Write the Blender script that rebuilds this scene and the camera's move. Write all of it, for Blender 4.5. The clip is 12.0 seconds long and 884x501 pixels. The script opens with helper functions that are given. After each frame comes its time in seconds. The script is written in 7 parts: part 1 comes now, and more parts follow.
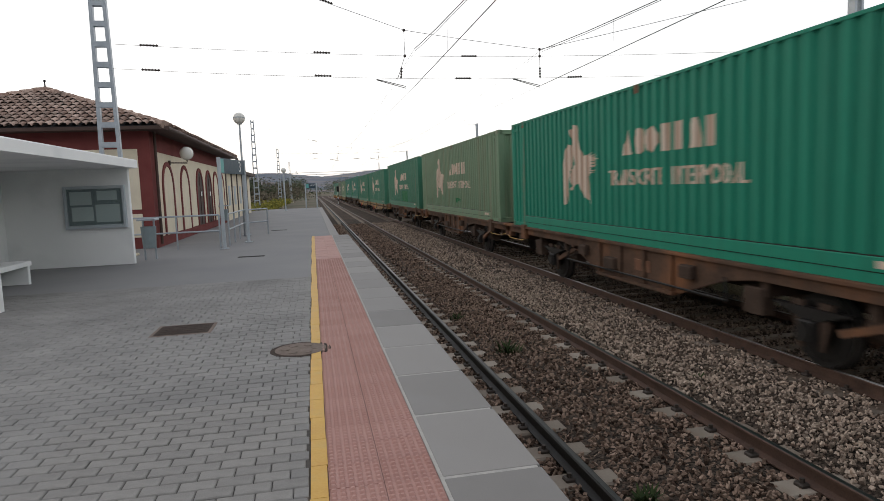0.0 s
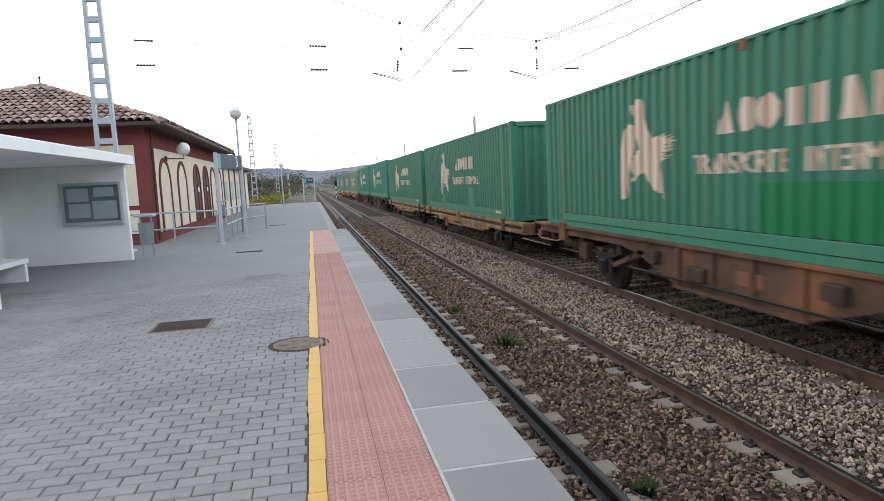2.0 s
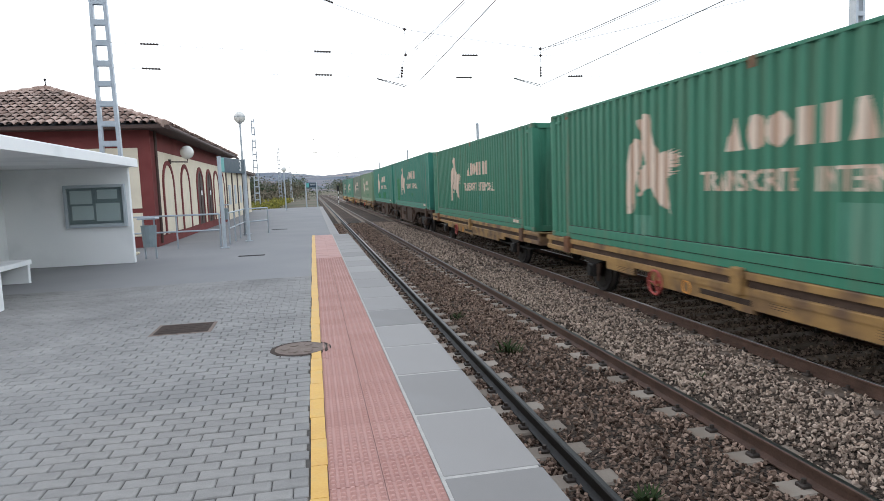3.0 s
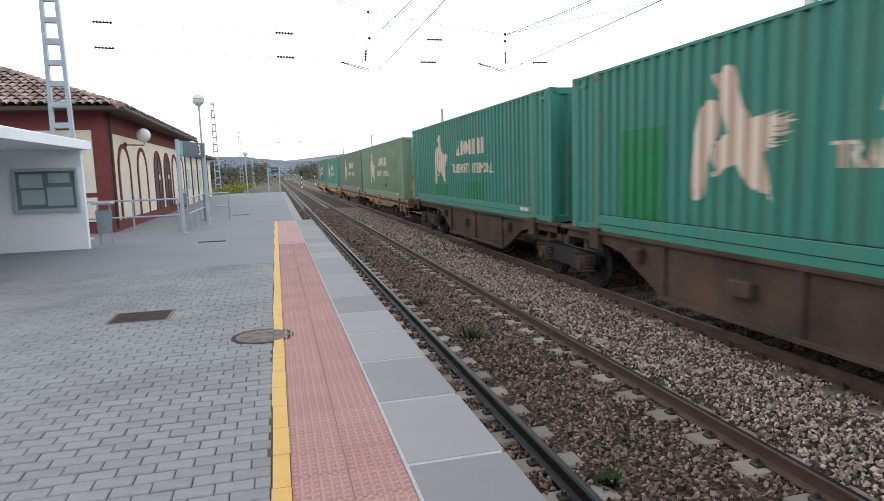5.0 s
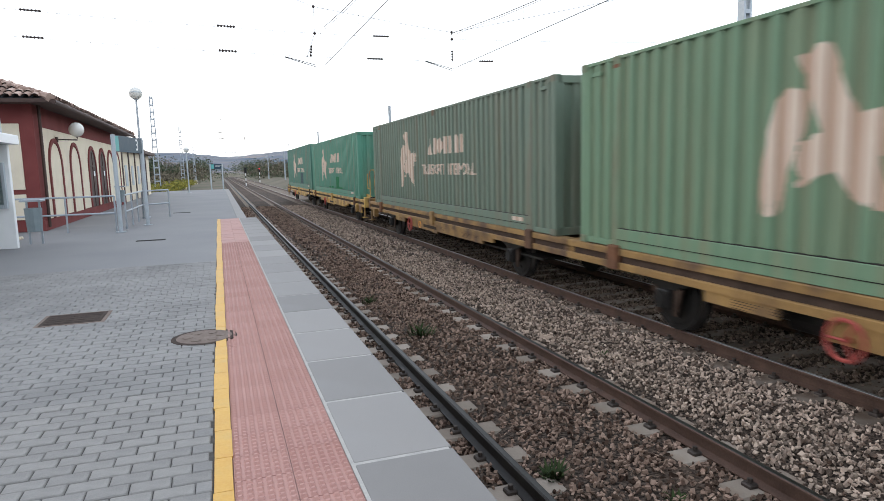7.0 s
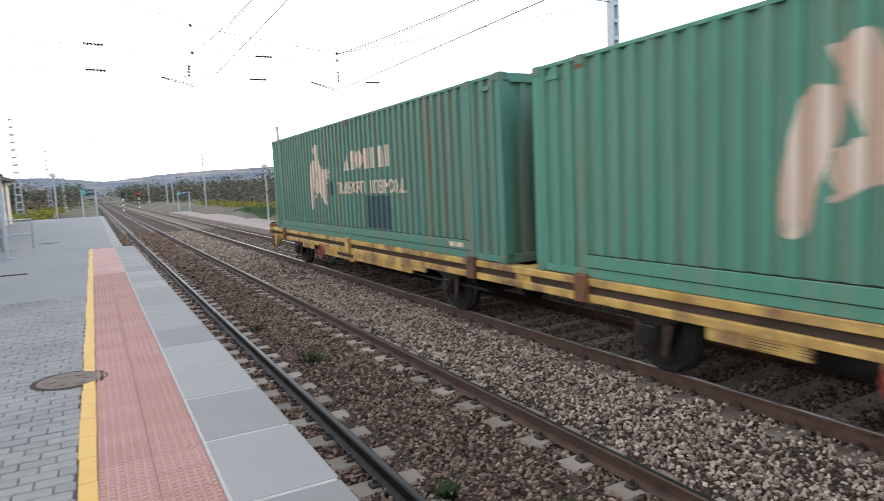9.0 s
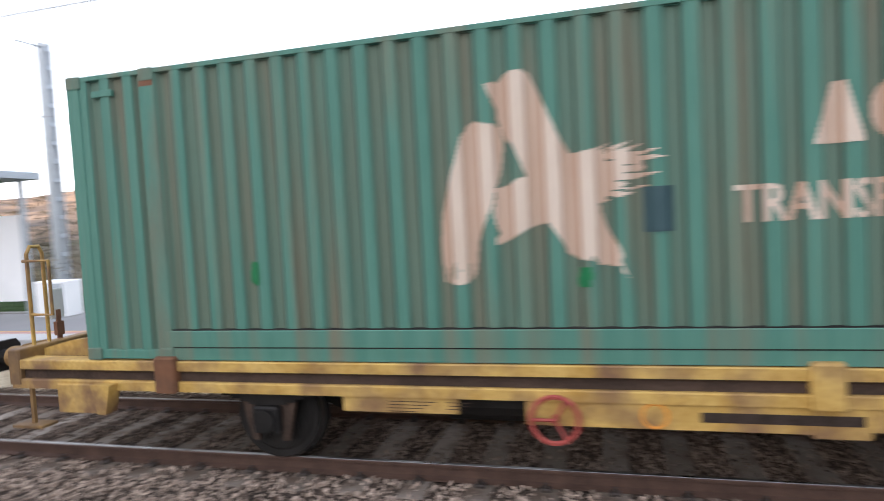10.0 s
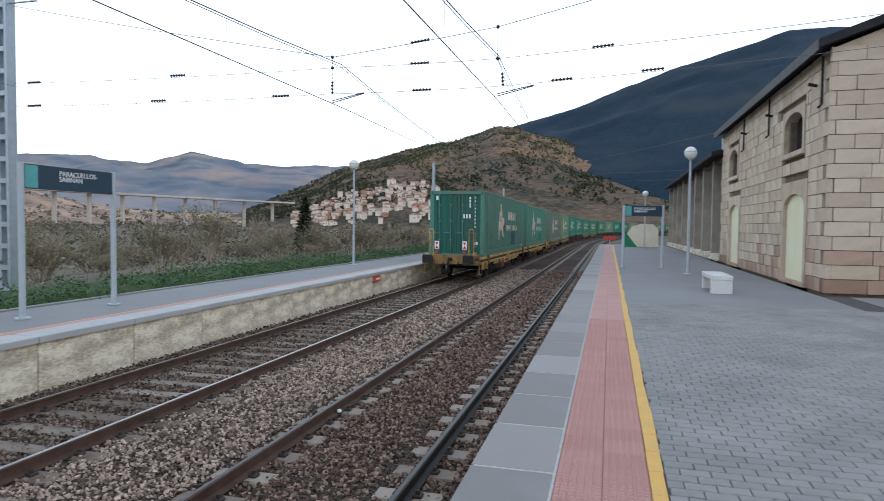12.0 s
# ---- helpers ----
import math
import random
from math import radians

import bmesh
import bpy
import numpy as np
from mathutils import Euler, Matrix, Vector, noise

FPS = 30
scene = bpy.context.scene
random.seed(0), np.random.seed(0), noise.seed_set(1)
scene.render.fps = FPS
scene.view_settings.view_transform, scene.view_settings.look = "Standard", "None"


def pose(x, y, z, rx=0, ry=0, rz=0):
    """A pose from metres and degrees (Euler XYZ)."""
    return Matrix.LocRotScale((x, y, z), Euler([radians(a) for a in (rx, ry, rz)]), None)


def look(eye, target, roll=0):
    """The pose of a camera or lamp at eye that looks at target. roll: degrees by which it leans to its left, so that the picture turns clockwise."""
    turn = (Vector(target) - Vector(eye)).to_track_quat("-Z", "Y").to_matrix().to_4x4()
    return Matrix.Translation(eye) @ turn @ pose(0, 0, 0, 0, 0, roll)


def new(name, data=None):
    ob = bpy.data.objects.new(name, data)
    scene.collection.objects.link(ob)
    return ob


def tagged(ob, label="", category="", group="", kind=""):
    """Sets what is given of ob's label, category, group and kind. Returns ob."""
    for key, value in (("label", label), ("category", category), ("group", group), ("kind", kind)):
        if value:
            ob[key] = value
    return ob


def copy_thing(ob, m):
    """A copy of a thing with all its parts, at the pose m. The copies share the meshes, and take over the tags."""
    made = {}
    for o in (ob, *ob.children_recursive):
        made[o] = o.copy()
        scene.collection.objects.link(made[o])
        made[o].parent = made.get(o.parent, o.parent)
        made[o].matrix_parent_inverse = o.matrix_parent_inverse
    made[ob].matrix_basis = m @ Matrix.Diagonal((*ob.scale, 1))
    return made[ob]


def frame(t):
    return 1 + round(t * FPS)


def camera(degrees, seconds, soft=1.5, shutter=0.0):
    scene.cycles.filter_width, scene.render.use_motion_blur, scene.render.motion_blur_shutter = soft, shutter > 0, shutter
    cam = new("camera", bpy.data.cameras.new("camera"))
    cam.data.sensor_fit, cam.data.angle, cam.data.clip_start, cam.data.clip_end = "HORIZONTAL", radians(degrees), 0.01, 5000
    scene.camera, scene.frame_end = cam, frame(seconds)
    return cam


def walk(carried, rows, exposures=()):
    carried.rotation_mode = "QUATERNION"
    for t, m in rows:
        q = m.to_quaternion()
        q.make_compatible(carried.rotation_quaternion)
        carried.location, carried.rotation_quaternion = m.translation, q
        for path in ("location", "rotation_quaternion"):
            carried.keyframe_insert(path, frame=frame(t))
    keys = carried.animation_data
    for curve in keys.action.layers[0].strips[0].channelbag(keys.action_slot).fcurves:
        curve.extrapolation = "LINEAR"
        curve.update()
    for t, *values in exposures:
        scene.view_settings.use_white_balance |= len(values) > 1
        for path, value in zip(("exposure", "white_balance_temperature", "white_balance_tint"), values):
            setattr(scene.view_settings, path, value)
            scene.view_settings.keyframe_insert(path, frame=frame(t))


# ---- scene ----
# ---- camera ----
# seconds, eye, heading (left of +y), tilt, lean
PATH = [
    (0, -1.156, -0.029, 1.587, -11.29, -5.79, -2.20),
    (0.5, -1.148, -0.011, 1.579, -10.86, -6.63, -2.40),
    (1, -1.152, -0.014, 1.581, -11.05, -6.53, -2.42),
    (1.5, -1.145, -0.013, 1.581, -11.24, -6.54, -2.58),
    (2, -1.138, -0.018, 1.581, -11.37, -6.38, -2.75),
    (2.5, -1.149, -0.009, 1.584, -11.20, -6.13, -2.37),
    (3, -1.156, -0.013, 1.584, -11.26, -5.84, -2.12),
    (5, -1.145, 0.018, 1.581, -14.41, -7.21, -1.77),
    (5.5, -1.138, 0.019, 1.583, -16.04, -7.37, -1.96),
    (6, -1.131, 0.037, 1.591, -17.43, -7.36, -2.22),
    (6.5, -1.130, 0.029, 1.583, -18.32, -7.54, -2.00),
    (8.3, -1.109, 0.006, 1.573, -21.95, -7.23, -1.66),
    (8.5, -1.083, 0.017, 1.589, -22.92, -6.97, -2.36),
    (9, -1.042, -0.001, 1.598, -28.52, -6.15, -2.61),
    (9.2, -1.001, -0.023, 1.598, -32.74, -5.75, -2.45),
    (9.5, -0.992, -0.078, 1.576, -42.94, -4.44, -2.40),
    (9.6, -1.005, -0.098, 1.572, -48.15, -3.90, -2.71),
    (9.7, -1.022, -0.112, 1.569, -54.41, -3.32, -2.77),
    (10, -0.895, -0.110, 1.597, -74.45, -3.14, -3.11),
    (10.3, -0.907, -0.109, 1.602, -97.84, -3.87, -3.60),
    (10.5, -0.937, -0.108, 1.598, -115.06, -4.48, -3.77),
    (11, -0.904, -0.114, 1.622, -148.68, -4.01, -0.47),
    (11.5, -0.883, -0.246, 1.633, -158.83, -1.89, 0.40),
    (12, -0.871, -0.346, 1.640, -165.27, -2.23, 0.64),
]


def aim(x, y, z, yaw, pitch, roll):
    w, p = radians(yaw), radians(pitch)
    return look((x, y, z), (x - math.sin(w) * math.cos(p), y + math.cos(w) * math.cos(p), z + math.sin(p)), roll)


cam = camera(69.6, 12.0, soft=0.85, shutter=0.22)
walk(cam, [(t, aim(x, y, z, w, p, r)) for t, x, y, z, w, p, r in PATH], [(0, -0.8, 6550, 12), (0.5, -0.28, 6450, 11), (1, 0.0, 6200, 10), (5, -0.02, 6020, 10), (9, 0.1, 6000, 10), (9.5, 0.48, 6200, 12), (10, 0.27, 6000, 15), (10.5, 0.03, 5500, 11), (11, 0.14, 5450, 9), (11.5, -0.28, 5450, 8), (12, -0.43, 5550, 8)])

# ---- light: evening sky, low sun behind the added western ridge ----
SUN_AZ, SUN_EL = 62.0, 6.0  # degrees left of +y, above the horizon
world = bpy.data.worlds.new("evening_sky")
scene.world = world
world.use_nodes = True
wn, wl = world.node_tree.nodes, world.node_tree.links
sky = wn.new("ShaderNodeTexSky")
sky.sky_type, sky.sun_disc = "NISHITA", False
sky.sun_elevation, sky.sun_rotation = radians(SUN_EL), radians(-SUN_AZ)
sky.air_density, sky.dust_density, sky.ozone_density = 1.0, 2.0, 1.0
wco = wn.new("ShaderNodeTexCoord")
cloud = wn.new("ShaderNodeTexNoise")
cloud.inputs["Scale"].default_value, cloud.inputs["Detail"].default_value = 2.2, 5
wmap = wn.new("ShaderNodeMapping")
wmap.inputs["Scale"].default_value = (1, 1, 3.5)
wramp = wn.new("ShaderNodeValToRGB")
wramp.color_ramp.elements[0].position, wramp.color_ramp.elements[1].position = 0.3, 0.7
wramp.color_ramp.elements[0].color, wramp.color_ramp.elements[1].color = (0.48, 0.48, 0.48, 1), (0.72, 0.72, 0.72, 1)
wmix = wn.new("ShaderNodeMixRGB")
wsep = wn.new("ShaderNodeSeparateXYZ")  # thin high cloud, palest low down
wl.new(wco.outputs["Generated"], wsep.inputs[0])
wlow = wn.new("ShaderNodeValToRGB")
wlow.color_ramp.elements[0].position, wlow.color_ramp.elements[1].position = 0.02, 0.85
wlow.color_ramp.elements[0].color, wlow.color_ramp.elements[1].color = (1.0, 0.985, 0.97, 1), (0.43, 0.445, 0.475, 1)
wl.new(wsep.outputs["Z"], wlow.inputs["Fac"])
wgain = wn.new("ShaderNodeVectorMath")
wgain.operation = "SCALE"
wgain.inputs["Scale"].default_value = 12.4
wl.new(wlow.outputs["Color"], wgain.inputs[0])
wl.new(wgain.outputs[0], wmix.inputs["Color2"])
wl.new(wco.outputs["Generated"], wmap.inputs["Vector"])
wl.new(wmap.outputs["Vector"], cloud.inputs["Vector"])
wl.new(cloud.outputs["Fac"], wramp.inputs["Fac"])
wl.new(wramp.outputs["Color"], wmix.inputs["Fac"])
wl.new(sky.outputs["Color"], wmix.inputs["Color1"])
wl.new(wmix.outputs["Color"], wn["Background"].inputs["Color"])
wn["Background"].inputs["Strength"].default_value = 0.3

sun = new("sun", bpy.data.lights.new("sun", "SUN"))
sun.data.energy, sun.data.angle, sun.data.color = 5.0, radians(0.6), (1.0, 0.72, 0.48)
_d = Vector((math.sin(radians(SUN_AZ)) * math.cos(radians(SUN_EL)), -math.cos(radians(SUN_AZ)) * math.cos(radians(SUN_EL)), -math.sin(radians(SUN_EL))))
sun.matrix_world = Matrix.Translation((-40, 20, 60)) @ _d.to_track_quat("-Z", "Y").to_matrix().to_4x4()

# ---- materials ----


def material(name, a, b, rough=0.7, metal=0.0, scale=6.0, fine=60.0, bump=0.15, spread=0.5, per="", stain=None, stain_scale=1.2, stain_amount=0.5, stretch=(1, 1, 1), spec=0.4, detail=5.0, per_amount=1.1, stain_lo=0.5, flute=0.0, flute_colour=(0.15, 0.13, 0.1), fold_shade=None):
    """Two colours mixed by coarse and fine noise, with relief; per: 'object' or 'island' varies piece by piece; stain: a third colour in patches."""
    m = bpy.data.materials.new(name)
    m.use_nodes = True
    n, l = m.node_tree.nodes, m.node_tree.links
    bsdf = n["Principled BSDF"]
    co = n.new("ShaderNodeTexCoord")
    mp = n.new("ShaderNodeMapping")
    mp.inputs["Scale"].default_value = stretch
    l.new(co.outputs["Object"], mp.inputs["Vector"])

    def noisy(s, d=detail):
        t = n.new("ShaderNodeTexNoise")
        t.inputs["Scale"].default_value, t.inputs["Detail"].default_value = s, d
        l.new(mp.outputs["Vector"], t.inputs["Vector"])
        return t.outputs["Fac"]

    def maths(op, x, y):
        t = n.new("ShaderNodeMath")
        t.operation = op
        for k, v in enumerate((x, y)):
            if isinstance(v, (int, float)):
                t.inputs[k].default_value = v
            else:
                l.new(v, t.inputs[k])
        return t.outputs[0]

    big, small = noisy(scale), noisy(fine, 3)
    fac = maths("ADD", maths("MULTIPLY", big, 0.65), maths("MULTIPLY", small, 0.35))
    fac = maths("ADD", maths("MULTIPLY", maths("SUBTRACT", fac, 0.5), 2.4 * spread * 2), 0.5)
    if per:
        if per == "object":
            src = n.new("ShaderNodeObjectInfo").outputs["Random"]
        else:
            src = n.new("ShaderNodeNewGeometry").outputs["Random Per Island"]
        fac = maths("ADD", maths("MULTIPLY", fac, 0.5), maths("SUBTRACT", maths("MULTIPLY", src, per_amount), per_amount / 2 - 0.25))
    ramp = n.new("ShaderNodeMixRGB")
    cl = n.new("ShaderNodeClamp")
    l.new(fac, cl.inputs["Value"])
    l.new(cl.outputs[0], ramp.inputs["Fac"])
    ramp.inputs["Color1"].default_value, ramp.inputs["Color2"].default_value = (*a, 1), (*b, 1)
    out = ramp.outputs["Color"]
    if stain:
        sp = noisy(stain_scale, 8)
        r = n.new("ShaderNodeMapRange")
        r.inputs["From Min"].default_value, r.inputs["From Max"].default_value = stain_lo, stain_lo + 0.22
        r.inputs["To Max"].default_value = stain_amount
        l.new(sp, r.inputs["Value"])
        mx = n.new("ShaderNodeMixRGB")
        l.new(r.outputs[0], mx.inputs["Fac"])
        l.new(out, mx.inputs["Color1"])
        mx.inputs["Color2"].default_value = (*stain, 1)
        out = mx.outputs["Color"]
    if flute:  # dust and rust in the recesses, with fold shade painted in too
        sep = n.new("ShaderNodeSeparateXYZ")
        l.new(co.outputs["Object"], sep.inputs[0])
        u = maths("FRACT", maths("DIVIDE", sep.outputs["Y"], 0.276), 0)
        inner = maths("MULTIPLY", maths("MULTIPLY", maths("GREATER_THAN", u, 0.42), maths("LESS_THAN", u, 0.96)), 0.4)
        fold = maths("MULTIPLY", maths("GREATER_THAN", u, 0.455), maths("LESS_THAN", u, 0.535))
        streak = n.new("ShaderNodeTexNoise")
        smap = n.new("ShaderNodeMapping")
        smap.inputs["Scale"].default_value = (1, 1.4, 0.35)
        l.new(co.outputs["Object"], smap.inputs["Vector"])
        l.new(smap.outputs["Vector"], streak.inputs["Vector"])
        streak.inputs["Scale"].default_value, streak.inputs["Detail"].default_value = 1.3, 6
        amount = maths("MULTIPLY", maths("ADD", inner, maths("MULTIPLY", fold, 0.0 if fold_shade else 1.5)), maths("MULTIPLY", streak.outputs["Fac"], flute * 1.7))
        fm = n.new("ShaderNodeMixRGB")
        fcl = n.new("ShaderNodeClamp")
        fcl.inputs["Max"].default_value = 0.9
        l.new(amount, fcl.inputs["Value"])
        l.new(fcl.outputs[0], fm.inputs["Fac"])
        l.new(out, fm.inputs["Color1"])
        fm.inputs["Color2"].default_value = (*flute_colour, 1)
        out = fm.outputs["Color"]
        if fold_shade:  # painted shade: a dark line on one edge of each fold
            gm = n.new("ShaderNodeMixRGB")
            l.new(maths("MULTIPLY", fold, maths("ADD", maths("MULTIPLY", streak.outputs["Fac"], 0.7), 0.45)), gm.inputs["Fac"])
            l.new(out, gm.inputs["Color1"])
            gm.inputs["Color2"].default_value = (*fold_shade, 1)
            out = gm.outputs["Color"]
    l.new(out, bsdf.inputs["Base Color"])
    bsdf.inputs["Metallic"].default_value = metal
    bsdf.inputs["Specular IOR Level"].default_value = spec if rough < 0.75 else spec * 0.35
    rr = maths("ADD", maths("MULTIPLY", big, 0.25), rough - 0.12)
    l.new(rr, bsdf.inputs["Roughness"])
    if bump:
        bp = n.new("ShaderNodeBump")
        bp.inputs["Strength"].default_value, bp.inputs["Distance"].default_value = bump, 0.01
        l.new(small, bp.inputs["Height"])
        l.new(bp.outputs["Normal"], bsdf.inputs["Normal"])
    return m


M_PAVER = material("grey_paver", (0.205, 0.198, 0.19), (0.32, 0.308, 0.288), 0.8, scale=9, fine=110, spread=0.9, bump=0.35, per="object", per_amount=0.35, stain=(0.15, 0.145, 0.138), stain_amount=0.6, stain_scale=7, stain_lo=0.54)
M_PAVER_I = material("grey_pavers", (0.205, 0.2, 0.193), (0.312, 0.303, 0.288), 0.8, scale=1.1, fine=70, spread=0.9, bump=0.35, per="island", per_amount=0.3, stain=(0.16, 0.156, 0.152), stain_amount=0.6, stain_scale=0.7, stain_lo=0.5)
M_JOINT = material("dark_sandy_joint", (0.06, 0.056, 0.052), (0.13, 0.124, 0.116), 0.95, scale=8, fine=120)
M_TILEJOINT = material("reddish_tile_joint", (0.17, 0.1, 0.085), (0.27, 0.17, 0.145), 0.95, scale=8, fine=120)
M_CONC_FLOOR = material("worn_concrete", (0.205, 0.205, 0.209), (0.274, 0.27, 0.266), 0.75, scale=0.5, fine=40, stain=(0.2, 0.2, 0.21), stain_scale=0.4)
M_SLAB = material("edge_slab_stone", (0.205, 0.195, 0.185), (0.295, 0.28, 0.265), 0.7, scale=1.5, fine=120, per="object", bump=0.08, stain=(0.28, 0.28, 0.28), stain_amount=0.35)
M_SLAB_PALE = material("pale_edge_stone", (0.391, 0.391, 0.391), (0.493, 0.489, 0.476), 0.75, scale=1.5, fine=90, stain=(0.36, 0.35, 0.34), stain_amount=0.4)
M_MORTAR = material("pale_mortar", (0.34, 0.332, 0.315), (0.51, 0.484, 0.451), 0.9, scale=9, fine=90)
M_TACTILE = material("red_tactile_tile", (0.39, 0.207, 0.174), (0.481, 0.282, 0.241), 0.7, scale=2.5, fine=80, per="object", per_amount=0.45, stain=(0.36, 0.2, 0.18), stain_amount=0.5)
M_TACTILE_I = material("red_tactile_tiles", (0.39, 0.207, 0.174), (0.481, 0.282, 0.241), 0.7, scale=1.5, fine=80, per="island", per_amount=0.3, stain=(0.36, 0.2, 0.18), stain_amount=0.5)
M_YELLOW_LINE = material("yellow_line_paint", (0.576, 0.315, 0.054), (0.675, 0.423, 0.108), 0.6, scale=4, fine=50, stain=(0.5, 0.36, 0.14), stain_scale=5)
M_PLAT_FACE = material("stained_concrete_face", (0.46, 0.385, 0.27), (0.84, 0.77, 0.61), 0.85, scale=2.4, fine=19, spread=1.2, stain=(0.22, 0.165, 0.115), stain_scale=1.9, stain_amount=0.65, stain_lo=0.54, bump=0.6, stretch=(1, 0.6, 1.7))
M_BALLAST = material("ballast_stone", (0.034, 0.021, 0.015), (0.36, 0.255, 0.195), 0.9, scale=3, fine=120, per="island", spread=0.4, stain=(0.17, 0.095, 0.068), stain_scale=13, stain_amount=0.35, stain_lo=0.5)
M_BALLAST_BED = material("ballast_bed", (0.012, 0.009, 0.007), (0.1, 0.076, 0.06), 0.95, scale=30, fine=45, bump=1.0, spread=1.3, stain=(0.16, 0.1, 0.07), stain_scale=0.25)
M_BALLAST_BROWN = material("dark_brown_ballast_stone", (0.03, 0.022, 0.017), (0.27, 0.205, 0.16), 0.9, scale=3, fine=120, per="island", spread=0.4)
M_BALLAST_LIGHT = material("pale_ballast_stone", (0.075, 0.056, 0.044), (0.56, 0.44, 0.35), 0.9, scale=3, fine=120, per="island", spread=0.4, stain=(0.24, 0.14, 0.1), stain_scale=13, stain_amount=0.35, stain_lo=0.5)
M_RAIL = material("rusty_rail", (0.05, 0.028, 0.02), (0.12, 0.07, 0.05), 0.7, metal=0.2, scale=5, fine=60)
M_RAIL_DARK = material("near_black_rail", (0.006, 0.006, 0.006), (0.022, 0.018, 0.016), 0.6, metal=0.1, scale=5, fine=60)
M_RAILTOP = material("polished_rail_head", (0.2, 0.19, 0.185), (0.34, 0.33, 0.32), 0.3, metal=1.0, scale=3, fine=40, bump=0.03)
M_RAILHEAD = material("dark_smooth_rail_head", (0.025, 0.025, 0.025), (0.07, 0.068, 0.066), 0.4, metal=0.8, scale=3, fine=40, bump=0.0)
M_SLEEPER = material("concrete_sleeper", (0.22, 0.183, 0.148), (0.35, 0.3, 0.25), 0.85, scale=4, fine=50, per="object", stain=(0.2, 0.13, 0.09), stain_scale=3)
M_SLEEPER_DIRTY = material("oil_stained_sleeper", (0.15, 0.125, 0.1), (0.29, 0.25, 0.21), 0.85, scale=4, fine=50, per="object", stain=(0.1, 0.065, 0.045), stain_scale=2.2, stain_amount=0.8, stain_lo=0.46)
M_CLIP = material("rail_clip_iron", (0.04, 0.035, 0.03), (0.09, 0.07, 0.06), 0.6, metal=0.5)
M_GALV = material("galvanised_steel", (0.33, 0.37, 0.41), (0.45, 0.49, 0.53), 0.45, metal=0.55, scale=6, fine=40, bump=0.05)
M_GREYPOST = material("grey_painted_post", (0.36, 0.4, 0.43), (0.45, 0.49, 0.52), 0.5, scale=5, fine=40, bump=0.05)
M_WHITE = material("white_rendered_concrete", (0.82, 0.83, 0.83), (0.9, 0.9, 0.89), 0.75, scale=0.9, fine=60, stain=(0.5, 0.53, 0.53), stain_scale=0.8, stain_amount=0.35)
M_BENCH = material("grey_white_concrete", (0.5, 0.5, 0.47), (0.66, 0.655, 0.62), 0.8, scale=2, fine=40, stain=(0.36, 0.36, 0.33), stain_scale=2.5)
M_CREAM = material("cream_render", (0.68, 0.6, 0.46), (0.78, 0.71, 0.57), 0.85, scale=0.9, fine=60, stain=(0.5, 0.43, 0.33), stain_scale=1.2, stain_amount=0.35)
M_REDWALL = material("oxide_red_render", (0.165, 0.045, 0.044), (0.225, 0.07, 0.064), 0.85, scale=1.2, fine=60, stain=(0.14, 0.035, 0.032), stain_scale=1.4)
M_BROWN = material("dark_brown_timber", (0.05, 0.03, 0.025), (0.09, 0.055, 0.045), 0.7, scale=3, fine=60)
M_ROOFTILE = material("weathered_clay_tile", (0.27, 0.185, 0.15), (0.5, 0.375, 0.315), 0.9, scale=2, fine=40, per="island", stain=(0.13, 0.11, 0.095), stain_scale=1.1, stain_amount=0.6)
M_DARKROOF = material("dark_roof_edge", (0.015, 0.016, 0.02), (0.045, 0.043, 0.045), 0.8, scale=2, fine=40)
M_STONE = material("sandstone_block", (0.44, 0.35, 0.26), (0.66, 0.56, 0.43), 0.9, scale=2.2, fine=30, per="object", per_amount=0.6, bump=0.5, stain=(0.3, 0.21, 0.15), stain_scale=2)
M_STONE_DARK = material("dark_base_stone", (0.32, 0.21, 0.15), (0.5, 0.36, 0.27), 0.9, scale=2.2, fine=30, bump=0.5, stain=(0.14, 0.1, 0.08), per="object")
M_STONEJOINT = material("stone_joint", (0.1, 0.075, 0.055), (0.22, 0.175, 0.135), 0.95, scale=5, fine=60)
M_DOOR_CREAM = material("pale_cream_boarding", (0.68, 0.65, 0.42), (0.76, 0.73, 0.52), 0.7, scale=1.5, fine=40, stretch=(4, 4, 0.5))
M_DARK = material("dark_interior", (0.015, 0.014, 0.014), (0.03, 0.028, 0.027), 0.9)
M_SIGN = material("navy_sign_panel", (0.018, 0.042, 0.0672), (0.03, 0.06, 0.0896), 0.45, bump=0.0)
M_SIGN_TEAL = material("teal_sign_band", (0.1, 0.34, 0.33), (0.14, 0.42, 0.4), 0.5, bump=0.0)
M_LETTER = material("white_sign_lettering", (0.8, 0.8, 0.8), (0.85, 0.85, 0.85), 0.5, bump=0.0)
M_PAPER = material("notice_paper", (0.6, 0.64, 0.64), (0.74, 0.77, 0.76), 0.7, scale=3)
M_CASE = material("notice_case_inside", (0.2, 0.24, 0.25), (0.27, 0.32, 0.33), 0.6)
M_GRASS = material("verge_grass", (0.02, 0.045, 0.014), (0.055, 0.085, 0.026), 0.9, scale=0.8, fine=25, per="island")
M_WIRE = material("catenary_wire", (0.1, 0.1, 0.105), (0.18, 0.175, 0.175), 0.6, metal=0.4, bump=0.0)
M_INSUL = material("brown_insulator", (0.03, 0.02, 0.018), (0.06, 0.04, 0.035), 0.35)
M_BINBODY = material("perforated_bin_steel", (0.2, 0.25, 0.27), (0.28, 0.33, 0.35), 0.5, metal=0.4)
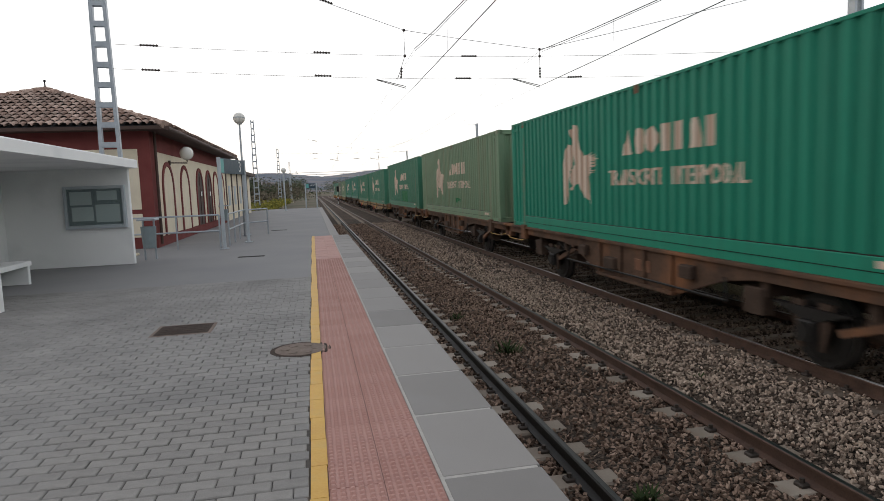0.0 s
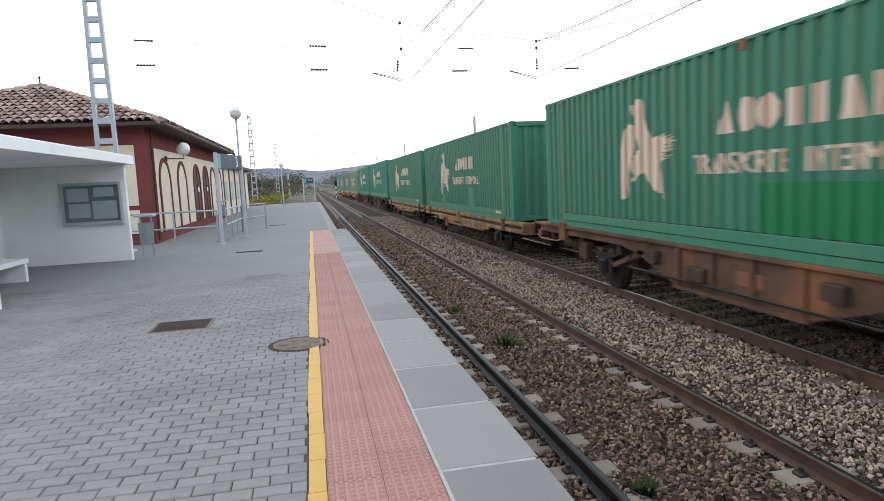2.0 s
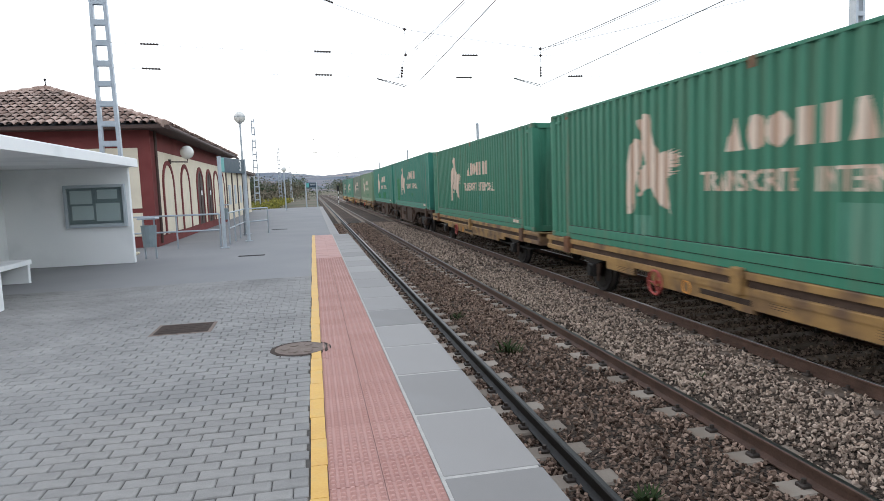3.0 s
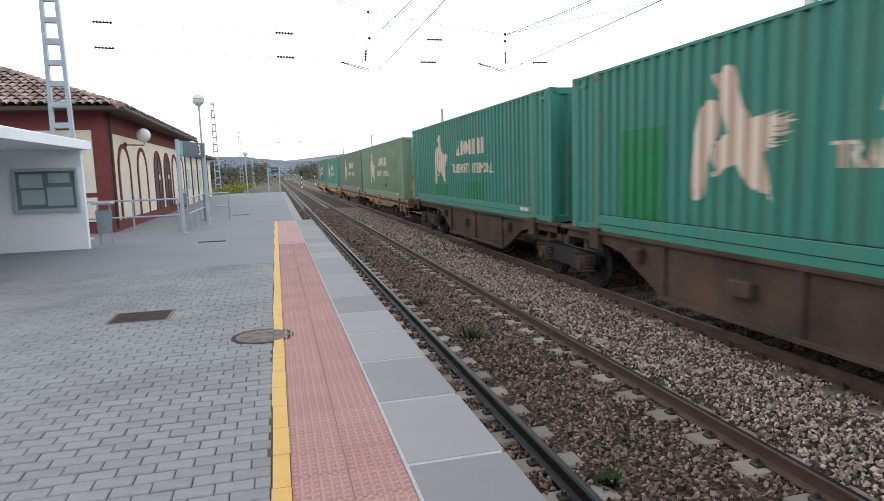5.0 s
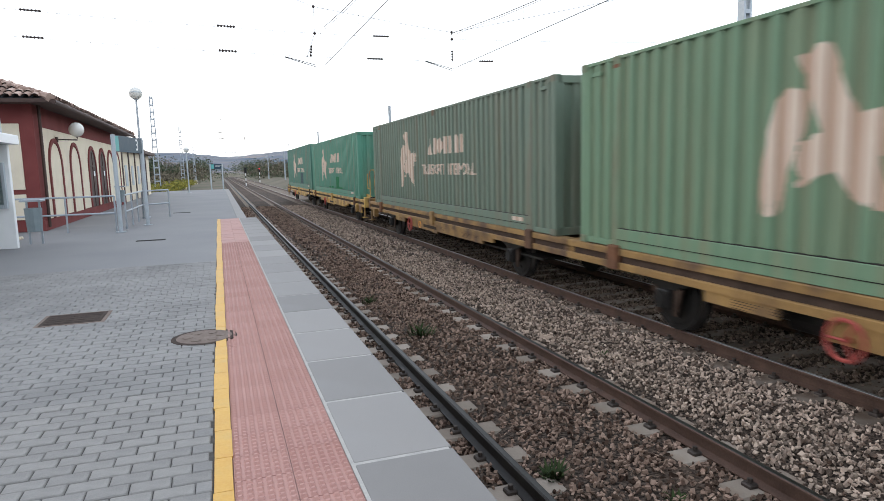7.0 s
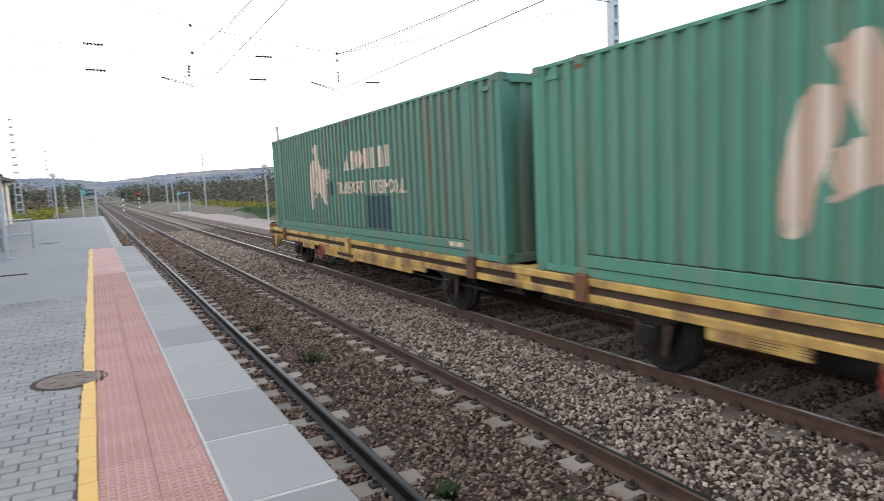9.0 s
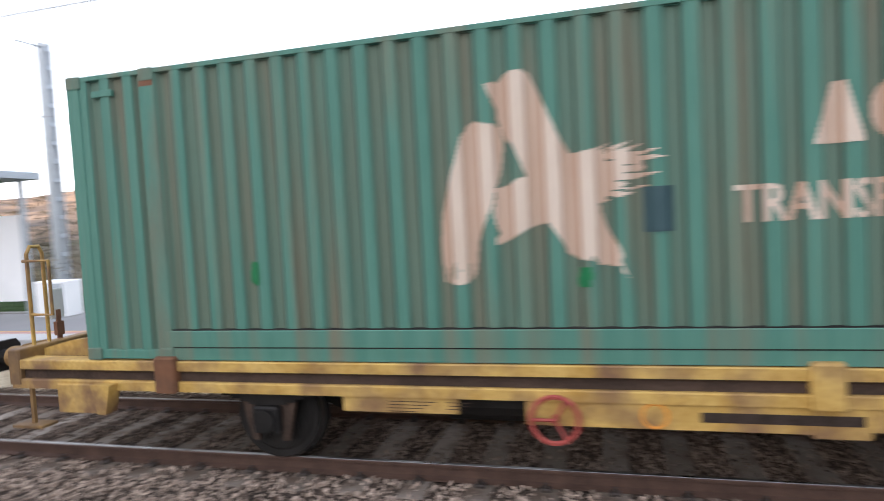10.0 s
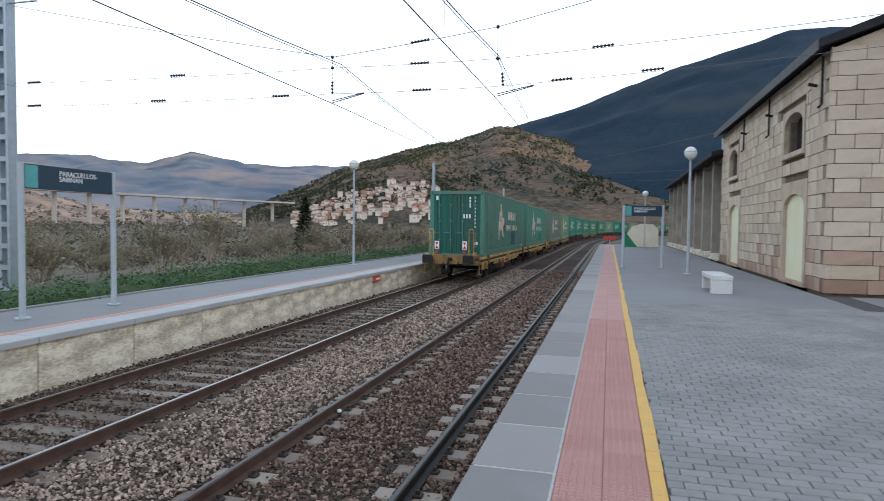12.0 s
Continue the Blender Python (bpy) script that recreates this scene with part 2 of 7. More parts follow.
M_BLACKPLATE = material("black_signal_plate", (0.015, 0.015, 0.015), (0.03, 0.03, 0.03), 0.6, bump=0.0)
M_ORANGE = material("orange_tape", (0.7, 0.28, 0.03), (0.75, 0.33, 0.05), 0.6)
M_IRON = material("cast_iron_cover", (0.13, 0.1, 0.085), (0.25, 0.2, 0.17), 0.8, metal=0.2, scale=8, fine=40)
M_IRON_DARK = material("dark_iron", (0.028, 0.02, 0.016), (0.075, 0.055, 0.045), 0.8, metal=0.2, scale=8, fine=40)
M_GRAVEL = material("pinkish_gravel", (0.24, 0.19, 0.17), (0.4, 0.33, 0.3), 0.95, scale=1.2, fine=25, bump=0.3, stain=(0.2, 0.2, 0.15), stain_scale=0.5)
M_GLOBE = bpy.data.materials.new("opal_globe")
M_GLOBE.use_nodes = True
_g = M_GLOBE.node_tree.nodes["Principled BSDF"]
_g.inputs["Base Color"].default_value, _g.inputs["Roughness"].default_value = (0.72, 0.71, 0.66, 1), 0.25
M_GLASS = bpy.data.materials.new("case_glass")
M_GLASS.use_nodes = True
_g = M_GLASS.node_tree.nodes["Principled BSDF"]
_g.inputs["Base Color"].default_value, _g.inputs["Roughness"].default_value, _g.inputs["Transmission Weight"].default_value = (0.85, 0.92, 0.92, 1), 0.05, 1.0

# ---- mesh builder ----


class Build:
    """Collects plain mesh pieces and makes one object of them."""

    def __init__(self):
        self.v, self.f = [], []

    def add(self, verts, faces):
        k = len(self.v)
        self.v += [tuple(p) for p in verts]
        self.f += [tuple(i + k for i in q) for q in faces]
        return self

    def box(self, x0, x1, y0, y1, z0, z1):
        return self.add([(x, y, z) for z in (z0, z1) for x, y in ((x0, y0), (x1, y0), (x1, y1), (x0, y1))],
                        [(0, 3, 2, 1), (4, 5, 6, 7), (0, 1, 5, 4), (1, 2, 6, 5), (2, 3, 7, 6), (3, 0, 4, 7)])

    def cbox(self, x0, x1, y0, y1, z0, z1, c=0.01):
        """A box with its upright and top edges bevelled."""
        def ring(i, z):
            return [(x0 + i + c, y0 + i, z), (x1 - i - c, y0 + i, z), (x1 - i, y0 + i + c, z), (x1 - i, y1 - i - c, z),
                    (x1 - i - c, y1 - i, z), (x0 + i + c, y1 - i, z), (x0 + i, y1 - i - c, z), (x0 + i, y0 + i + c, z)]
        vs = ring(0, z0) + ring(0, z1 - c) + ring(c * 0.8, z1)
        fs = [tuple(range(7, -1, -1)), tuple(range(16, 24))]
        for a in (0, 8):
            fs += [(a + k, a + (k + 1) % 8, a + 8 + (k + 1) % 8, a + 8 + k) for k in range(8)]
        return self.add(vs, fs)

    def cyl(self, p0, p1, r0, r1=None, seg=12):
        p0, p1, r1 = Vector(p0), Vector(p1), r0 if r1 is None else r1
        q = (p1 - p0).to_track_quat("Z", "Y")
        ring = [q @ Vector((math.cos(2 * math.pi * k / seg), math.sin(2 * math.pi * k / seg), 0)) for k in range(seg)]
        vs = [p0 + r0 * u for u in ring] + [p1 + r1 * u for u in ring]
        fs = [(k, (k + 1) % seg, seg + (k + 1) % seg, seg + k) for k in range(seg)]
        return self.add(vs, fs + [tuple(range(seg - 1, -1, -1)), tuple(range(seg, 2 * seg))])

    def tube(self, pts, r, seg=8):
        """One unbroken round bar through the points."""
        pts = [Vector(p) for p in pts]
        vs, n, side = [], len(pts), None
        for k, p in enumerate(pts):
            d = (pts[min(k + 1, n - 1)] - pts[max(k - 1, 0)]).normalized()
            if side is None:
                side = d.orthogonal().normalized()
            side = (side - d * side.dot(d)).normalized()
            up = d.cross(side)
            vs += [p + (side * math.cos(2 * math.pi * j / seg) + up * math.sin(2 * math.pi * j / seg)) * r for j in range(seg)]
        fs = [(k * seg + j, k * seg + (j + 1) % seg, (k + 1) * seg + (j + 1) % seg, (k + 1) * seg + j) for k in range(n - 1) for j in range(seg)]
        return self.add(vs, fs + [tuple(range(seg - 1, -1, -1)), tuple(range((n - 1) * seg, n * seg))])

    def prism(self, poly, axis, a, b):
        """A flat outline, given in the other two axes in order, pushed from a to b along the axis."""
        def at(p, c):
            return {"x": (c, p[0], p[1]), "y": (p[0], c, p[1]), "z": (p[0], p[1], c)}[axis]
        n = len(poly)
        return self.add([at(p, a) for p in poly] + [at(p, b) for p in poly],
                        [(k, (k + 1) % n, n + (k + 1) % n, n + k) for k in range(n)] + [tuple(range(n - 1, -1, -1)), tuple(range(n, 2 * n))])

    def ball(self, c, r, seg=16, rings=10, squash=1.0):
        vs = [(c[0], c[1], c[2] - r * squash)]
        for j in range(1, rings):
            t = -math.pi / 2 + math.pi * j / rings
            vs += [(c[0] + r * math.cos(t) * math.cos(2 * math.pi * k / seg), c[1] + r * math.cos(t) * math.sin(2 * math.pi * k / seg), c[2] + r * squash * math.sin(t)) for k in range(seg)]
        vs.append((c[0], c[1], c[2] + r * squash))
        top = len(vs) - 1
        fs = [(0, 1 + (k + 1) % seg, 1 + k) for k in range(seg)]
        for j in range(rings - 2):
            a = 1 + j * seg
            fs += [(a + k, a + (k + 1) % seg, a + seg + (k + 1) % seg, a + seg + k) for k in range(seg)]
        a = 1 + (rings - 2) * seg
        fs += [(a + k, a + (k + 1) % seg, top) for k in range(seg)]
        return self.add(vs, fs)

    def data(self, name, mat, smooth=False):
        me = bpy.data.meshes.new(name)
        me.from_pydata(self.v, [], self.f)
        me.update()
        bm = bmesh.new()
        bm.from_mesh(me)
        bmesh.ops.recalc_face_normals(bm, faces=bm.faces)
        bm.to_mesh(me)
        bm.free()
        me.materials.append(mat)
        if smooth:
            me.polygons.foreach_set("use_smooth", [True] * len(me.polygons))
        return me

    def obj(self, name, mat, parent=None, label="", smooth=False):
        ob = new(name, self.data(name, mat, smooth))
        if parent is not None:
            ob.parent = parent
        if label:
            ob["label"] = label
        return ob


def piece(name, me, parent, m=None):
    """One more object on a shared mesh."""
    ob = new(name, me)
    ob.parent = parent
    if m is not None:
        ob.matrix_basis = m
    return ob


def empty(name, x=0, y=0, z=0, turn=0, **tags):
    ob = new(name)
    ob.matrix_basis = pose(x, y, z, 0, 0, turn)
    return tagged(ob, **tags)


def soup(name, verts, faces, mat, parent=None, smooth=False):
    """A mesh from number arrays."""
    me = bpy.data.meshes.new(name)
    nv, nf, k = len(verts), len(faces), faces.shape[1]
    me.vertices.add(nv)
    me.vertices.foreach_set("co", np.asarray(verts, np.float32).ravel())
    me.loops.add(nf * k)
    me.loops.foreach_set("vertex_index", np.asarray(faces, np.int32).ravel())
    me.polygons.add(nf)
    me.polygons.foreach_set("loop_start", np.arange(0, nf * k, k, dtype=np.int32))
    me.polygons.foreach_set("use_smooth", np.full(nf, smooth))
    me.update(calc_edges=True)
    me.materials.append(mat)
    ob = new(name, me)
    if parent is not None:
        ob.parent = parent
    return ob


def letters(text, height, mat, parent, m, name="lettering", depth=0.004):
    """Words in the built-in font, as a mesh part lying in the local xy plane of m."""
    cu = bpy.data.curves.new(name, "FONT")
    cu.body, cu.size, cu.extrude = text, height / 0.72, depth
    cu.space_line = 0.8
    ob = bpy.data.objects.new(name, cu)
    scene.collection.objects.link(ob)
    me = bpy.data.meshes.new_from_object(ob.evaluated_get(bpy.context.evaluated_depsgraph_get()))
    bpy.data.objects.remove(ob)
    me.materials.clear()
    me.materials.append(mat)
    out = new(name, me)
    out.parent = parent
    out.matrix_basis = m
    return out

# ---- tracks, ballast and platforms ----
RAIL_Z, TRACK1, TRACK2, HALF = -0.76, 1.79, 5.667, 0.8675
CURVE_Y, CURVE_R = -92.0, 620.0  # southward the line bends to the west


def along(s, off=0.0):
    """The place and heading (degrees) at chainage s, off metres east of the first track's centre line."""
    if s >= CURVE_Y:
        return off + TRACK1, s, 0.0
    a = (CURVE_Y - s) / CURVE_R
    r = CURVE_R + off + TRACK1
    return -CURVE_R + r * math.cos(a), CURVE_Y - r * math.sin(a), -math.degrees(a)


def sweep(name, outline, off, s0, s1, step, mat, parent=None, z=0.0):
    """An outline of (east, up) drawn along the line from s0 to s1."""
    n, vs, fs = len(outline), [], []
    count = max(1, int(round((s1 - s0) / step)))
    for k in range(count + 1):
        s = s0 + (s1 - s0) * k / count
        x, y, h = along(s, off)
        c, d = math.cos(radians(h)), math.sin(radians(h))
        vs += [(x + u * c, y + u * d, z + w) for u, w in outline]
    for k in range(count):
        fs += [(k * n + i, k * n + (i + 1) % n, (k + 1) * n + (i + 1) % n, (k + 1) * n + i) for i in range(n)]
    fs += [tuple(range(n)), tuple(range(count * n, count * n + n))]
    b = Build()
    b.v, b.f = vs, fs
    return b.obj(name, mat, parent)


ballast = sweep("ballast_bed", [(-1.75, -1.06), (-1.75, -0.93), (-1.25, -0.9), (-1.12, -0.94), (-0.62, -0.94), (-0.5, -0.9), (0.5, -0.9), (0.62, -0.94), (1.12, -0.94), (1.25, -0.9), (2.0, -0.93), (2.9, -0.93), (4.9, -0.93), (5.55, -0.95), (5.55, -1.06)], 0, -420, 300, 4, M_BALLAST_BED)
tagged(ballast, "brown and grey crushed stone ballast under both tracks", "ballast", kind="structure")

rail_profile = [(-0.07, 0), (0.07, 0), (0.07, 0.012), (0.012, 0.035), (0.012, 0.115), (0.034, 0.125), (0.034, 0.145), (0.026, 0.152), (-0.026, 0.152), (-0.034, 0.145), (-0.034, 0.125), (-0.012, 0.115), (-0.012, 0.035), (-0.07, 0.012)]


def sleeper_mesh(mat):
    b = Build()
    b.cbox(-1.3, 1.3, -0.135, 0.135, -0.12, 0.0, 0.02)
    return b.data("sleeper", mat)


def clip_mesh():
    b = Build()
    for sx in (-1, 1):
        for side in (-1, 1):
            x = sx * HALF + side * 0.1
            b.cbox(x - 0.045, x + 0.045, -0.05, 0.05, 0.0, 0.03, 0.01)
            b.cyl((x, 0, 0.03), (x, 0, 0.065), 0.022, seg=6)
    return b.data("rail_clip", M_CLIP)


SLEEPERS, CLIPS = {True: sleeper_mesh(M_SLEEPER), False: sleeper_mesh(M_SLEEPER_DIRTY)}, clip_mesh()


def track(name, off, dark):
    t = empty(name, label="rusty steel rails on concrete sleepers in ballast", category="railway track", kind="structure")
    for k, sx in enumerate((-1, 1)):
        r = sweep("rail", [(sx * HALF + u, w) for u, w in rail_profile], off, -420, 300, 4, M_RAIL_DARK if dark and k == 0 else M_RAIL, t, RAIL_Z - 0.152)
        sweep("rail_head", [(sx * HALF - 0.022, 0.0), (sx * HALF + 0.022, 0.0), (sx * HALF + 0.02, 0.003), (sx * HALF - 0.02, 0.003)], off, -420, 300, 4, M_RAILHEAD if dark else M_RAILTOP, r, RAIL_Z)
    far = Build()
    for k in range(-420, 420):
        s = k * 0.6
        x, y, h = along(s, off)
        m = pose(x, y, RAIL_Z - 0.155, 0, 0, h)
        if -60 < k < 80:
            piece("sleeper", SLEEPERS[dark], t, m)
            piece("rail_clip", CLIPS, t, m)
        else:
            c, d = math.cos(radians(h)), math.sin(radians(h))
            z0, z1 = RAIL_Z - 0.27, RAIL_Z - 0.155
            pts = [(x + u * c - w * d, y + u * d + w * c) for u, w in ((-1.3, -0.13), (1.3, -0.13), (1.3, 0.13), (-1.3, 0.13))]
            far.add([(p[0], p[1], z) for z in (z0, z1) for p in pts], [(4, 5, 6, 7), (0, 1, 5, 4), (1, 2, 6, 5), (2, 3, 7, 6), (3, 0, 4, 7)])
    tagged(far.obj("far_sleepers", M_SLEEPER, t), kind="stuff")


track("track_1", 0.0, True)
track("track_2", TRACK2 - TRACK1, False)


def stones(name, count, x0, x1, y0, y1, keep, size, mat):
    """Loose crushed stones as one heap of small broken lumps."""
    rng = np.random.default_rng(7 + int(x0 * 10) + count % 5)
    px, py = rng.uniform(x0, x1, count), rng.uniform(y0, y1, count)
    ok = keep(px, py)
    px, py = px[ok], py[ok]
    n = len(px)
    cube = np.array([(-1, -1, -1), (1, -1, -1), (1, 1, -1), (-1, 1, -1), (-1, -1, 1), (1, -1, 1), (1, 1, 1), (-1, 1, 1)], float)
    quads = np.array([(0, 3, 2, 1), (4, 5, 6, 7), (0, 1, 5, 4), (1, 2, 6, 5), (2, 3, 7, 6), (3, 0, 4, 7)])
    v = cube[None] * rng.uniform(0.45, 1.0, (n, 8, 3)) * rng.uniform((0.7, 0.55, 0.35), (1.75, 1.15, 0.85), (n, 1, 3))
    s = rng.uniform(size * 0.55, size, n)
    a, b, c = rng.uniform(0, 6.28, (3, n))
    def rot(v, ang, i, j):
        w = v.copy()
        w[:, :, i] = v[:, :, i] * np.cos(ang)[:, None] - v[:, :, j] * np.sin(ang)[:, None]
        w[:, :, j] = v[:, :, i] * np.sin(ang)[:, None] + v[:, :, j] * np.cos(ang)[:, None]
        return w
    v = rot(rot(rot(v, a, 0, 1), b, 1, 2), c, 0, 2) * s[:, None, None]
    v += np.stack([px, py, np.where((np.abs(px - TRACK1) < 0.52) | ((np.abs(px - TRACK1) > 1.2) & (px < 3.6)), -0.9, -0.935) + rng.uniform(-0.012, 0.032, n)], -1)[:, None]
    f = (quads[None] + 8 * np.arange(n)[:, None, None]).reshape(-1, 4)
    return tagged(soup(name, v.reshape(-1, 3), f, mat), "broken brown, grey and beige track stones", "ballast", kind="stuff")


def off_rails(x, y):
    d = np.minimum.reduce([np.abs(x - r) for c in (TRACK1, TRACK2) for r in (c - HALF, c + HALF)])
    tie = np.abs((y / 0.6) - np.round(y / 0.6)) < 0.21
    u1, u2 = np.abs(x - TRACK1), np.abs(x - TRACK2)
    bare = tie & (((u1 > 0.55) & (u1 < 1.18)) | (u2 < 1.26))
    rng = np.random.default_rng(3)
    return (d > 0.07) & (~bare | (rng.random(len(x)) < np.where(u2 < 1.3, 0.3, 0.04)))


for x0, x1, part_of, mat in ((0.05, 2.9, 0.4, M_BALLAST), (2.9, 4.72, 0.28, M_BALLAST_LIGHT), (4.72, 7.35, 0.45, M_BALLAST_BROWN)):
    stones("track_stones", int(125000 * part_of), x0, x1, -13, 17, off_rails, 0.0245, mat)
    stones("far_track_stones", int(30000 * part_of), x0, x1, 17, 46, off_rails, 0.036, mat)
    stones("south_track_stones", int(30000 * part_of), x0, x1, -38, -13, off_rails, 0.036, mat)

# platform 1
RED_END = 22.8
P1 = empty("platform_1", label="station platform of grey paving with pale stone edge", category="platform", kind="structure")
Build().box(-5.95, -0.03, -66, RED_END, -1.1, -0.062).box(-5.95, -0.31, RED_END, 62, -1.1, -0.062).box(-30, -5.95, -17.9, 62, -1.1, -0.062).obj("platform_body", M_PLAT_FACE, P1)
SLABS = (-0.556, 0.02)
edge = Build().cbox(SLABS[0] + 0.014, SLABS[1], 0, 0.952, -0.06, 0.0, 0.006).data("edge_slab", M_SLAB)
Build().box(SLABS[0] - 0.004, SLABS[1] - 0.02, -62, RED_END, -0.06, -0.003).obj("mortar_bed", M_MORTAR, P1)
k = 0
while -62 + 0.979 * k < RED_END - 0.9:
    piece("edge_slab", edge, P1, pose(0, -62.15 + 0.979 * k + 0.8, 0))
    k += 1
Build().cbox(-0.62, -0.3, RED_END, 62, -0.06, -0.003, 0.01).obj("far_kerb", M_SLAB, P1)
Build().box(-5.95, -0.62, RED_END + 0.0, 62, -0.062, -0.004).box(-0.62, -0.55, -62.5, -62, -0.06, -0.004).obj("far_paving", M_CONC_FLOOR, P1)


def tactile(rows, name, mat):
    b = Build().box(-0.147, 0.147, -0.147, 0.147, -0.05, -0.008)
    if rows:
        for i in range(rows):
            for j in range(rows):
                x, y, r = -0.125 + 0.25 * i / (rows - 1), -0.125 + 0.25 * j / (rows - 1), 0.0175
                b.add([(x - r, y - r, -0.008), (x + r, y - r, -0.008), (x + r, y + r, -0.008), (x - r, y + r, -0.008),
                       (x - r * 0.5, y - r * 0.5, 0.005), (x + r * 0.5, y - r * 0.5, 0.005), (x + r * 0.5, y + r * 0.5, 0.005), (x - r * 0.5, y + r * 0.5, 0.005)],
                      [(4, 5, 6, 7), (0, 1, 5, 4), (1, 2, 6, 5), (2, 3, 7, 6), (3, 0, 4, 7)])
    return b.data(name, mat)


bumpy = tactile(6, "tactile_tile", M_TACTILE)
Build().box(-1.163, -0.556, -62, RED_END, -0.06, -0.012).obj("tile_bed", M_TILEJOINT, P1)
rest = Build()
for j in range(-206, 76):
    for cx in (-1.009, -0.71):
        y = (j + 0.5) * 0.3
        if -12 < y < 15:
            piece("tactile_tile", bumpy, P1, pose(cx, y, random.uniform(-0.002, 0.001)))
        else:
            z = random.uniform(-0.005, -0.002)
            rest.box(cx - 0.148, cx + 0.148, y - 0.148, y + 0.148, -0.05, z)
tagged(rest.obj("far_tactile_tiles", M_TACTILE_I, P1), kind="stuff")

line = Build()
y = -62.0
while y < RED_END:
    a, c = 0.006 * math.sin(y * 2.3) + random.uniform(-0.003, 0.003), random.uniform(-0.003, 0.003)
    line.box(-1.258 + a, -1.16 + c, y, min(y + 0.395, RED_END), -0.04, 0.0025)
    y += 0.4
line.obj("yellow_safety_line", M_YELLOW_LINE, P1)

Build().box(-30, -1.25, -17.9, RED_END, -0.062, -0.012).box(-5.95, -1.25, -66, -17.9, -0.062, -0.012).obj("paving_bed", M_JOINT, P1)


def paver_mesh():
    b = Build()
    x, y, c = 0.097, 0.0555, 0.006
    b.add([(-x, -y, -0.05), (x, -y, -0.05), (x, y, -0.05), (-x, y, -0.05), (-x, -y, -c), (x, -y, -c), (x, y, -c), (-x, y, -c),
           (-x + c, -y + c, 0), (x - c, -y + c, 0), (x - c, y - c, 0), (-x + c, y - c, 0)],
          [(8, 9, 10, 11)] + [(a + i, a + (i + 1) % 4, a + 4 + (i + 1) % 4, a + 4 + i) for a in (0, 4) for i in range(4)])
    return b.data("paver", M_PAVER)


PAVER = paver_mesh()


def paving(y0, y1, x0, x1):
    """Staggered grey blocks, uneven by a millimetre or two; the nearest ones singly, the others together."""
    rng = np.random.default_rng(5)
    near_y, out = (2.9, 4.9), []
    base = np.array([v.co[:] for v in PAVER.vertices])
    faces = np.array([p.vertices[:] for p in PAVER.polygons])
    j0, j1 = int(y0 / 0.12), int(y1 / 0.12)
    for j in range(j0, j1):
        y = (j + 0.5) * 0.12
        shift = 0.1 * (j % 2) + rng.uniform(-0.02, 0.02)
        x = x1 - 0.1 - shift
        while x > x0:
            z, r = rng.uniform(-0.004, 0.0015), rng.normal(0, 0.6)
            if near_y[0] < abs(y) < near_y[1] and x > -2.9:
                piece("paver", PAVER, P1, pose(x, y, z, rng.normal(0, 0.25), rng.normal(0, 0.25), r))
            else:
                out.append((x, y, z, rng.normal(0, 0.004), rng.normal(0, 0.004)))
            x -= 0.2
        # the part blocks beside the line
        w = x1 - shift
        if x1 - w > 0.05:
            b0 = (w + x1) / 2
            out.append((b0, y, -0.001, 0, 0, (x1 - w) / 0.2))
    arr = []
    for o in out:
        v = base.copy()
        if len(o) > 5:
            v[:, 0] *= o[5]
        v[:, 2] += v[:, 0] * o[3] + v[:, 1] * o[4]
        arr.append(v + np.array(o[:3]))
    n = len(arr)
    f = (faces[None] + len(base) * np.arange(n)[:, None, None]).reshape(-1, 4)
    tagged(soup("pavers", np.concatenate(arr), f, M_PAVER_I, P1), kind="stuff")


paving(0.0, 12.0, -7.4, -1.262)
paving(-15.0, 0.0, -6.6, -1.262)
Build().box(-7.4, -1.262, 12.0, 13.0, -0.06, -0.004).box(-30, -1.262, 13.0, RED_END, -0.06, -0.004).box(-30, -7.4, -15.0, 13.0, -0.06, -0.004).box(-30, -6.6, -17.9, -15, -0.06, -0.004).box(-7.4, -6.6, -15, 13, -0.06, -0.005).box(-5.95, -1.262, -66, -15.0, -0.06, -0.004).box(-30, -5.95, RED_END, 62, -0.06, -0.004).obj("worn_paving", M_CONC_FLOOR, P1)

# platform 2, across the tracks
P2X, P2Z = 7.42, -0.09
P2 = empty("platform_2", label="far platform with stained concrete front and paved top", category="platform", kind="structure")
Build().box(P2X + 0.04, 10.4, -70, 22, -1.1, P2Z - 0.06).obj("platform_body", M_PLAT_FACE, P2)
face = Build().cbox(P2X, P2X + 0.05, 0, 1.975, -1.1, P2Z - 0.1, 0.006).data("face_panel", M_PLAT_FACE)
for k in range(45):
    piece("face_panel", face, P2, pose(random.uniform(0, 0.012), -68 + k * 2.0, 0))
p2edge = Build().cbox(P2X - 0.04, P2X + 0.5, 0, 1.99, P2Z - 0.1, P2Z, 0.012).data("edge_slab", M_SLAB_PALE)
for k in range(45):
    piece("edge_slab", p2edge, P2, pose(0, -68 + k * 2.0, random.uniform(-0.004, 0)))
Build().box(P2X + 0.5, P2X + 0.68, -68, 22, P2Z - 0.06, P2Z - 0.002).obj("tactile_strip", M_TACTILE_I, P2)
Build().box(P2X + 0.68, P2X + 0.71, -68, 22, P2Z - 0.06, P2Z + 0.001).obj("yellow_safety_line", M_YELLOW_LINE, P2)
Build().box(P2X + 0.71, 10.25, -68, 22, P2Z - 0.06, P2Z - 0.004).obj("paving", M_CONC_FLOOR, P2)
Build().cbox(10.25, 10.4, -68, 22, P2Z - 0.2, P2Z + 0.03, 0.01).obj("back_kerb", M_SLAB, P2)
ramp = Build()
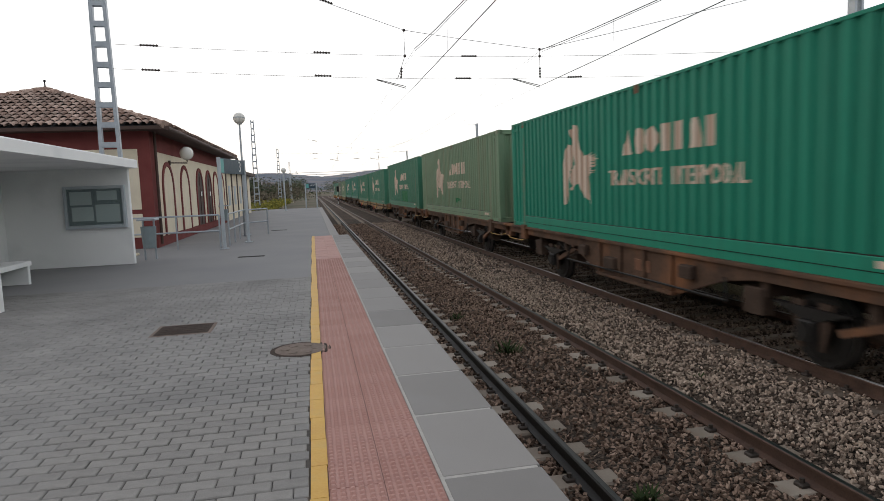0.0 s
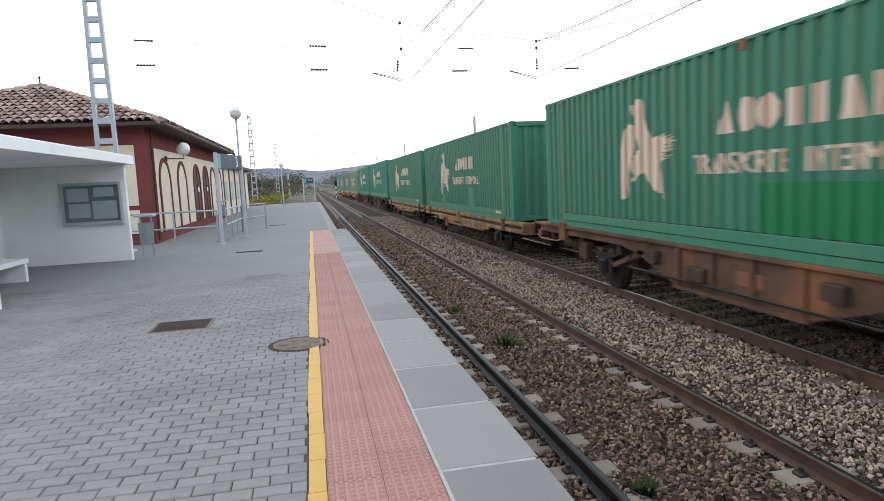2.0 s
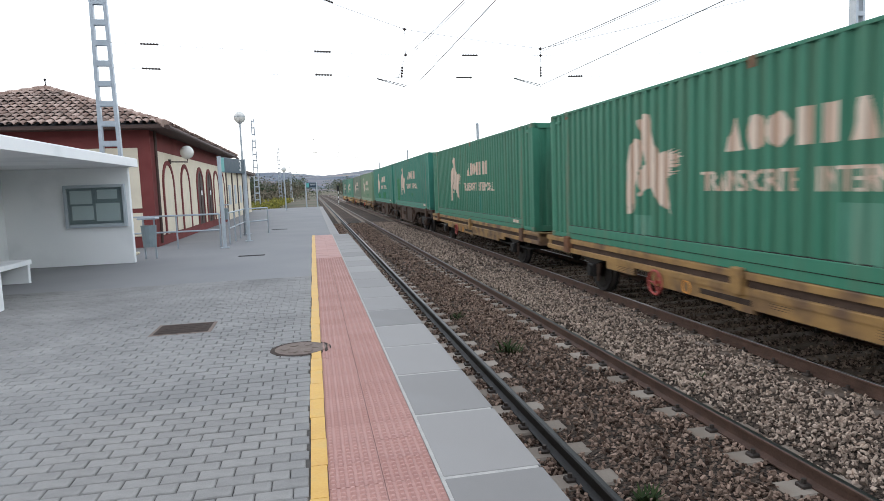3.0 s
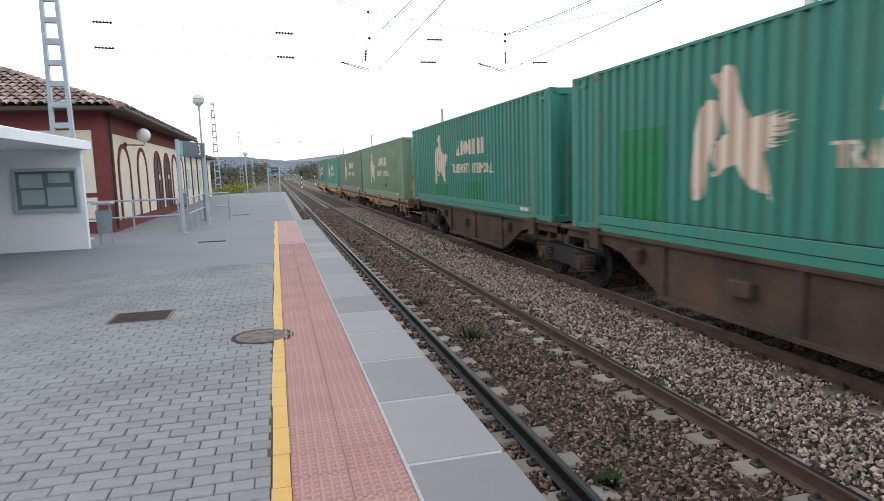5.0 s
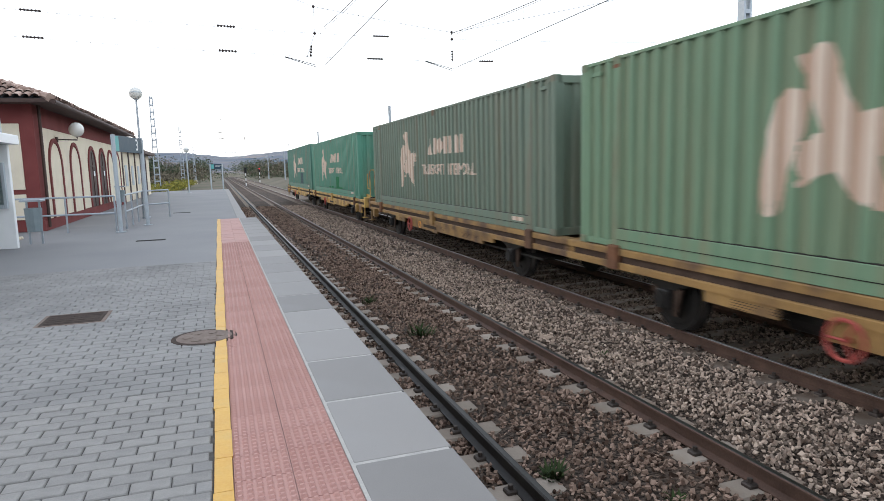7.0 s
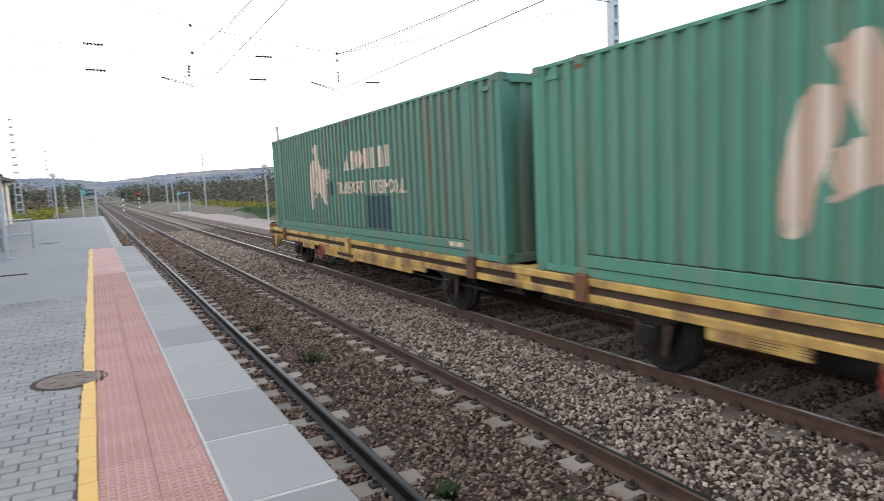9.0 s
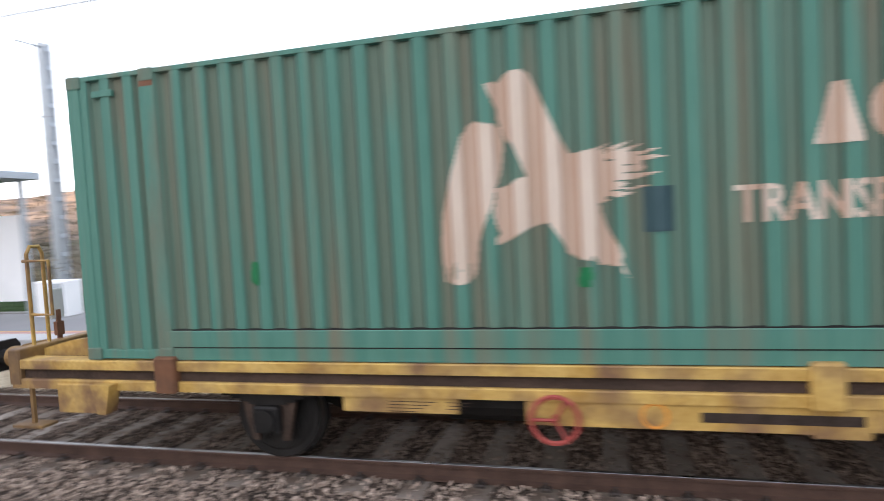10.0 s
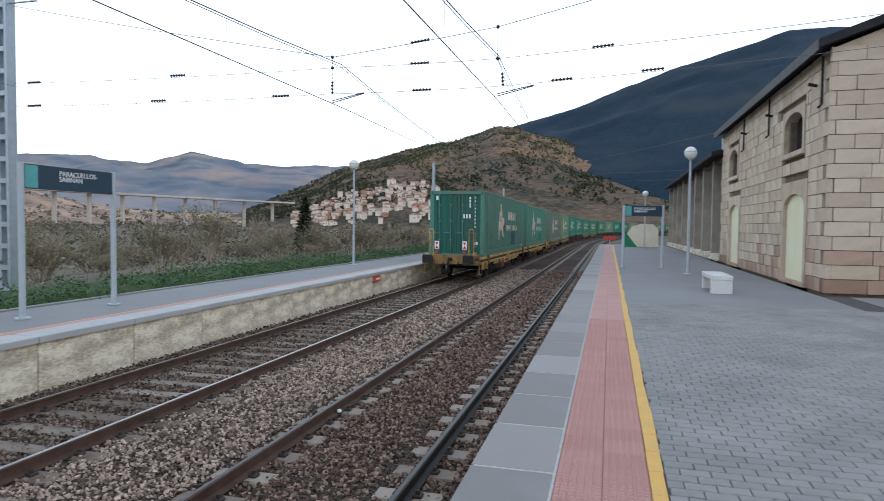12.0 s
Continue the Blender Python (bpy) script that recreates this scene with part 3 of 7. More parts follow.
for k, (y, z) in enumerate(((22, P2Z), (33, -0.62), (88, -0.66))):
    ramp.v += [(P2X + 0.02, y, z), (10.4, y, z), (10.4, y, -1.2), (P2X + 0.02, y, -1.2)]
ramp.f = [(4 * k + i, 4 * k + (i + 1) % 4, 4 * k + 4 + (i + 1) % 4, 4 * k + 4 + i) for k in range(2) for i in range(4)] + [(3, 2, 1, 0), (8, 9, 10, 11)]
ramp.obj("gravel_end", M_GRAVEL, P2, "low pinkish gravel end of the platform, ramped down")


# ---- land ----


def polar(az, r):
    return -math.sin(radians(az)) * r, math.cos(radians(az)) * r


def land_height(x, y):
    """The valley floor east of the line: a verge, a dip with the river, then rising fields."""
    e = x - 10.4
    if e <= 0:
        return -1.15
    h = -0.25 - 3.2 * min(1.0, max(0.0, (e - 3) / 40.0))
    h += 0.028 * max(0.0, e - 90)
    h += 0.5 * noise.noise(Vector((x * 0.05, y * 0.05, 0))) * min(1, e / 10)
    return min(h, 30.0)


def smooth_step(u):
    u = min(1.0, max(0.0, u))
    return u * u * (3 - 2 * u)


M_LAND = material("scrubby_valley_floor", (0.085, 0.077, 0.055), (0.19, 0.165, 0.125), 0.95, scale=0.09, fine=1.6, bump=0.0, stain=(0.06, 0.085, 0.03), stain_scale=0.03, stain_amount=0.8)
M_TANHILL = material("dry_terraced_hillside", (0.21, 0.15, 0.105), (0.5, 0.345, 0.235), 0.95, scale=0.02, fine=0.2, bump=0.0, spread=0.8, stain=(0.115, 0.105, 0.1), stain_scale=0.035, stain_amount=0.85, stain_lo=0.46, stretch=(1, 1, 5))
# blue distance haze is mixed into this hill colour
M_BLUEHILL = material("haze_blue_hill", (0.05, 0.085, 0.13), (0.17, 0.18, 0.205), 0.95, scale=0.0022, fine=0.012, spread=0.9, bump=0.0, stain=(0.3, 0.23, 0.19), stain_scale=0.005, stain_lo=0.5, stain_amount=0.7)
M_WOODHILL = material("wooded_hill", (0.045, 0.045, 0.034), (0.24, 0.15, 0.095), 0.95, scale=0.02, fine=0.22, bump=0.0, spread=1.1, stain=(0.028, 0.042, 0.03), stain_scale=0.02, stain_amount=0.9, stain_lo=0.46, stretch=(1, 1, 2.2))
# forest colour with the slope's shade and blue haze put in
M_DARKHILL = material("shade_tinted_mountain", (0.005, 0.018, 0.036), (0.018, 0.036, 0.056), 0.95, scale=0.012, fine=0.16, bump=0.0, spread=0.8, stain=(0.028, 0.036, 0.042), stain_scale=0.012, stain_amount=0.6)

# the ground sheet
vs, fs, rings, spokes = [], [], [0, 6, 11, 13, 16, 20, 26, 34, 45, 60, 80, 105, 140, 185, 240, 320, 430, 580, 800, 1200, 2000, 4800], 240
for r in rings[1:]:
    for k in range(spokes):
        x, y = polar(k * 360 / spokes, r)
        vs.append((x, y, land_height(x, y) - (0.4 if r < 9 else 0)))
vs.append((0, 0, -1.5))
for j in range(len(rings) - 2):
    for k in range(spokes):
        a, b = j * spokes + k, j * spokes + (k + 1) % spokes
        fs.append((a, b, b + spokes, a + spokes))
fs += [(len(vs) - 1, (k + 1) % spokes, k) for k in range(spokes)]
g = Build()
g.v, g.f = vs, fs
tagged(g.obj("ground", M_LAND, smooth=True), "brown and green scrubby valley floor", "ground", kind="structure")


verge = Build()
for i in range(141):
    for j in range(7):
        x, y = 10.38 + 0.9 * j, -110 + 1.25 * i
        verge.v.append((x, y, land_height(x, y) + (0.1 if j else 0.02) + 0.12 * noise.noise(Vector((x, y, 4)))))
verge.f = [(i * 7 + j, i * 7 + j + 1, (i + 1) * 7 + j + 1, (i + 1) * 7 + j) for i in range(140) for j in range(6)]
tagged(verge.obj("grass_verge", M_GRASS, smooth=True), "green weedy verge behind the far platform", "verge", kind="structure")


class Ridge:
    """A range of hills: crest angle above the eye by heading, from its foot to its crest."""

    def __init__(self, heads, angles, foot, crest, low, rough, steep=1.0, seed=0.0):
        self.heads, self.angles, self.foot, self.crest, self.low, self.rough, self.steep, self.seed = heads, angles, foot, crest, low, rough, steep, seed

    def height(self, az, r):
        top = 1.6 + self.crest * math.tan(radians(float(np.interp(az, self.heads, self.angles))))
        u = (r - self.foot) / (self.crest - self.foot)
        h = self.low + (top - self.low) * (max(0.0, min(1.0, u)) ** self.steep) if u < 1 else top - (r - self.crest) * 0.35
        x, y = polar(az, r)
        v = Vector((x / self.crest * 9, y / self.crest * 9, self.seed))
        fine = noise.fractal(v, 1.0, 2.1, 5) * self.rough + noise.fractal(v * 5, 0.9, 2.1, 4) * self.rough * 0.22
        return h + fine * smooth_step(u * 1.6) * (0.45 if u > 0.93 else 1.0)

    def make(self, name, mat, label, steps=220, deep=46):
        vs, fs = [], []
        for i in range(steps + 1):
            az = self.heads[0] + (self.heads[-1] - self.heads[0]) * i / steps
            for j in range(deep + 1):
                r = self.foot + (self.crest * 1.12 - self.foot) * j / deep
                x, y = polar(az, r)
                vs.append((x, y, self.height(az, r)))
        n = deep + 1
        fs = [(i * n + j, i * n + j + 1, (i + 1) * n + j + 1, (i + 1) * n + j) for i in range(steps) for j in range(deep)]
        b = Build()
        b.v, b.f = vs, fs
        return tagged(b.obj(name, mat, smooth=True), label, "hill", kind="structure")


EAST = Ridge([-172, -155, -142, -136, -132, -128, -122, -114, -104, -98, -92, -85, -70, -50, -35, -22], [0.3, 0.4, 0.8, 1.3, 2.5, 4.4, 6.3, 7.5, 9.3, 8.9, 7.6, 8.7, 6.5, 4.0, 2.4, 1.2], 290, 760, -4, 6, 0.8, 2.0)
EAST.make("hill_east", M_TANHILL, "dry tan terraced hills lit by the low sun", 320, 60)
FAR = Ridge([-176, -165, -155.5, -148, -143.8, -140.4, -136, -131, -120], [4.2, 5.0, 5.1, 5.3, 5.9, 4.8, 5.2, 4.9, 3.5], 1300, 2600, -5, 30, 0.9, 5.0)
FAR.make("hill_far_south", M_BLUEHILL, "distant hills with blue haze in their colour", 160, 30)
WOOD_HEADS = [-204, -187.6, -184.5, -181.7, -178.9, -176.1, -173.2, -171.7, -170.1, -168.5, -166, -164, -160.9, -157.2, -154, -152.6, -147]
WOOD_RISE = [3.4, 4.4, 5.1, 5.8, 6.6, 7.5, 8.2, 8.9, 8.9, 8.4, 7.5, 7.1, 6.2, 5.1, 3.8, 3.2, 0.6]
WOOD = Ridge(WOOD_HEADS, WOOD_RISE, 370, 720, -4, 8, 0.8, 8.0)
WOOD.make("hill_wooded", M_WOODHILL, "brown hill patched with dark pines and terraces", 260, 60)
# headings below -200 are unseen: ridge added there to block the low sun
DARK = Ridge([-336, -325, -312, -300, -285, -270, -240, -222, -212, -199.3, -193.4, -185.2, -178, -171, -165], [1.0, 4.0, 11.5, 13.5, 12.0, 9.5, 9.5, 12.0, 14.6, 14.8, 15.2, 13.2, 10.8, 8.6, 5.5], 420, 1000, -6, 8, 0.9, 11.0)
DARK.make("mountain_west", M_DARKHILL, "forested mountainside, shade and blue haze in its colour, unseen western stretch added", 300, 46)
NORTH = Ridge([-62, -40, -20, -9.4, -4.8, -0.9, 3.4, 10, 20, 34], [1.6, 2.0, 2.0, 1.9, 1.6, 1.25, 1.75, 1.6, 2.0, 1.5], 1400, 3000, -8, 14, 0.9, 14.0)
NORTH.make("hill_far_north", M_BLUEHILL, "hills up the valley with grey-blue haze in their colour", 140, 24)

# ---- buildings ----


def arch(w, top, z0=0.0, seg=10, rise=None):
    """An arched outline of width w: up one side, over, and down; rise: how high the arch itself is."""
    r = w / 2
    rise = r if rise is None else rise
    pts = [(-r, z0)] + [(-r * math.cos(math.pi * k / seg), top - rise + rise * math.sin(math.pi * k / seg)) for k in range(seg + 1)] + [(r, z0)]
    return pts


def ring_arch(w, top, band, x0, x1, yc, z0):
    """A raised arched surround on a wall that faces +x."""
    inner, outer = arch(w, top, z0), arch(w + 2 * band, top + band, z0)
    b, n = Build(), len(inner)
    vs = []
    for x in (x0, x1):
        vs += [(x, yc + p[0], p[1]) for p in inner] + [(x, yc + p[0], p[1]) for p in outer]
    for k in range(n - 1):
        i, o, fi, fo = k, n + k, 2 * n + k, 3 * n + k
        b.f += [(fi, fi + 1, fo + 1, fo), (i, i + 1, o + 1, o), (i, i + 1, fi + 1, fi), (o, o + 1, fo + 1, fo)]
    b.v = vs
    return b


def barrel_tiles(b, eave0, eave1, up, keep, pitch=0.24, run=0.42):
    """Half-round clay tiles laid in columns up a slope; keep says which part of the face exists (both 0 to 1)."""
    e0, e1, up = Vector(eave0), Vector(eave1), Vector(up)
    u = (e1 - e0).normalized()
    wide, high = (e1 - e0).length, up.length
    w = up.normalized()
    nrm = u.cross(w).normalized()
    if nrm.z < 0:
        nrm = -nrm
    for i in range(int(wide / pitch)):
        for j in range(int(high / run)):
            if not keep((i + 0.5) * pitch / wide, (j + 0.5) * run / high):
                continue
            o = e0 + u * ((i + 0.5) * pitch + random.uniform(-0.012, 0.012)) + w * (j * run + random.uniform(-0.02, 0.02))
            lift = random.uniform(0.0, 0.02)
            vs = []
            for t, extra in ((0, 0.045), (run * 1.12, 0.0)):
                for k in range(5):
                    a = math.pi * k / 4
                    vs.append(o + w * t + u * (-math.cos(a) * pitch * 0.44) + nrm * (math.sin(a) * 0.085 + extra + lift))
            b.add(vs, [(k, k + 1, k + 6, k + 5) for k in range(4)])


def station():
    s = empty("station_building", -6.0, 21.25, 0, label="low station house with cream panels, oxide-red trim and clay-tiled hip roof", category="building")
    # local: x to the east from the facade, y north along it
    L, D, H = 17.2, 8.6, 3.62
    Build().box(-D, 0, 0, L, 0, H).obj("wall", M_REDWALL, s, "oxide-red rendered walls")
    Build().cbox(0, 0.03, 0.55, L - 0.3, 0.32, 3.02, 0.01).obj("facade_panel", M_CREAM, s, "cream render panel")
    Build().cbox(-8.3, -0.36, -0.03, 0, 1.22, 3.08, 0.01).cbox(-8.3, -0.36, -0.03, 0, 0.35, 1.08, 0.01).obj("gable_panel", M_CREAM, s, "cream render panel")
    Build().box(-D - 0.02, 0.05, -0.05, L + 0.02, 0, 0.3).obj("plinth", M_REDWALL, s)
    for yc, w, door in ((2.0, 1.5, 0), (4.95, 1.5, 0), (8.25, 1.45, 1), (10.7, 1.45, 1), (13.0, 1.5, 0), (15.2, 1.45, 0)):
        ring_arch(w, 2.62, 0.14, 0.03, 0.075, yc, 0.31).obj("arch_surround", M_REDWALL, s)
        fill = Build().prism([(yc + p[0], p[1]) for p in arch(w - 0.02, 2.61, 0.31)], "x", 0.03, 0.045)
        if door:
            d = fill.obj("arched_door", M_BROWN, s, "dark brown door in an arch")
            Build().box(0.045, 0.07, yc - 0.03, yc + 0.03, 0.33, 2.5).box(0.045, 0.065, yc - 0.6, yc + 0.6, 1.9, 1.98).obj("door_rail", M_BROWN, d)
            Build().box(0.045, 0.06, yc + 0.1, yc + 0.4, 1.55, 1.75).obj("notice", M_LETTER, d)
        else:
            fill.obj("blind_arch", M_CREAM, s)
    # eaves and roof
    e, R = 0.62, 1.78
    x0, x1, y0, y1 = -D - e, e, -e, L + e
    Build().box(x0, x1, y0, y1, H, H + 0.1).obj("eave_board", M_BROWN, s, "dark timber eaves")
    mid, rise, half = (x0 + x1) / 2, H + 0.1 + R, (x1 - x0) / 2
    ya, yb = y0 + half, y1 - half
    Build().add([(x0, y0, H + 0.1), (x1, y0, H + 0.1), (x1, y1, H + 0.1), (x0, y1, H + 0.1), (mid, ya, rise), (mid, yb, rise)],
                [(0, 1, 4), (1, 2, 5, 4), (2, 3, 5), (3, 0, 4, 5), (0, 3, 2, 1)]).obj("roof_deck", M_DARKROOF, s)
    tiles = Build()
    barrel_tiles(tiles, (x0, y0, H + 0.1), (x1, y0, H + 0.1), (0, half, R), lambda a, h: abs(a - 0.5) < 0.5 * (1 - h) + 0.01)
    barrel_tiles(tiles, (x1, y0, H + 0.1), (x1, y1, H + 0.1), (-half, 0, R), lambda a, h: h * half / (y1 - y0) < a < 1 - h * half / (y1 - y0))
    tagged(tiles.obj("roof_tiles", M_ROOFTILE, s, "weathered brown clay tiles"), kind="stuff")
    hips = Build()
    for a, b in (((x0, y0, H + 0.12), (mid, ya, rise + 0.06)), ((x1, y0, H + 0.12), (mid, ya, rise + 0.06)), ((mid, ya, rise + 0.06), (mid, yb, rise + 0.06)), ((x1, y1, H + 0.12), (mid, yb, rise + 0.06))):
        a, b = Vector(a), Vector(b)
        n = int((b - a).length / 0.4)
        for k in range(n):
            hips.cyl(a + (b - a) * (k / n), a + (b - a) * ((k + 1.1) / n), 0.13, 0.1, 8)
    hips.obj("ridge_tiles", M_ROOFTILE, s)
    Build().cyl((mid, ya, rise), (mid, ya, rise + 0.35), 0.03, 0.02, 6).ball((mid, ya, rise + 0.36), 0.05, 8, 6).obj("finial", M_DARKROOF, s)
    Build().tube([(x1 + 0.06, y0, H + 0.02), (x1 + 0.06, y1, H - 0.02)], 0.07, 10).tube([(0.1, 0.3, H), (0.08, 0.3, 0.1)], 0.045, 8).obj("gutter", M_BROWN, s)
    # low annex
    a = empty("station_annex", -6.15, 39.1, 0, label="low cream annex with flat eaves and brown pilasters", category="building")
    Build().box(-5.5, 0, 0, 15.5, 0, 2.95).obj("wall", M_CREAM, a)
    Build().box(-5.9, 0.45, -0.3, 15.9, 2.95, 3.15).obj("roof", M_BROWN, a)
    for y in (0.4, 3.2, 6.2, 9.4, 12.6):
        Build().cbox(0, 0.05, y, y + 0.35, 0, 2.95, 0.01).obj("pilaster", M_BROWN, a)
    for y in (1.5, 4.4, 7.6, 11.0):
        Build().cbox(0.002, 0.03, y, y + 0.9, 0.9, 2.1, 0.01).obj("window", M_GREYPOST, a)
    # lamp on a bracket
    w = empty("wall_lamp", -5.9, 23.6, 3.02, label="round opal lamp on a wall bracket", category="lamp")
    Build().tube([(0, 0, -0.28), (0.55, 0, -0.3), (0.55, 0, -0.2)], 0.02).box(-0.09, 0, -0.06, 0.06, -0.36, -0.2).obj("bracket", M_BROWN, w)
    Build().ball((0.55, 0, 0.03), 0.23).obj("globe", M_GLOBE, w, smooth=True)


station()


def lamp_post(x, y, h, z=0.0, r=0.22, label="slim grey post with a round opal globe lamp"):
    p = empty("lamp_post", x, y, z, label=label, category="street lamp", group="globe lamps on the platforms")
    Build().cyl((0, 0, 0), (0, 0, 0.03), 0.16, seg=12).cyl((0, 0, 0.03), (0, 0, 1.2), 0.055, 0.05).cyl((0, 0, 1.2), (0, 0, h - r * 0.9), 0.045, 0.035).obj("post", M_GREYPOST, p, smooth=False)
    Build().cyl((0, 0, h - r * 1.05), (0, 0, h - r * 0.75), 0.08, 0.11).obj("collar", M_GREYPOST, p)
    Build().ball((0, 0, h), r, 24, 14).obj("globe", M_GLOBE, p, smooth=True)
    Build().cyl((0, 0, h + 0.01), (0, 0, h + 0.045), r * 1.012, r * 1.0, 24).obj("band", M_GREYPOST, p)
    return p


for x, y, h, z in ((-3.7, 25.4, 4.42, 0), (-3.4, 55.2, 3.4, 0), (-3.61, -24.6, 4.33, 0), (-3.5, -52.0, 4.3, 0), (9.75, -25.8, 4.3, P2Z), (9.7, 3.55, 4.4, P2Z), (9.7, 23.1, 4.36, P2Z), (9.7, 45, 3.9, -0.64)):
    lamp_post(x, y, h, z)


def name_sign(x0, y0, x1, y1, top, z, words, faces, label, size=0.095):
    """A station board between two round posts, with words on the given side (+1: left of the way from post to post)."""
    d = Vector((x1 - x0, y1 - y0, 0))
    turn = math.degrees(math.atan2(d.y, d.x))
    L = d.length
    s = empty("station_sign", x0, y0, z, turn, label=label, category="sign")
    for x in (0, L):
        p = Build().cyl((x, 0, 0), (x, 0, top - z), 0.055, seg=14).obj("post", M_GREYPOST, s)
        Build().cyl((x, 0, 0), (x, 0, 0.025), 0.13, seg=14).obj("base_plate", M_GREYPOST, p)
    h0, h1 = top - z - 0.46, top - z - 0.02
    Build().cbox(0.05, L - 0.05, -0.03, 0.03, h0, h1, 0.006).obj("panel", M_SIGN, s)
    Build().box(0.06, 0.32, -0.034, 0.034, h0 + 0.02, h1 - 0.02).obj("band", M_SIGN_TEAL, s)
    for side in faces:
        m = pose(0.78 if L > 2 else 0.42, -0.034, h0 + 0.27, 90, 0, 0) if side < 0 else pose(L - 0.62, 0.034, h0 + 0.27, 90, 0, 180)
        if words == "3":
            m = pose(L - 0.62, -0.034, h0 + 0.07, 90, 0, 0)
        letters(words, size, M_LETTER, s, m)
    return s


STATION = "PARACUELLOS-\nSABI\u00d1\u00c1N"
name_sign(-3.75, 19.4, -3.28, 21.6, 2.66, 0, "3", (-1,), "dark blue platform sign with a white 3 on grey posts", 0.34)
name_sign(9.15, -9.3, 9.15, -11.45, 2.68, P2Z, STATION, (-1,), "dark blue station name board on two grey posts")
name_sign(-1.42, -27.6, -3.0, -28.2, 2.58, 0, STATION, (-1,), "dark blue station name board across the platform", 0.1)
name_sign(9.2, 20.2, 9.2, 18.1, 2.66, P2Z, STATION, (-1,), "dark blue station name board on two grey posts")


name_sign(-1.75, 60.5, -0.75, 60.5, 2.3, 0, STATION, (-1,), "small station name board at the far platform end", 0.07)
name_sign(8.2, 84, 9.5, 84, 1.9, -0.66, STATION, (-1,), "small station name board at the far platform end", 0.07)


def shelter():
    s = empty("platform_shelter", -8.3, 9.0, 0, label="white concrete platform shelter with flat roof and bench", category="shelter")
    Build().cbox(2.85 - 2.75, 2.85, 7.45, 7.6, 0, 2.3, 0.01).obj("end_wall", M_WHITE, s)
    Build().cbox(0, 0.12, 0, 7.6, 0, 2.3, 0.01).obj("back_wall", M_WHITE, s)
    Build().cbox(-0.1, 3.02, -0.2, 7.75, 2.3, 2.5, 0.02).obj("roof", M_WHITE, s)
    Build().cbox(0.12, 2.62, 1.15, 1.3, 0, 2.3, 0.01).obj("divider", M_WHITE, s)
    bench = Build().cbox(1.0, 1.72, 1.31, 4.62, 0.36, 0.45, 0.01).obj("bench", M_WHITE, s)
    for y in (1.5, 4.48):
        Build().cbox(1.04, 1.7, y, y + 0.1, 0, 0.36, 0.01).obj("bench_leg", M_WHITE, bench)
    c = empty("notice_case", -5.47, 16.43, 0.96, label="glazed grey notice case with papers on the shelter wall", category="notice board")
    Build().box(-1.36, -0.1, -0.03, 0.02, -0.02, 0.89).obj("backing", M_CASE, c)
    fr = Build()
    for q in ((-1.4, -1.33, -0.06, 0.94), (-0.13, -0.06, -0.06, 0.94), (-1.33, -0.13, -0.06, 0.02), (-1.33, -0.13, 0.87, 0.94)):
        fr.cbox(q[0], q[1], -0.09, 0.02, q[2], q[3], 0.008)
    fr.obj("frame", M_GREYPOST, c)
    for q in ((-1.27, -0.8, 0.5, 0.81), (-1.25, -0.78, 0.12, 0.45), (-0.68, -0.24, 0.6, 0.82), (-0.73, -0.2, 0.08, 0.5)):
        Build().box(q[0], q[1], -0.036, -0.03, q[2], q[3]).obj("notice", M_PAPER, c)
    gl = Build().box(-1.33, -0.13, -0.07, -0.066, 0.02, 0.87).obj("glass", M_GLASS, c)
    gl.visible_shadow = False


shelter()


def litter_bin():
    b = empty("litter_bin", -5.28, 17.3, 0, label="grey steel litter bin with a hood on two legs", category="bin")
    for x in (-0.13, 0.13):
        Build().box(x - 0.02, x + 0.02, -0.02, 0.02, 0, 1.02).obj("leg", M_GALV, b)
    Build().cyl((0, -0.03, 0.3), (0, -0.03, 0.85), 0.16, 0.19, 14).obj("bucket", M_BINBODY, b)
    Build().cbox(-0.22, 0.22, -0.24, 0.2, 1.0, 1.05, 0.015).obj("hood", M_GALV, b)
    b2 = copy_thing(b, pose(-5.5, 33.0, 0, 0, 0, 90))


litter_bin()


def railing(pts, z=0.0):
    r = empty("ramp_railing", pts[0][0], pts[0][1], z, label="galvanised tube railing beside the ramp", category="railing", group="ramp railings")
    o = Vector((*pts[0], 0))
    q = [Vector((*p, 0)) - o for p in pts]
    for h in (0.98, 0.5):
        Build().tube([p + Vector((0, 0, h)) for p in q], 0.025, 8).obj("rail", M_GALV, r)
    for a, b in zip(q, q[1:]):
        n = max(1, int(round((b - a).length / 1.15)))
        for k in range(n + 1):
            p = a + (b - a) * k / n
            Build().cyl(p, p + Vector((0, 0, 0.98)), 0.025, seg=8).obj("baluster", M_GALV, r)


railing([(-6.4, 20.1), (-3.95, 20.1)])
railing([(-3.75, 20.6), (-3.7, 24.6)])
railing([(-3.7, 24.6), (-2.9, 25.4)])


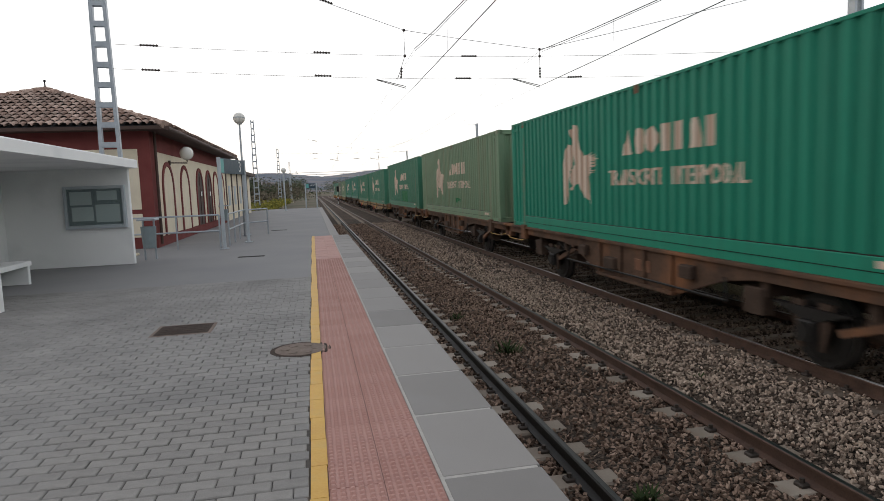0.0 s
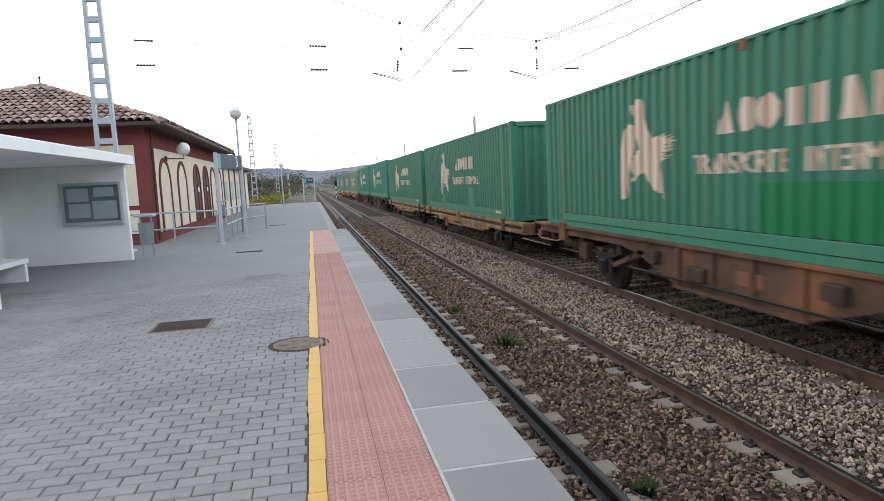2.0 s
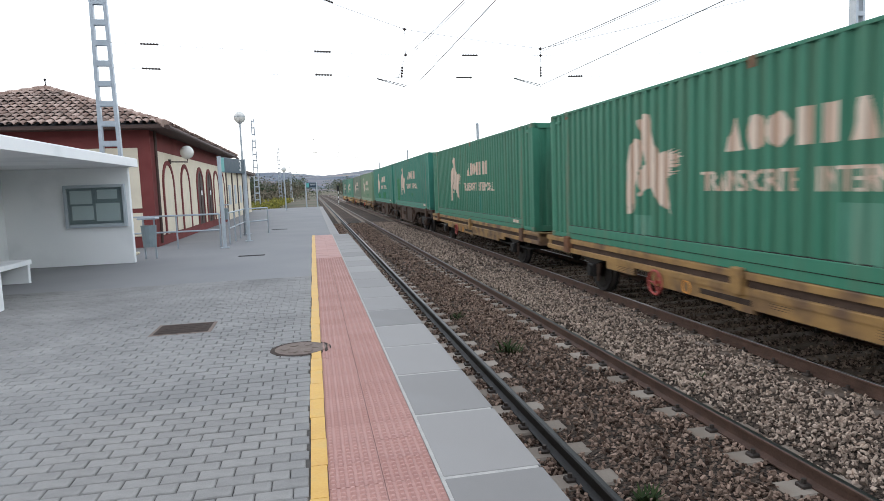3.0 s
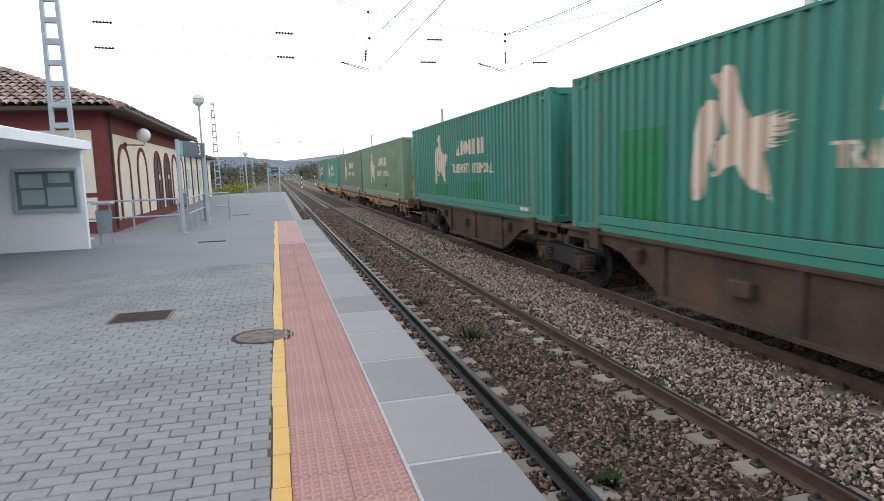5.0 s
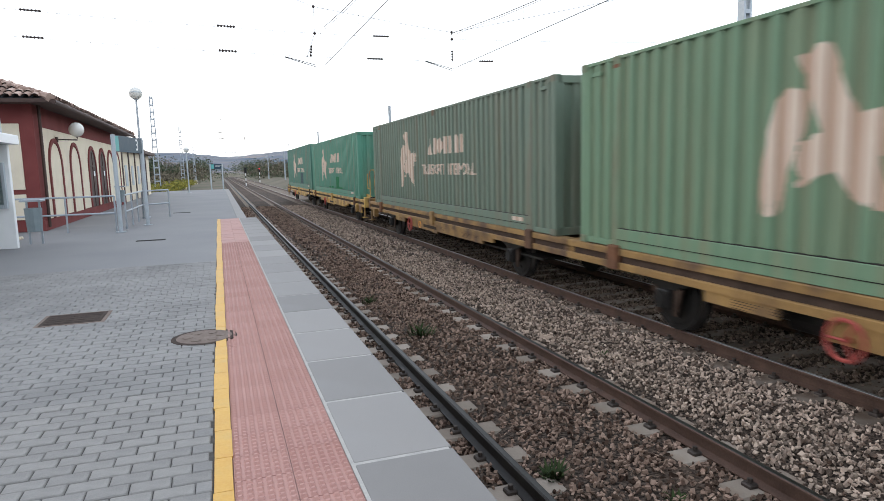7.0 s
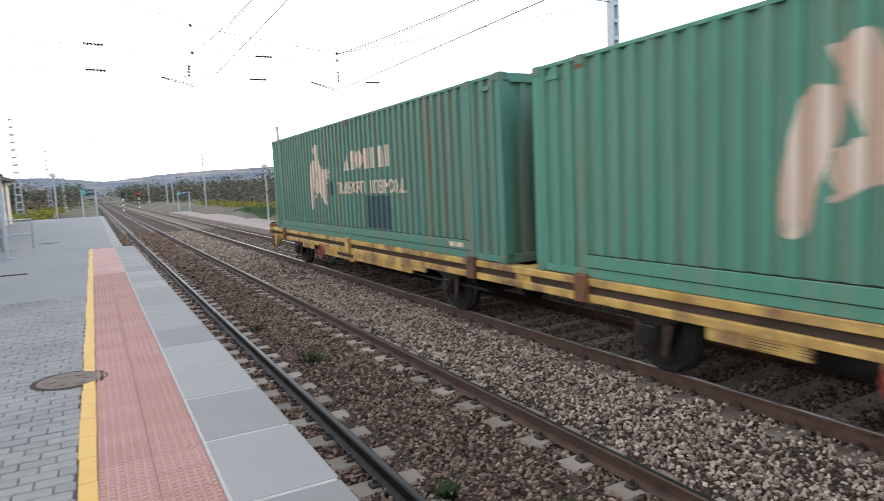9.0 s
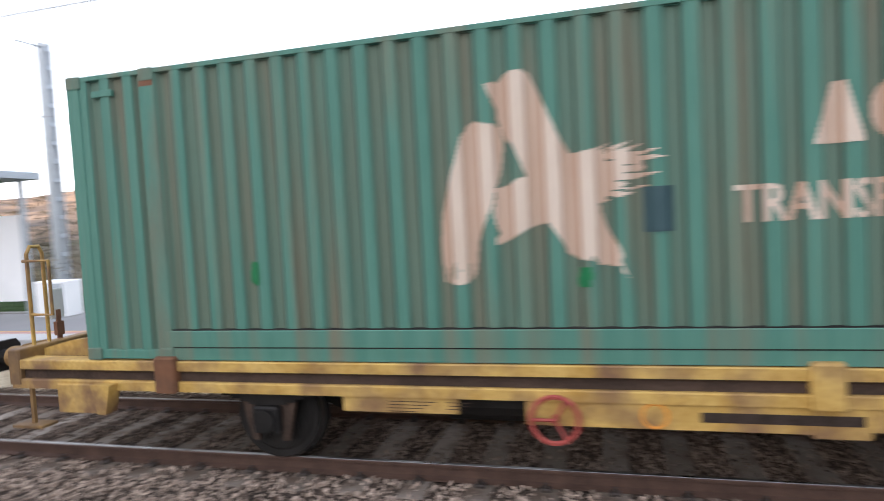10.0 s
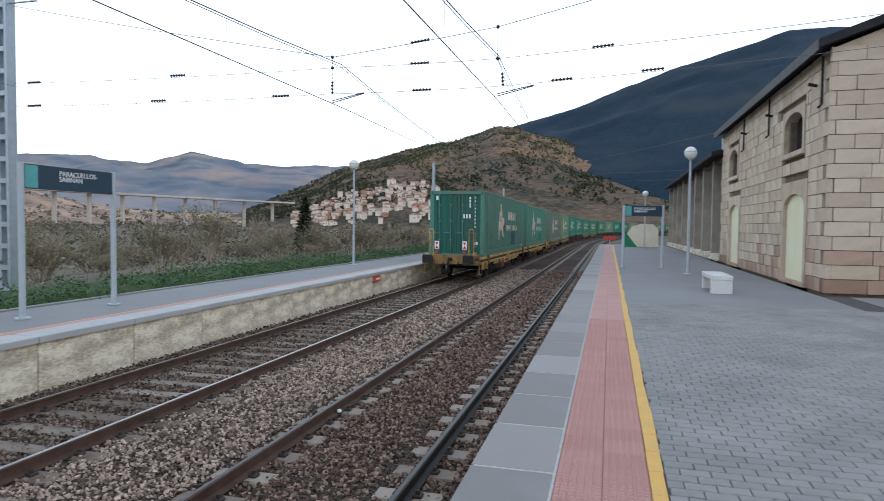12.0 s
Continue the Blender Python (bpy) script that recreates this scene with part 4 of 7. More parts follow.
def covers():
    m = empty("manhole_cover", -1.36, 6.44, 0, label="round rusty iron manhole cover in the paving", category="manhole cover")
    Build().cyl((0, 0, -0.02), (0, 0, 0.002), 0.305, 0.3, 28).obj("rim", M_IRON_DARK, m)
    lid = Build().cyl((0, 0, 0.0), (0, 0, 0.005), 0.255, 0.255, 28)
    for k in range(6):
        a = math.pi * k / 3
        lid.cyl((0.15 * math.cos(a), 0.15 * math.sin(a), 0.004), (0.15 * math.cos(a), 0.15 * math.sin(a), 0.009), 0.045, seg=8)
    lid.obj("lid", M_IRON, m)
    g = empty("drain_cover", -2.74, 7.9, 0, 0, label="rectangular rusty iron drain cover in the paving", category="drain cover")
    Build().cbox(-0.34, 0.34, -0.3, 0.3, -0.02, 0.003, 0.003).obj("frame", M_IRON, g)
    pl = Build().cbox(-0.3, 0.3, -0.26, 0.26, 0.0, 0.006, 0.002)
    for k in range(5):
        pl.box(-0.26, 0.26, -0.2 + 0.1 * k, -0.17 + 0.1 * k, 0.006, 0.008)
    pl.obj("plate", M_IRON_DARK, g)
    for x, y in ((-2.75, 16.6), (-2.6, 27.5)):
        d = empty("drain_slot", x, y, 0, label="narrow iron drain slot in the paving", category="drain cover")
        Build().cbox(-0.32, 0.32, -0.1, 0.1, -0.02, 0.004, 0.003).obj("grating", M_DARK, d)


covers()


def warehouse():
    w = empty("stone_warehouse", -6.25, -18.7, 0, label="old sandstone goods warehouse with blocked arched doors", category="building")
    # local: facade faces +x, runs to -y
    L, D, H, C = 16.2, 8.0, 6.3, 0.371
    doors = [(-3.0, 2.25), (-12.55, 2.2)]  # centre, width
    wins = [(-3.3, 2.0), (-13.0, 1.9)]
    core = Build().box(-D, -0.62, -L, -0.12, -0.2, H)
    marks = sorted([(c - wd / 2, c + wd / 2) for c, wd in doors])
    y_at = -L
    for (a, b), (c, wd) in zip(marks, sorted(doors)):
        v0, v1 = min(a, c - 1.0), max(b, c + 1.0)
        core.box(-0.62, -0.12, y_at, v0, -0.2, H).box(-0.62, -0.12, v0, v1, 2.75, 3.95).box(-0.62, -0.12, v0, v1, 5.25, H)
        y_at = v1
    core.box(-0.62, -0.12, y_at, -0.12, -0.2, H)
    core.obj("wall", M_STONEJOINT, w)
    rng = random.Random(4)
    shared = {}

    def block(lx, ly, lz, m, dark):
        key = (round(lx, 2), round(ly, 2), dark, rng.randrange(3))
        if key not in shared:
            b = Build()
            i, c = 0.009, 0.016
            hx, hy, hz = lx / 2 - i, ly / 2 - i, lz / 2 - i
            # arrises knocked off, each a little differently
            vs = []
            for sx in (-1, 1):
                for sy in (-1, 1):
                    for sz in (-1, 1):
                        q = [c * rng.uniform(0.5, 1.6) for _ in range(3)]
                        vs += [(sx * (hx - q[0]), sy * hy, sz * hz), (sx * hx, sy * (hy - q[1]), sz * hz), (sx * hx, sy * hy, sz * (hz - q[2]))]
            hull = bmesh.new()
            for v in vs:
                hull.verts.new(v)
            bmesh.ops.convex_hull(hull, input=hull.verts)
            hull.verts.index_update()
            b.add([v.co[:] for v in hull.verts], [tuple(v.index for v in f.verts) for f in hull.faces])
            hull.free()
            shared[key] = b.data("stone_block", M_STONE_DARK if dark else M_STONE)
        piece("stone_block", shared[key], w, m)

    def clash(y0, y1, z0, z1):
        for c, wd in doors:
            if y1 > c - wd / 2 - 0.22 and y0 < c + wd / 2 + 0.22 and z0 < 3.1:
                return True
        for c, wd in wins:
            if y1 > c - wd / 2 - 0.2 and y0 < c + wd / 2 + 0.2 and z1 > 3.85 and z0 < 5.35:
                return True
        return False

    for k in range(17):
        z0 = k * C
        y = 0.0 if k % 2 else -0.45
        first = True
        while y > -L + 0.3:
            ln = 0.45 if first and not k % 2 else rng.choice((0.7, 0.85, 1.0))
            first = False
            y0 = max(-L, y - ln)
            # split against openings
            cuts = [y0, y]
            for c, wd in doors + wins:
                for e in (c - wd / 2 - 0.22, c + wd / 2 + 0.22):
                    if y0 + 0.08 < e < y - 0.08:
                        cuts.append(e)
            cuts.sort()
            for a, b in zip(cuts, cuts[1:]):
                if not clash(a + 0.02, b - 0.02, z0 + 0.02, z0 + C - 0.02):
                    block(0.16, round(b - a, 1) if b - a > 0.3 else b - a, C, pose(-0.08 + rng.uniform(-0.012, 0.012), (a + b) / 2, z0 + C / 2), k < 1 or k < 3 and rng.random() < 0.3)
            y = y0
        x = -0.16 if k % 2 else 0.0
        while x > -D + 0.3:
            ln = rng.choice((0.6, 0.8, 1.0, 1.1))
            x0 = max(-D, x - ln)
            block(round(x - x0, 1), 0.16, C, pose((x + x0) / 2, -0.08 + rng.uniform(-0.012, 0.012), z0 + C / 2), k < 1 or k < 3 and rng.random() < 0.3)
            x = x0
    for c, wd in doors:
        pan = Build().prism([(c + p[0], p[1]) for p in arch(wd, 2.72, 0.0, 10, 0.42)], "x", -0.16, -0.09).obj("blocked_door", M_DOOR_CREAM, w, "pale cream boarded-up arched doorway")
        o, i = [(-wd / 2 - 0.22, 0), (-wd / 2 - 0.22, 3.1), (wd / 2 + 0.22, 3.1), (wd / 2 + 0.22, 0)], arch(wd, 2.72, 0.0, 10, 0.42)
        poly = [(c + p[0], p[1]) for p in o] + [(c + p[0], p[1]) for p in reversed(i)]
        Build().prism(poly, "x", -0.4, 0.025).obj("door_surround", M_STONE, w)
        Build().cbox(-0.1, 0.06, c - wd / 2 - 0.2, c + wd / 2 + 0.2, 0, 0.12, 0.01).obj("threshold", M_STONE_DARK, w)
    for c, wd in wins:
        Build().prism([(c + p[0], p[1]) for p in arch(wd, 5.2, 4.0, 10, 0.4)], "x", -0.4, -0.32).obj("window_opening", M_DARK, w, "dark arched upper window")
        poly = [(c - wd / 2 - 0.2, 4.0), (c - wd / 2 - 0.2, 5.35), (c + wd / 2 + 0.2, 5.35), (c + wd / 2 + 0.2, 4.0)] + [(c + p[0], p[1]) for p in reversed(arch(wd, 5.2, 4.0, 10, 0.4))]
        Build().prism(poly, "x", -0.42, 0.02).obj("window_surround", M_STONE, w)
        Build().cbox(-0.1, 0.07, c - wd / 2 - 0.25, c + wd / 2 + 0.25, 3.85, 4.0, 0.01).obj("window_sill", M_STONE, w)
    # gabled roof with a dark overhanging edge
    e = 0.35
    Build().prism([(e, H - 0.05), (e, H + 0.16), (-D / 2, H + 1.75), (-D - e, H + 0.16), (-D - e, H - 0.05), (-D / 2, H + 1.55)], "y", -L - 0.2, 0.28).obj("roof", M_DARKROOF, w)
    Build().prism([(-0.1, H), (-D / 2, H + 1.5), (-D + 0.1, H)], "y", -0.14, -0.03).obj("gable", M_STONE, w)
    Build().cbox(e, e + 0.04, -L - 0.2, 0.28, H - 0.12, H + 0.17, 0.01).obj("fascia", M_BLACKPLATE, w, "black eaves board")
    for y in (-0.5, -6.3, -10.6):
        Build().tube([(0.05, y, H - 0.1), (0.05, y, 4.95), (0.14, y, 4.85)], 0.03, 6).obj("rain_pipe", M_DARKROOF, w)
    for y in (-1.1, -6.0, -10.3):
        Build().cyl((0, y, 5.55), (0.22, y, 5.6), 0.04, 0.05, 8).obj("bracket", M_DARKROOF, w)


warehouse()


M_PILLAR = material("grey_weathered_pillar", (0.24, 0.21, 0.18), (0.4, 0.36, 0.3), 0.9, scale=1.2, fine=30, stain=(0.15, 0.13, 0.11), stain_scale=0.9, bump=0.3)


def goods_canopy():
    c = empty("goods_canopy", -6.3, -35.2, 0, label="open goods shed with concrete pillars and dark roof edge", category="shed")
    for k in range(8):
        y = -2.9 - k * 3.75
        Build().cbox(-0.56, 0, y - 0.2, y + 0.2, 0.3, 5.35, 0.02).obj("pillar", M_PILLAR, c)
    for k in range(6):
        Build().cbox(-6.4, -6.05, -0.3 - k * 5.5 - 0.2, -0.3 - k * 5.5 + 0.2, 0, 5.0, 0.02).obj("pillar", M_STONE, c)
    Build().cbox(-7.0, 0.1, -29.5, 0.2, 0, 0.3, 0.02).obj("plinth", M_PLAT_FACE, c)
    Build().prism([(0.55, 5.3), (0.55, 5.52), (-3.3, 6.4), (-7.0, 5.5), (-7.0, 5.3), (-3.3, 6.2)], "y", -29.5, 0.3).obj("roof", M_DARKROOF, c)
    Build().box(-0.3, -0.08, -29.2, 0.1, 5.1, 5.32).obj("beam", M_BROWN, c)


goods_canopy()


def platform_bench():
    b = empty("platform_bench", -3.64, -18.45, 0, label="white concrete block bench on the platform", category="bench")
    Build().cbox(-0.26, 0.26, -0.85, 0.85, 0.35, 0.46, 0.015).obj("seat", M_BENCH, b)
    for y in (-0.74, 0.74):
        Build().cbox(-0.25, 0.25, y - 0.1, y + 0.1, 0, 0.35, 0.01).obj("leg", M_BENCH, b)


platform_bench()


def stair_cover():
    s = empty("ramp_parapet", -3.6, -57.5, 0, label="beige and green sloping parapet at the platform end", category="parapet")
    Build().prism([(-1.3, 0), (-1.3, 1.5), (-0.9, 1.95), (0.2, 2.0), (0.9, 1.7), (1.3, 1.1), (1.3, 0)], "y", -0.1, 0.1).obj("panel", M_CREAM, s)
    green = material("green_paint", (0.02, 0.16, 0.08), (0.03, 0.22, 0.11), 0.6)
    Build().prism([(0.4, 0.0), (1.55, 1.5), (1.65, 1.5), (1.65, 0)], "y", -0.3, 0.12).obj("gate", green, s, "green gate")
    f = empty("warning_board", -0.9, -57.0, 0, label="small red warning board on a post", category="sign")
    red = material("red_sign_paint", (0.5, 0.05, 0.03), (0.58, 0.08, 0.05), 0.5)
    Build().box(-0.03, 0.03, -0.02, 0.02, 0, 0.9).obj("post", M_GREYPOST, f)
    Build().box(-0.5, 0.5, -0.02, 0.02, 0.55, 0.9).obj("board", red, f)
    m = empty("platform_marker", 7.35, -22.3, -0.34, label="red marker plate on the platform front", category="sign")
    Build().box(-0.02, 0.02, -0.3, 0.3, -0.1, 0.12).obj("plate", red, m)
    Build().box(-0.025, -0.02, -0.2, 0.2, -0.02, 0.04).obj("bar", M_LETTER, m)


stair_cover()


def platform_two_shelter():
    s = empty("platform_canopy", 9.3, 12.0, P2Z, label="thin grey platform canopy on steel posts", category="shelter")
    Build().cbox(-0.5, 1.0, 0, 5.0, 2.95, 3.1, 0.02).obj("roof", M_GALV, s)
    for y in (0.4, 2.5, 4.6):
        Build().box(0.75, 0.85, y - 0.05, y + 0.05, 0, 2.95).obj("post", M_GALV, s)
    Build().box(0.8, 0.83, 0.4, 4.6, 0.3, 2.2).obj("back_panel", M_WHITE, s)
    c = empty("equipment_cabinet", 10.0, 11.5, P2Z, label="white metal equipment cabinet on the platform", category="cabinet")
    Build().cbox(-0.25, 0.25, -0.4, 0.4, 0, 0.75, 0.02).obj("body", M_WHITE, c)
    Build().box(-0.26, -0.25, -0.36, -0.01, 0.06, 0.7).obj("door", M_GREYPOST, c)


platform_two_shelter()

# ---- overhead line ----


def lattice_mast(x, y, h, turn=0, z=0.0, wide=0.5, top=0.26, name="lattice_mast", steps=14, broad=0.07):
    m = empty(name, x, y, z, turn, label="galvanised catenary mast of two channels joined by battens", category="mast", group="catenary masts")
    for s in (-1, 1):
        Build().prism([(s * (wide / 2), 0), (s * (wide / 2 - 0.09), 0), (s * (top / 2 - 0.09), h), (s * (top / 2), h)], "y", -broad, broad).obj("channel", M_GALV, m)
    for k in range(steps):
        z0 = 0.4 + (h - 0.6) * k / (steps - 1)
        w = (wide + (top - wide) * z0 / h) / 2 - 0.07
        for yy in (-broad - 0.005, broad - 0.005):
            Build().box(-w, w, yy, yy + 0.012, z0 - 0.07, z0 + 0.07).obj("batten", M_GALV, m)
    Build().cbox(-0.4, 0.4, -0.4, 0.4, -0.9, 0.06, 0.02).obj("footing", M_PLAT_FACE, m)
    return m


lattice_mast(-6.37, 18.6, 9.5, 0, 0, 0.62, 0.34, steps=18)
for x, y, h in ((-6.6, 66.5, 9.0), (-6.4, 110, 9.0), (-6.2, 160, 9.0), (-6.2, 230, 9.0)):
    lattice_mast(x, y, h, 0, -0.2, 0.6, 0.32)
for x, y, h in ((16.9, 18.6, 8.2), (15.75, -14.8, 7.9), (11.6, -45.2, 6.2), (11.4, 47.5, 6.2), (11.4, 84, 6.4), (11.4, 120, 6.4), (11.8, -78, 6.3)):
    p = lattice_mast(x, y, h + (0.7 if x > 12 else 0.4), 0 if x > 12 else 90, -0.7 if x > 12 else -0.4, 0.4 if x > 12 else 0.34, 0.34 if x > 12 else 0.3, broad=0.15 if x > 12 else 0.07)
    z_arm = h + (0.55 if x > 12 else 0.3)
    (Build().box(-1.1, 0.02, -0.03, 0.03, z_arm, z_arm + 0.03) if x > 12 else Build().box(-0.03, 0.03, -0.02, 1.0, z_arm, z_arm + 0.03)).obj("arm", M_GALV, p)
lattice_mast(-8.6, -14.9, 9.0, 0, 0, 0.6, 0.34)
lattice_mast(-8.0, -45.2, 8.0, 0, -0.5, 0.6, 0.34)


def strand(b, p, q, sag, r=0.005, n=14):
    p, q = Vector(p), Vector(q)
    pts = [p + (q - p) * (k / n) + Vector((0, 0, -4 * sag * (k / n) * (1 - k / n))) for k in range(n + 1)]
    return b.tube(pts, r, 5)


def insulator(b, p, d, n=6):
    """A string of discs turned as one piece."""
    d, p = Vector(d).normalized(), Vector(p)
    q, rings, seg = d.to_track_quat("Z", "Y"), [(0.0, 0.008)], 8
    for k in range(n):
        rings += [(0.08 * k + 0.01, 0.014), (0.08 * k + 0.03, 0.042), (0.08 * k + 0.05, 0.03), (0.08 * k + 0.07, 0.014)]
    rings.append((0.08 * n, 0.008))
    vs = [p + d * t + q @ Vector((r * math.cos(6.2832 * k / seg), r * math.sin(6.2832 * k / seg), 0)) for t, r in rings for k in range(seg)]
    m = len(rings)
    fs = [(i * seg + k, i * seg + (k + 1) % seg, (i + 1) * seg + (k + 1) % seg, (i + 1) * seg + k) for i in range(m - 1) for k in range(seg)]
    b.add(vs, fs + [tuple(range(seg - 1, -1, -1)), tuple(range((m - 1) * seg, m * seg))])


def head_span(y, west, east, high, mid, low, contact, ins_high, ins_mid, ins_low):
    """Cross wires between two masts. west, east: x and the heights of the top rope, the upper and the lower wire;
    high: the rope's height over each track; mid, low, contact: the heights over the tracks; then where the insulators sit."""
    s = empty("head_span", 0, y, 0, label="cross-span wires with brown insulators over both tracks", category="overhead wire", group="cross spans")
    t1, t2 = TRACK1 - 0.1, TRACK2 + 0.12

    def wire(pts, r=0.006):
        b = Build()
        q = []
        for (xa, za), (xb, zb) in zip(pts, pts[1:]):
            n = max(2, int(abs(xb - xa) / 0.8))
            q += [(xa + (xb - xa) * k / n, 0, za + (zb - za) * k / n - 0.02 * abs(xb - xa) * (k / n) * (1 - k / n)) for k in range(n)]
        b.tube(q + [(pts[-1][0], 0, pts[-1][1])], r, 5).obj("wire", M_WIRE, s)
        return pts

    def height(pts, x):
        return float(np.interp(x, [p[0] for p in pts], [p[1] for p in pts]))

    rope = wire([(west[0], west[1]), (t1, high[0]), (t2, high[1]), (east[0], east[1])], 0.008)
    up = wire([(west[0], west[2]), (t1, mid), (t2, mid), (east[0], east[2])])
    down = wire([(west[0], west[3]), (t1, low), (t2, low), (east[0], east[3])])
    for pts, spots in ((rope, ins_high), (up, ins_mid), (down, ins_low)):
        for x in spots:
            ins = Build()
            a = Vector((x - 0.24, 0, height(pts, x - 0.24)))
            insulator(ins, a, Vector((x + 0.24, 0, height(pts, x + 0.24))) - a)
            ins.obj("insulator", M_INSUL, s)
    for x, z, lean in ((t1, high[0], -0.24), (t2, high[1], 0.0)):
        Build().cyl((x, 0, mid), (x, 0, z), 0.008, seg=5).obj("dropper", M_WIRE, s)
        for zz in (z, mid):
            Build().ball((x, 0, zz), 0.045, 8, 6).obj("clamp", M_INSUL, s)
        st = Build().cyl((x, 0, mid), (x + lean, 0, low - 0.02), 0.008, seg=5)
        st.obj("hanger", M_WIRE, s)
        hg = Build()
        insulator(hg, (x + lean * 0.45, 0, mid - 0.32), (lean * 0.4, 0, -1), 4)
        hg.obj("insulator", M_INSUL, s)
        for dz in (0.0, 0.05):
            Build().cyl((x, 0.03, contact + dz), (x - 0.85, 0.03, low - 0.03 + dz * 0.4), 0.012, seg=6).obj("steady_arm", M_WIRE, s)


head_span(18.6, (-6.3, 8.9, 5.66, 5.02), (16.8, 8.1, 5.7, 5.0), (6.08, 5.56), 5.36, 4.72, 4.45, (-0.5,), (-5.2, -0.66, 3.6), (-5.2, -0.66, 3.4, 6.9))
head_span(-14.9, (-8.5, 8.5, 6.12, 5.48), (15.7, 7.75, 5.55, 4.9), (6.2, 5.74), 5.48, 4.85, 4.62, (-0.6, 3.55), (-0.65, 3.55, 10.2, 14.9), (-1.7, 0.23, 3.5, 7.2, 10.8, 14.9))
head_span(-45.2, (-7.9, 8.0, 5.6, 5.0), (11.6, 6.3, 5.4, 4.8), (6.0, 5.6), 5.3, 4.75, 4.55, (-0.6,), (-0.65, 3.55), (-0.6, 3.5))
head_span(66.5, (-6.5, 8.3, 5.6, 5.0), (11.4, 7.0, 5.5, 4.9), (6.0, 5.6), 5.3, 4.75, 4.55, (-0.6,), (-0.65, 3.55), (-0.6, 3.5))


def signal(x, y, lit):
    s = empty("railway_signal", x, y, -0.95, label="colour-light signal on a banded post, showing red" if lit else "banded black and white signal post", category="signal", group="signals up the line")
    Build().cyl((0, 0, 0), (0, 0, 2.3), 0.07, seg=10).obj("post", M_LETTER, s)
    for z in (0.5, 1.3):
        Build().cyl((0, 0, z), (0, 0, z + 0.4), 0.075, seg=10).obj("band", M_BLACKPLATE, s)
    Build().cbox(-0.22, 0.22, -0.08, 0.08, 2.2, 3.2, 0.02).obj("head", M_BLACKPLATE, s)
    for k, z in enumerate((2.4, 2.7, 3.0)):
        Build().cyl((0, -0.13, z), (0, -0.08, z), 0.09, seg=12).obj("lens", M_REDLIGHT if lit and k == 2 else M_DARK, s)


M_REDLIGHT = bpy.data.materials.new("red_signal_light")
M_REDLIGHT.use_nodes = True
_g = M_REDLIGHT.node_tree.nodes["Principled BSDF"]
_g.inputs["Base Color"].default_value, _g.inputs["Emission Color"].default_value, _g.inputs["Emission Strength"].default_value = (0.5, 0.02, 0.02, 1), (1, 0.03, 0.03, 1), 6.0
signal(3.45, 118, False)
signal(7.7, 150, True)


def portal(y, z):
    p = empty("catenary_portal", 0, y, -0.6, label="lattice portal of grey steel across the tracks", category="mast", group="catenary portals")
    for zz in (z, z + 0.45):
        Build().box(-6.6, 11.6, -0.05, 0.05, zz, zz + 0.09).obj("chord", M_GALV, p)
    for k in range(20):
        x = -6.5 + 0.9 * k
        Build().cyl((x, 0, z + 0.05), (x + 0.9, 0, z + 0.5) if k % 2 else (x + 0.9, 0, z + 0.05), 0.025, seg=5).obj("brace", M_GALV, p)
    for x in (-6.6, 11.6):
        Build().box(x - 0.12, x + 0.12, -0.12, 0.12, 0, z + 0.5).obj("leg", M_GALV, p)


portal(132, 5.4)
portal(176, 5.6)


def contact_line(off, name):
    s = empty(name, label="contact wire and messenger wire with droppers along the track", category="overhead wire", group="contact lines")
    stops = [150, 108, 66.5, 18.6, -14.9, -45.2, -78, -110, -142, -175]
    for a, b in zip(stops, stops[1:]):
        xa, ya, _ = along(a, off)
        xb, yb, _ = along(b, off)
        za = 0.15 if stops.index(a) % 2 else -0.15
        for k, (z, sag, r) in enumerate(((4.5, 0.03, 0.0055), (5.55, 0.7, 0.006), (5.5, 0.66, 0.004))):
            strand(Build(), (xa + za + 0.03 * k, ya, z), (xb - za + 0.03 * k, yb, z), sag, r * (1.8 if a < 20 else 0.8), 10).obj("wire", M_WIRE, s)
        for k in range(1, 7):
            t = k / 7
            x, y = xa + za + (xb - xa - 2 * za) * t, ya + (yb - ya) * t
            Build().cyl((x, y, 4.5), (x + 0.02, y, 5.55 - 2.8 * t * (1 - t)), 0.004, seg=4).obj("dropper", M_WIRE, s)


contact_line(0.0, "contact_line")
contact_line(TRACK2 - TRACK1, "contact_line")
feeder = empty("feeder_wire", label="bare feeder wire strung along the masts", category="overhead wire")
for a, b in ((84, 18.6), (18.6, -14.8), (-14.8, -45.2), (-45.2, -78)):
    strand(Build(), (15.2 if -20 < a < 20 else 11.2, a, 5.4), (15.2 if -20 < b < 20 else 11.2, b, 5.4), 0.35).obj("wire", M_WIRE, feeder)

# ---- the container train ----
SPEED = 16.5
CL, CW, CH = 13.716, 2.43, 2.8


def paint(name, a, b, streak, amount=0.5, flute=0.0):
    """The frame's paint and the folded sheet's, which holds dust and painted shade in its folds."""
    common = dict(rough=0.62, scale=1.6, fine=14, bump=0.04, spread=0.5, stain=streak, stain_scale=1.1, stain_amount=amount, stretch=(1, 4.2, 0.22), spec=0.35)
    return material(name, a, b, **common), material(name + "_sheet", a, b, flute=flute, flute_colour=tuple(0.8 * c for c in streak), fold_shade=(0.02, 0.04, 0.032), **common), material(name + "_post", a, b, 0.7, scale=1.6, fine=14, bump=0.1, stain=(0.2, 0.12, 0.075), stain_scale=0.9, stain_amount=0.75, stain_lo=0.46, stretch=(2, 2, 0.5))


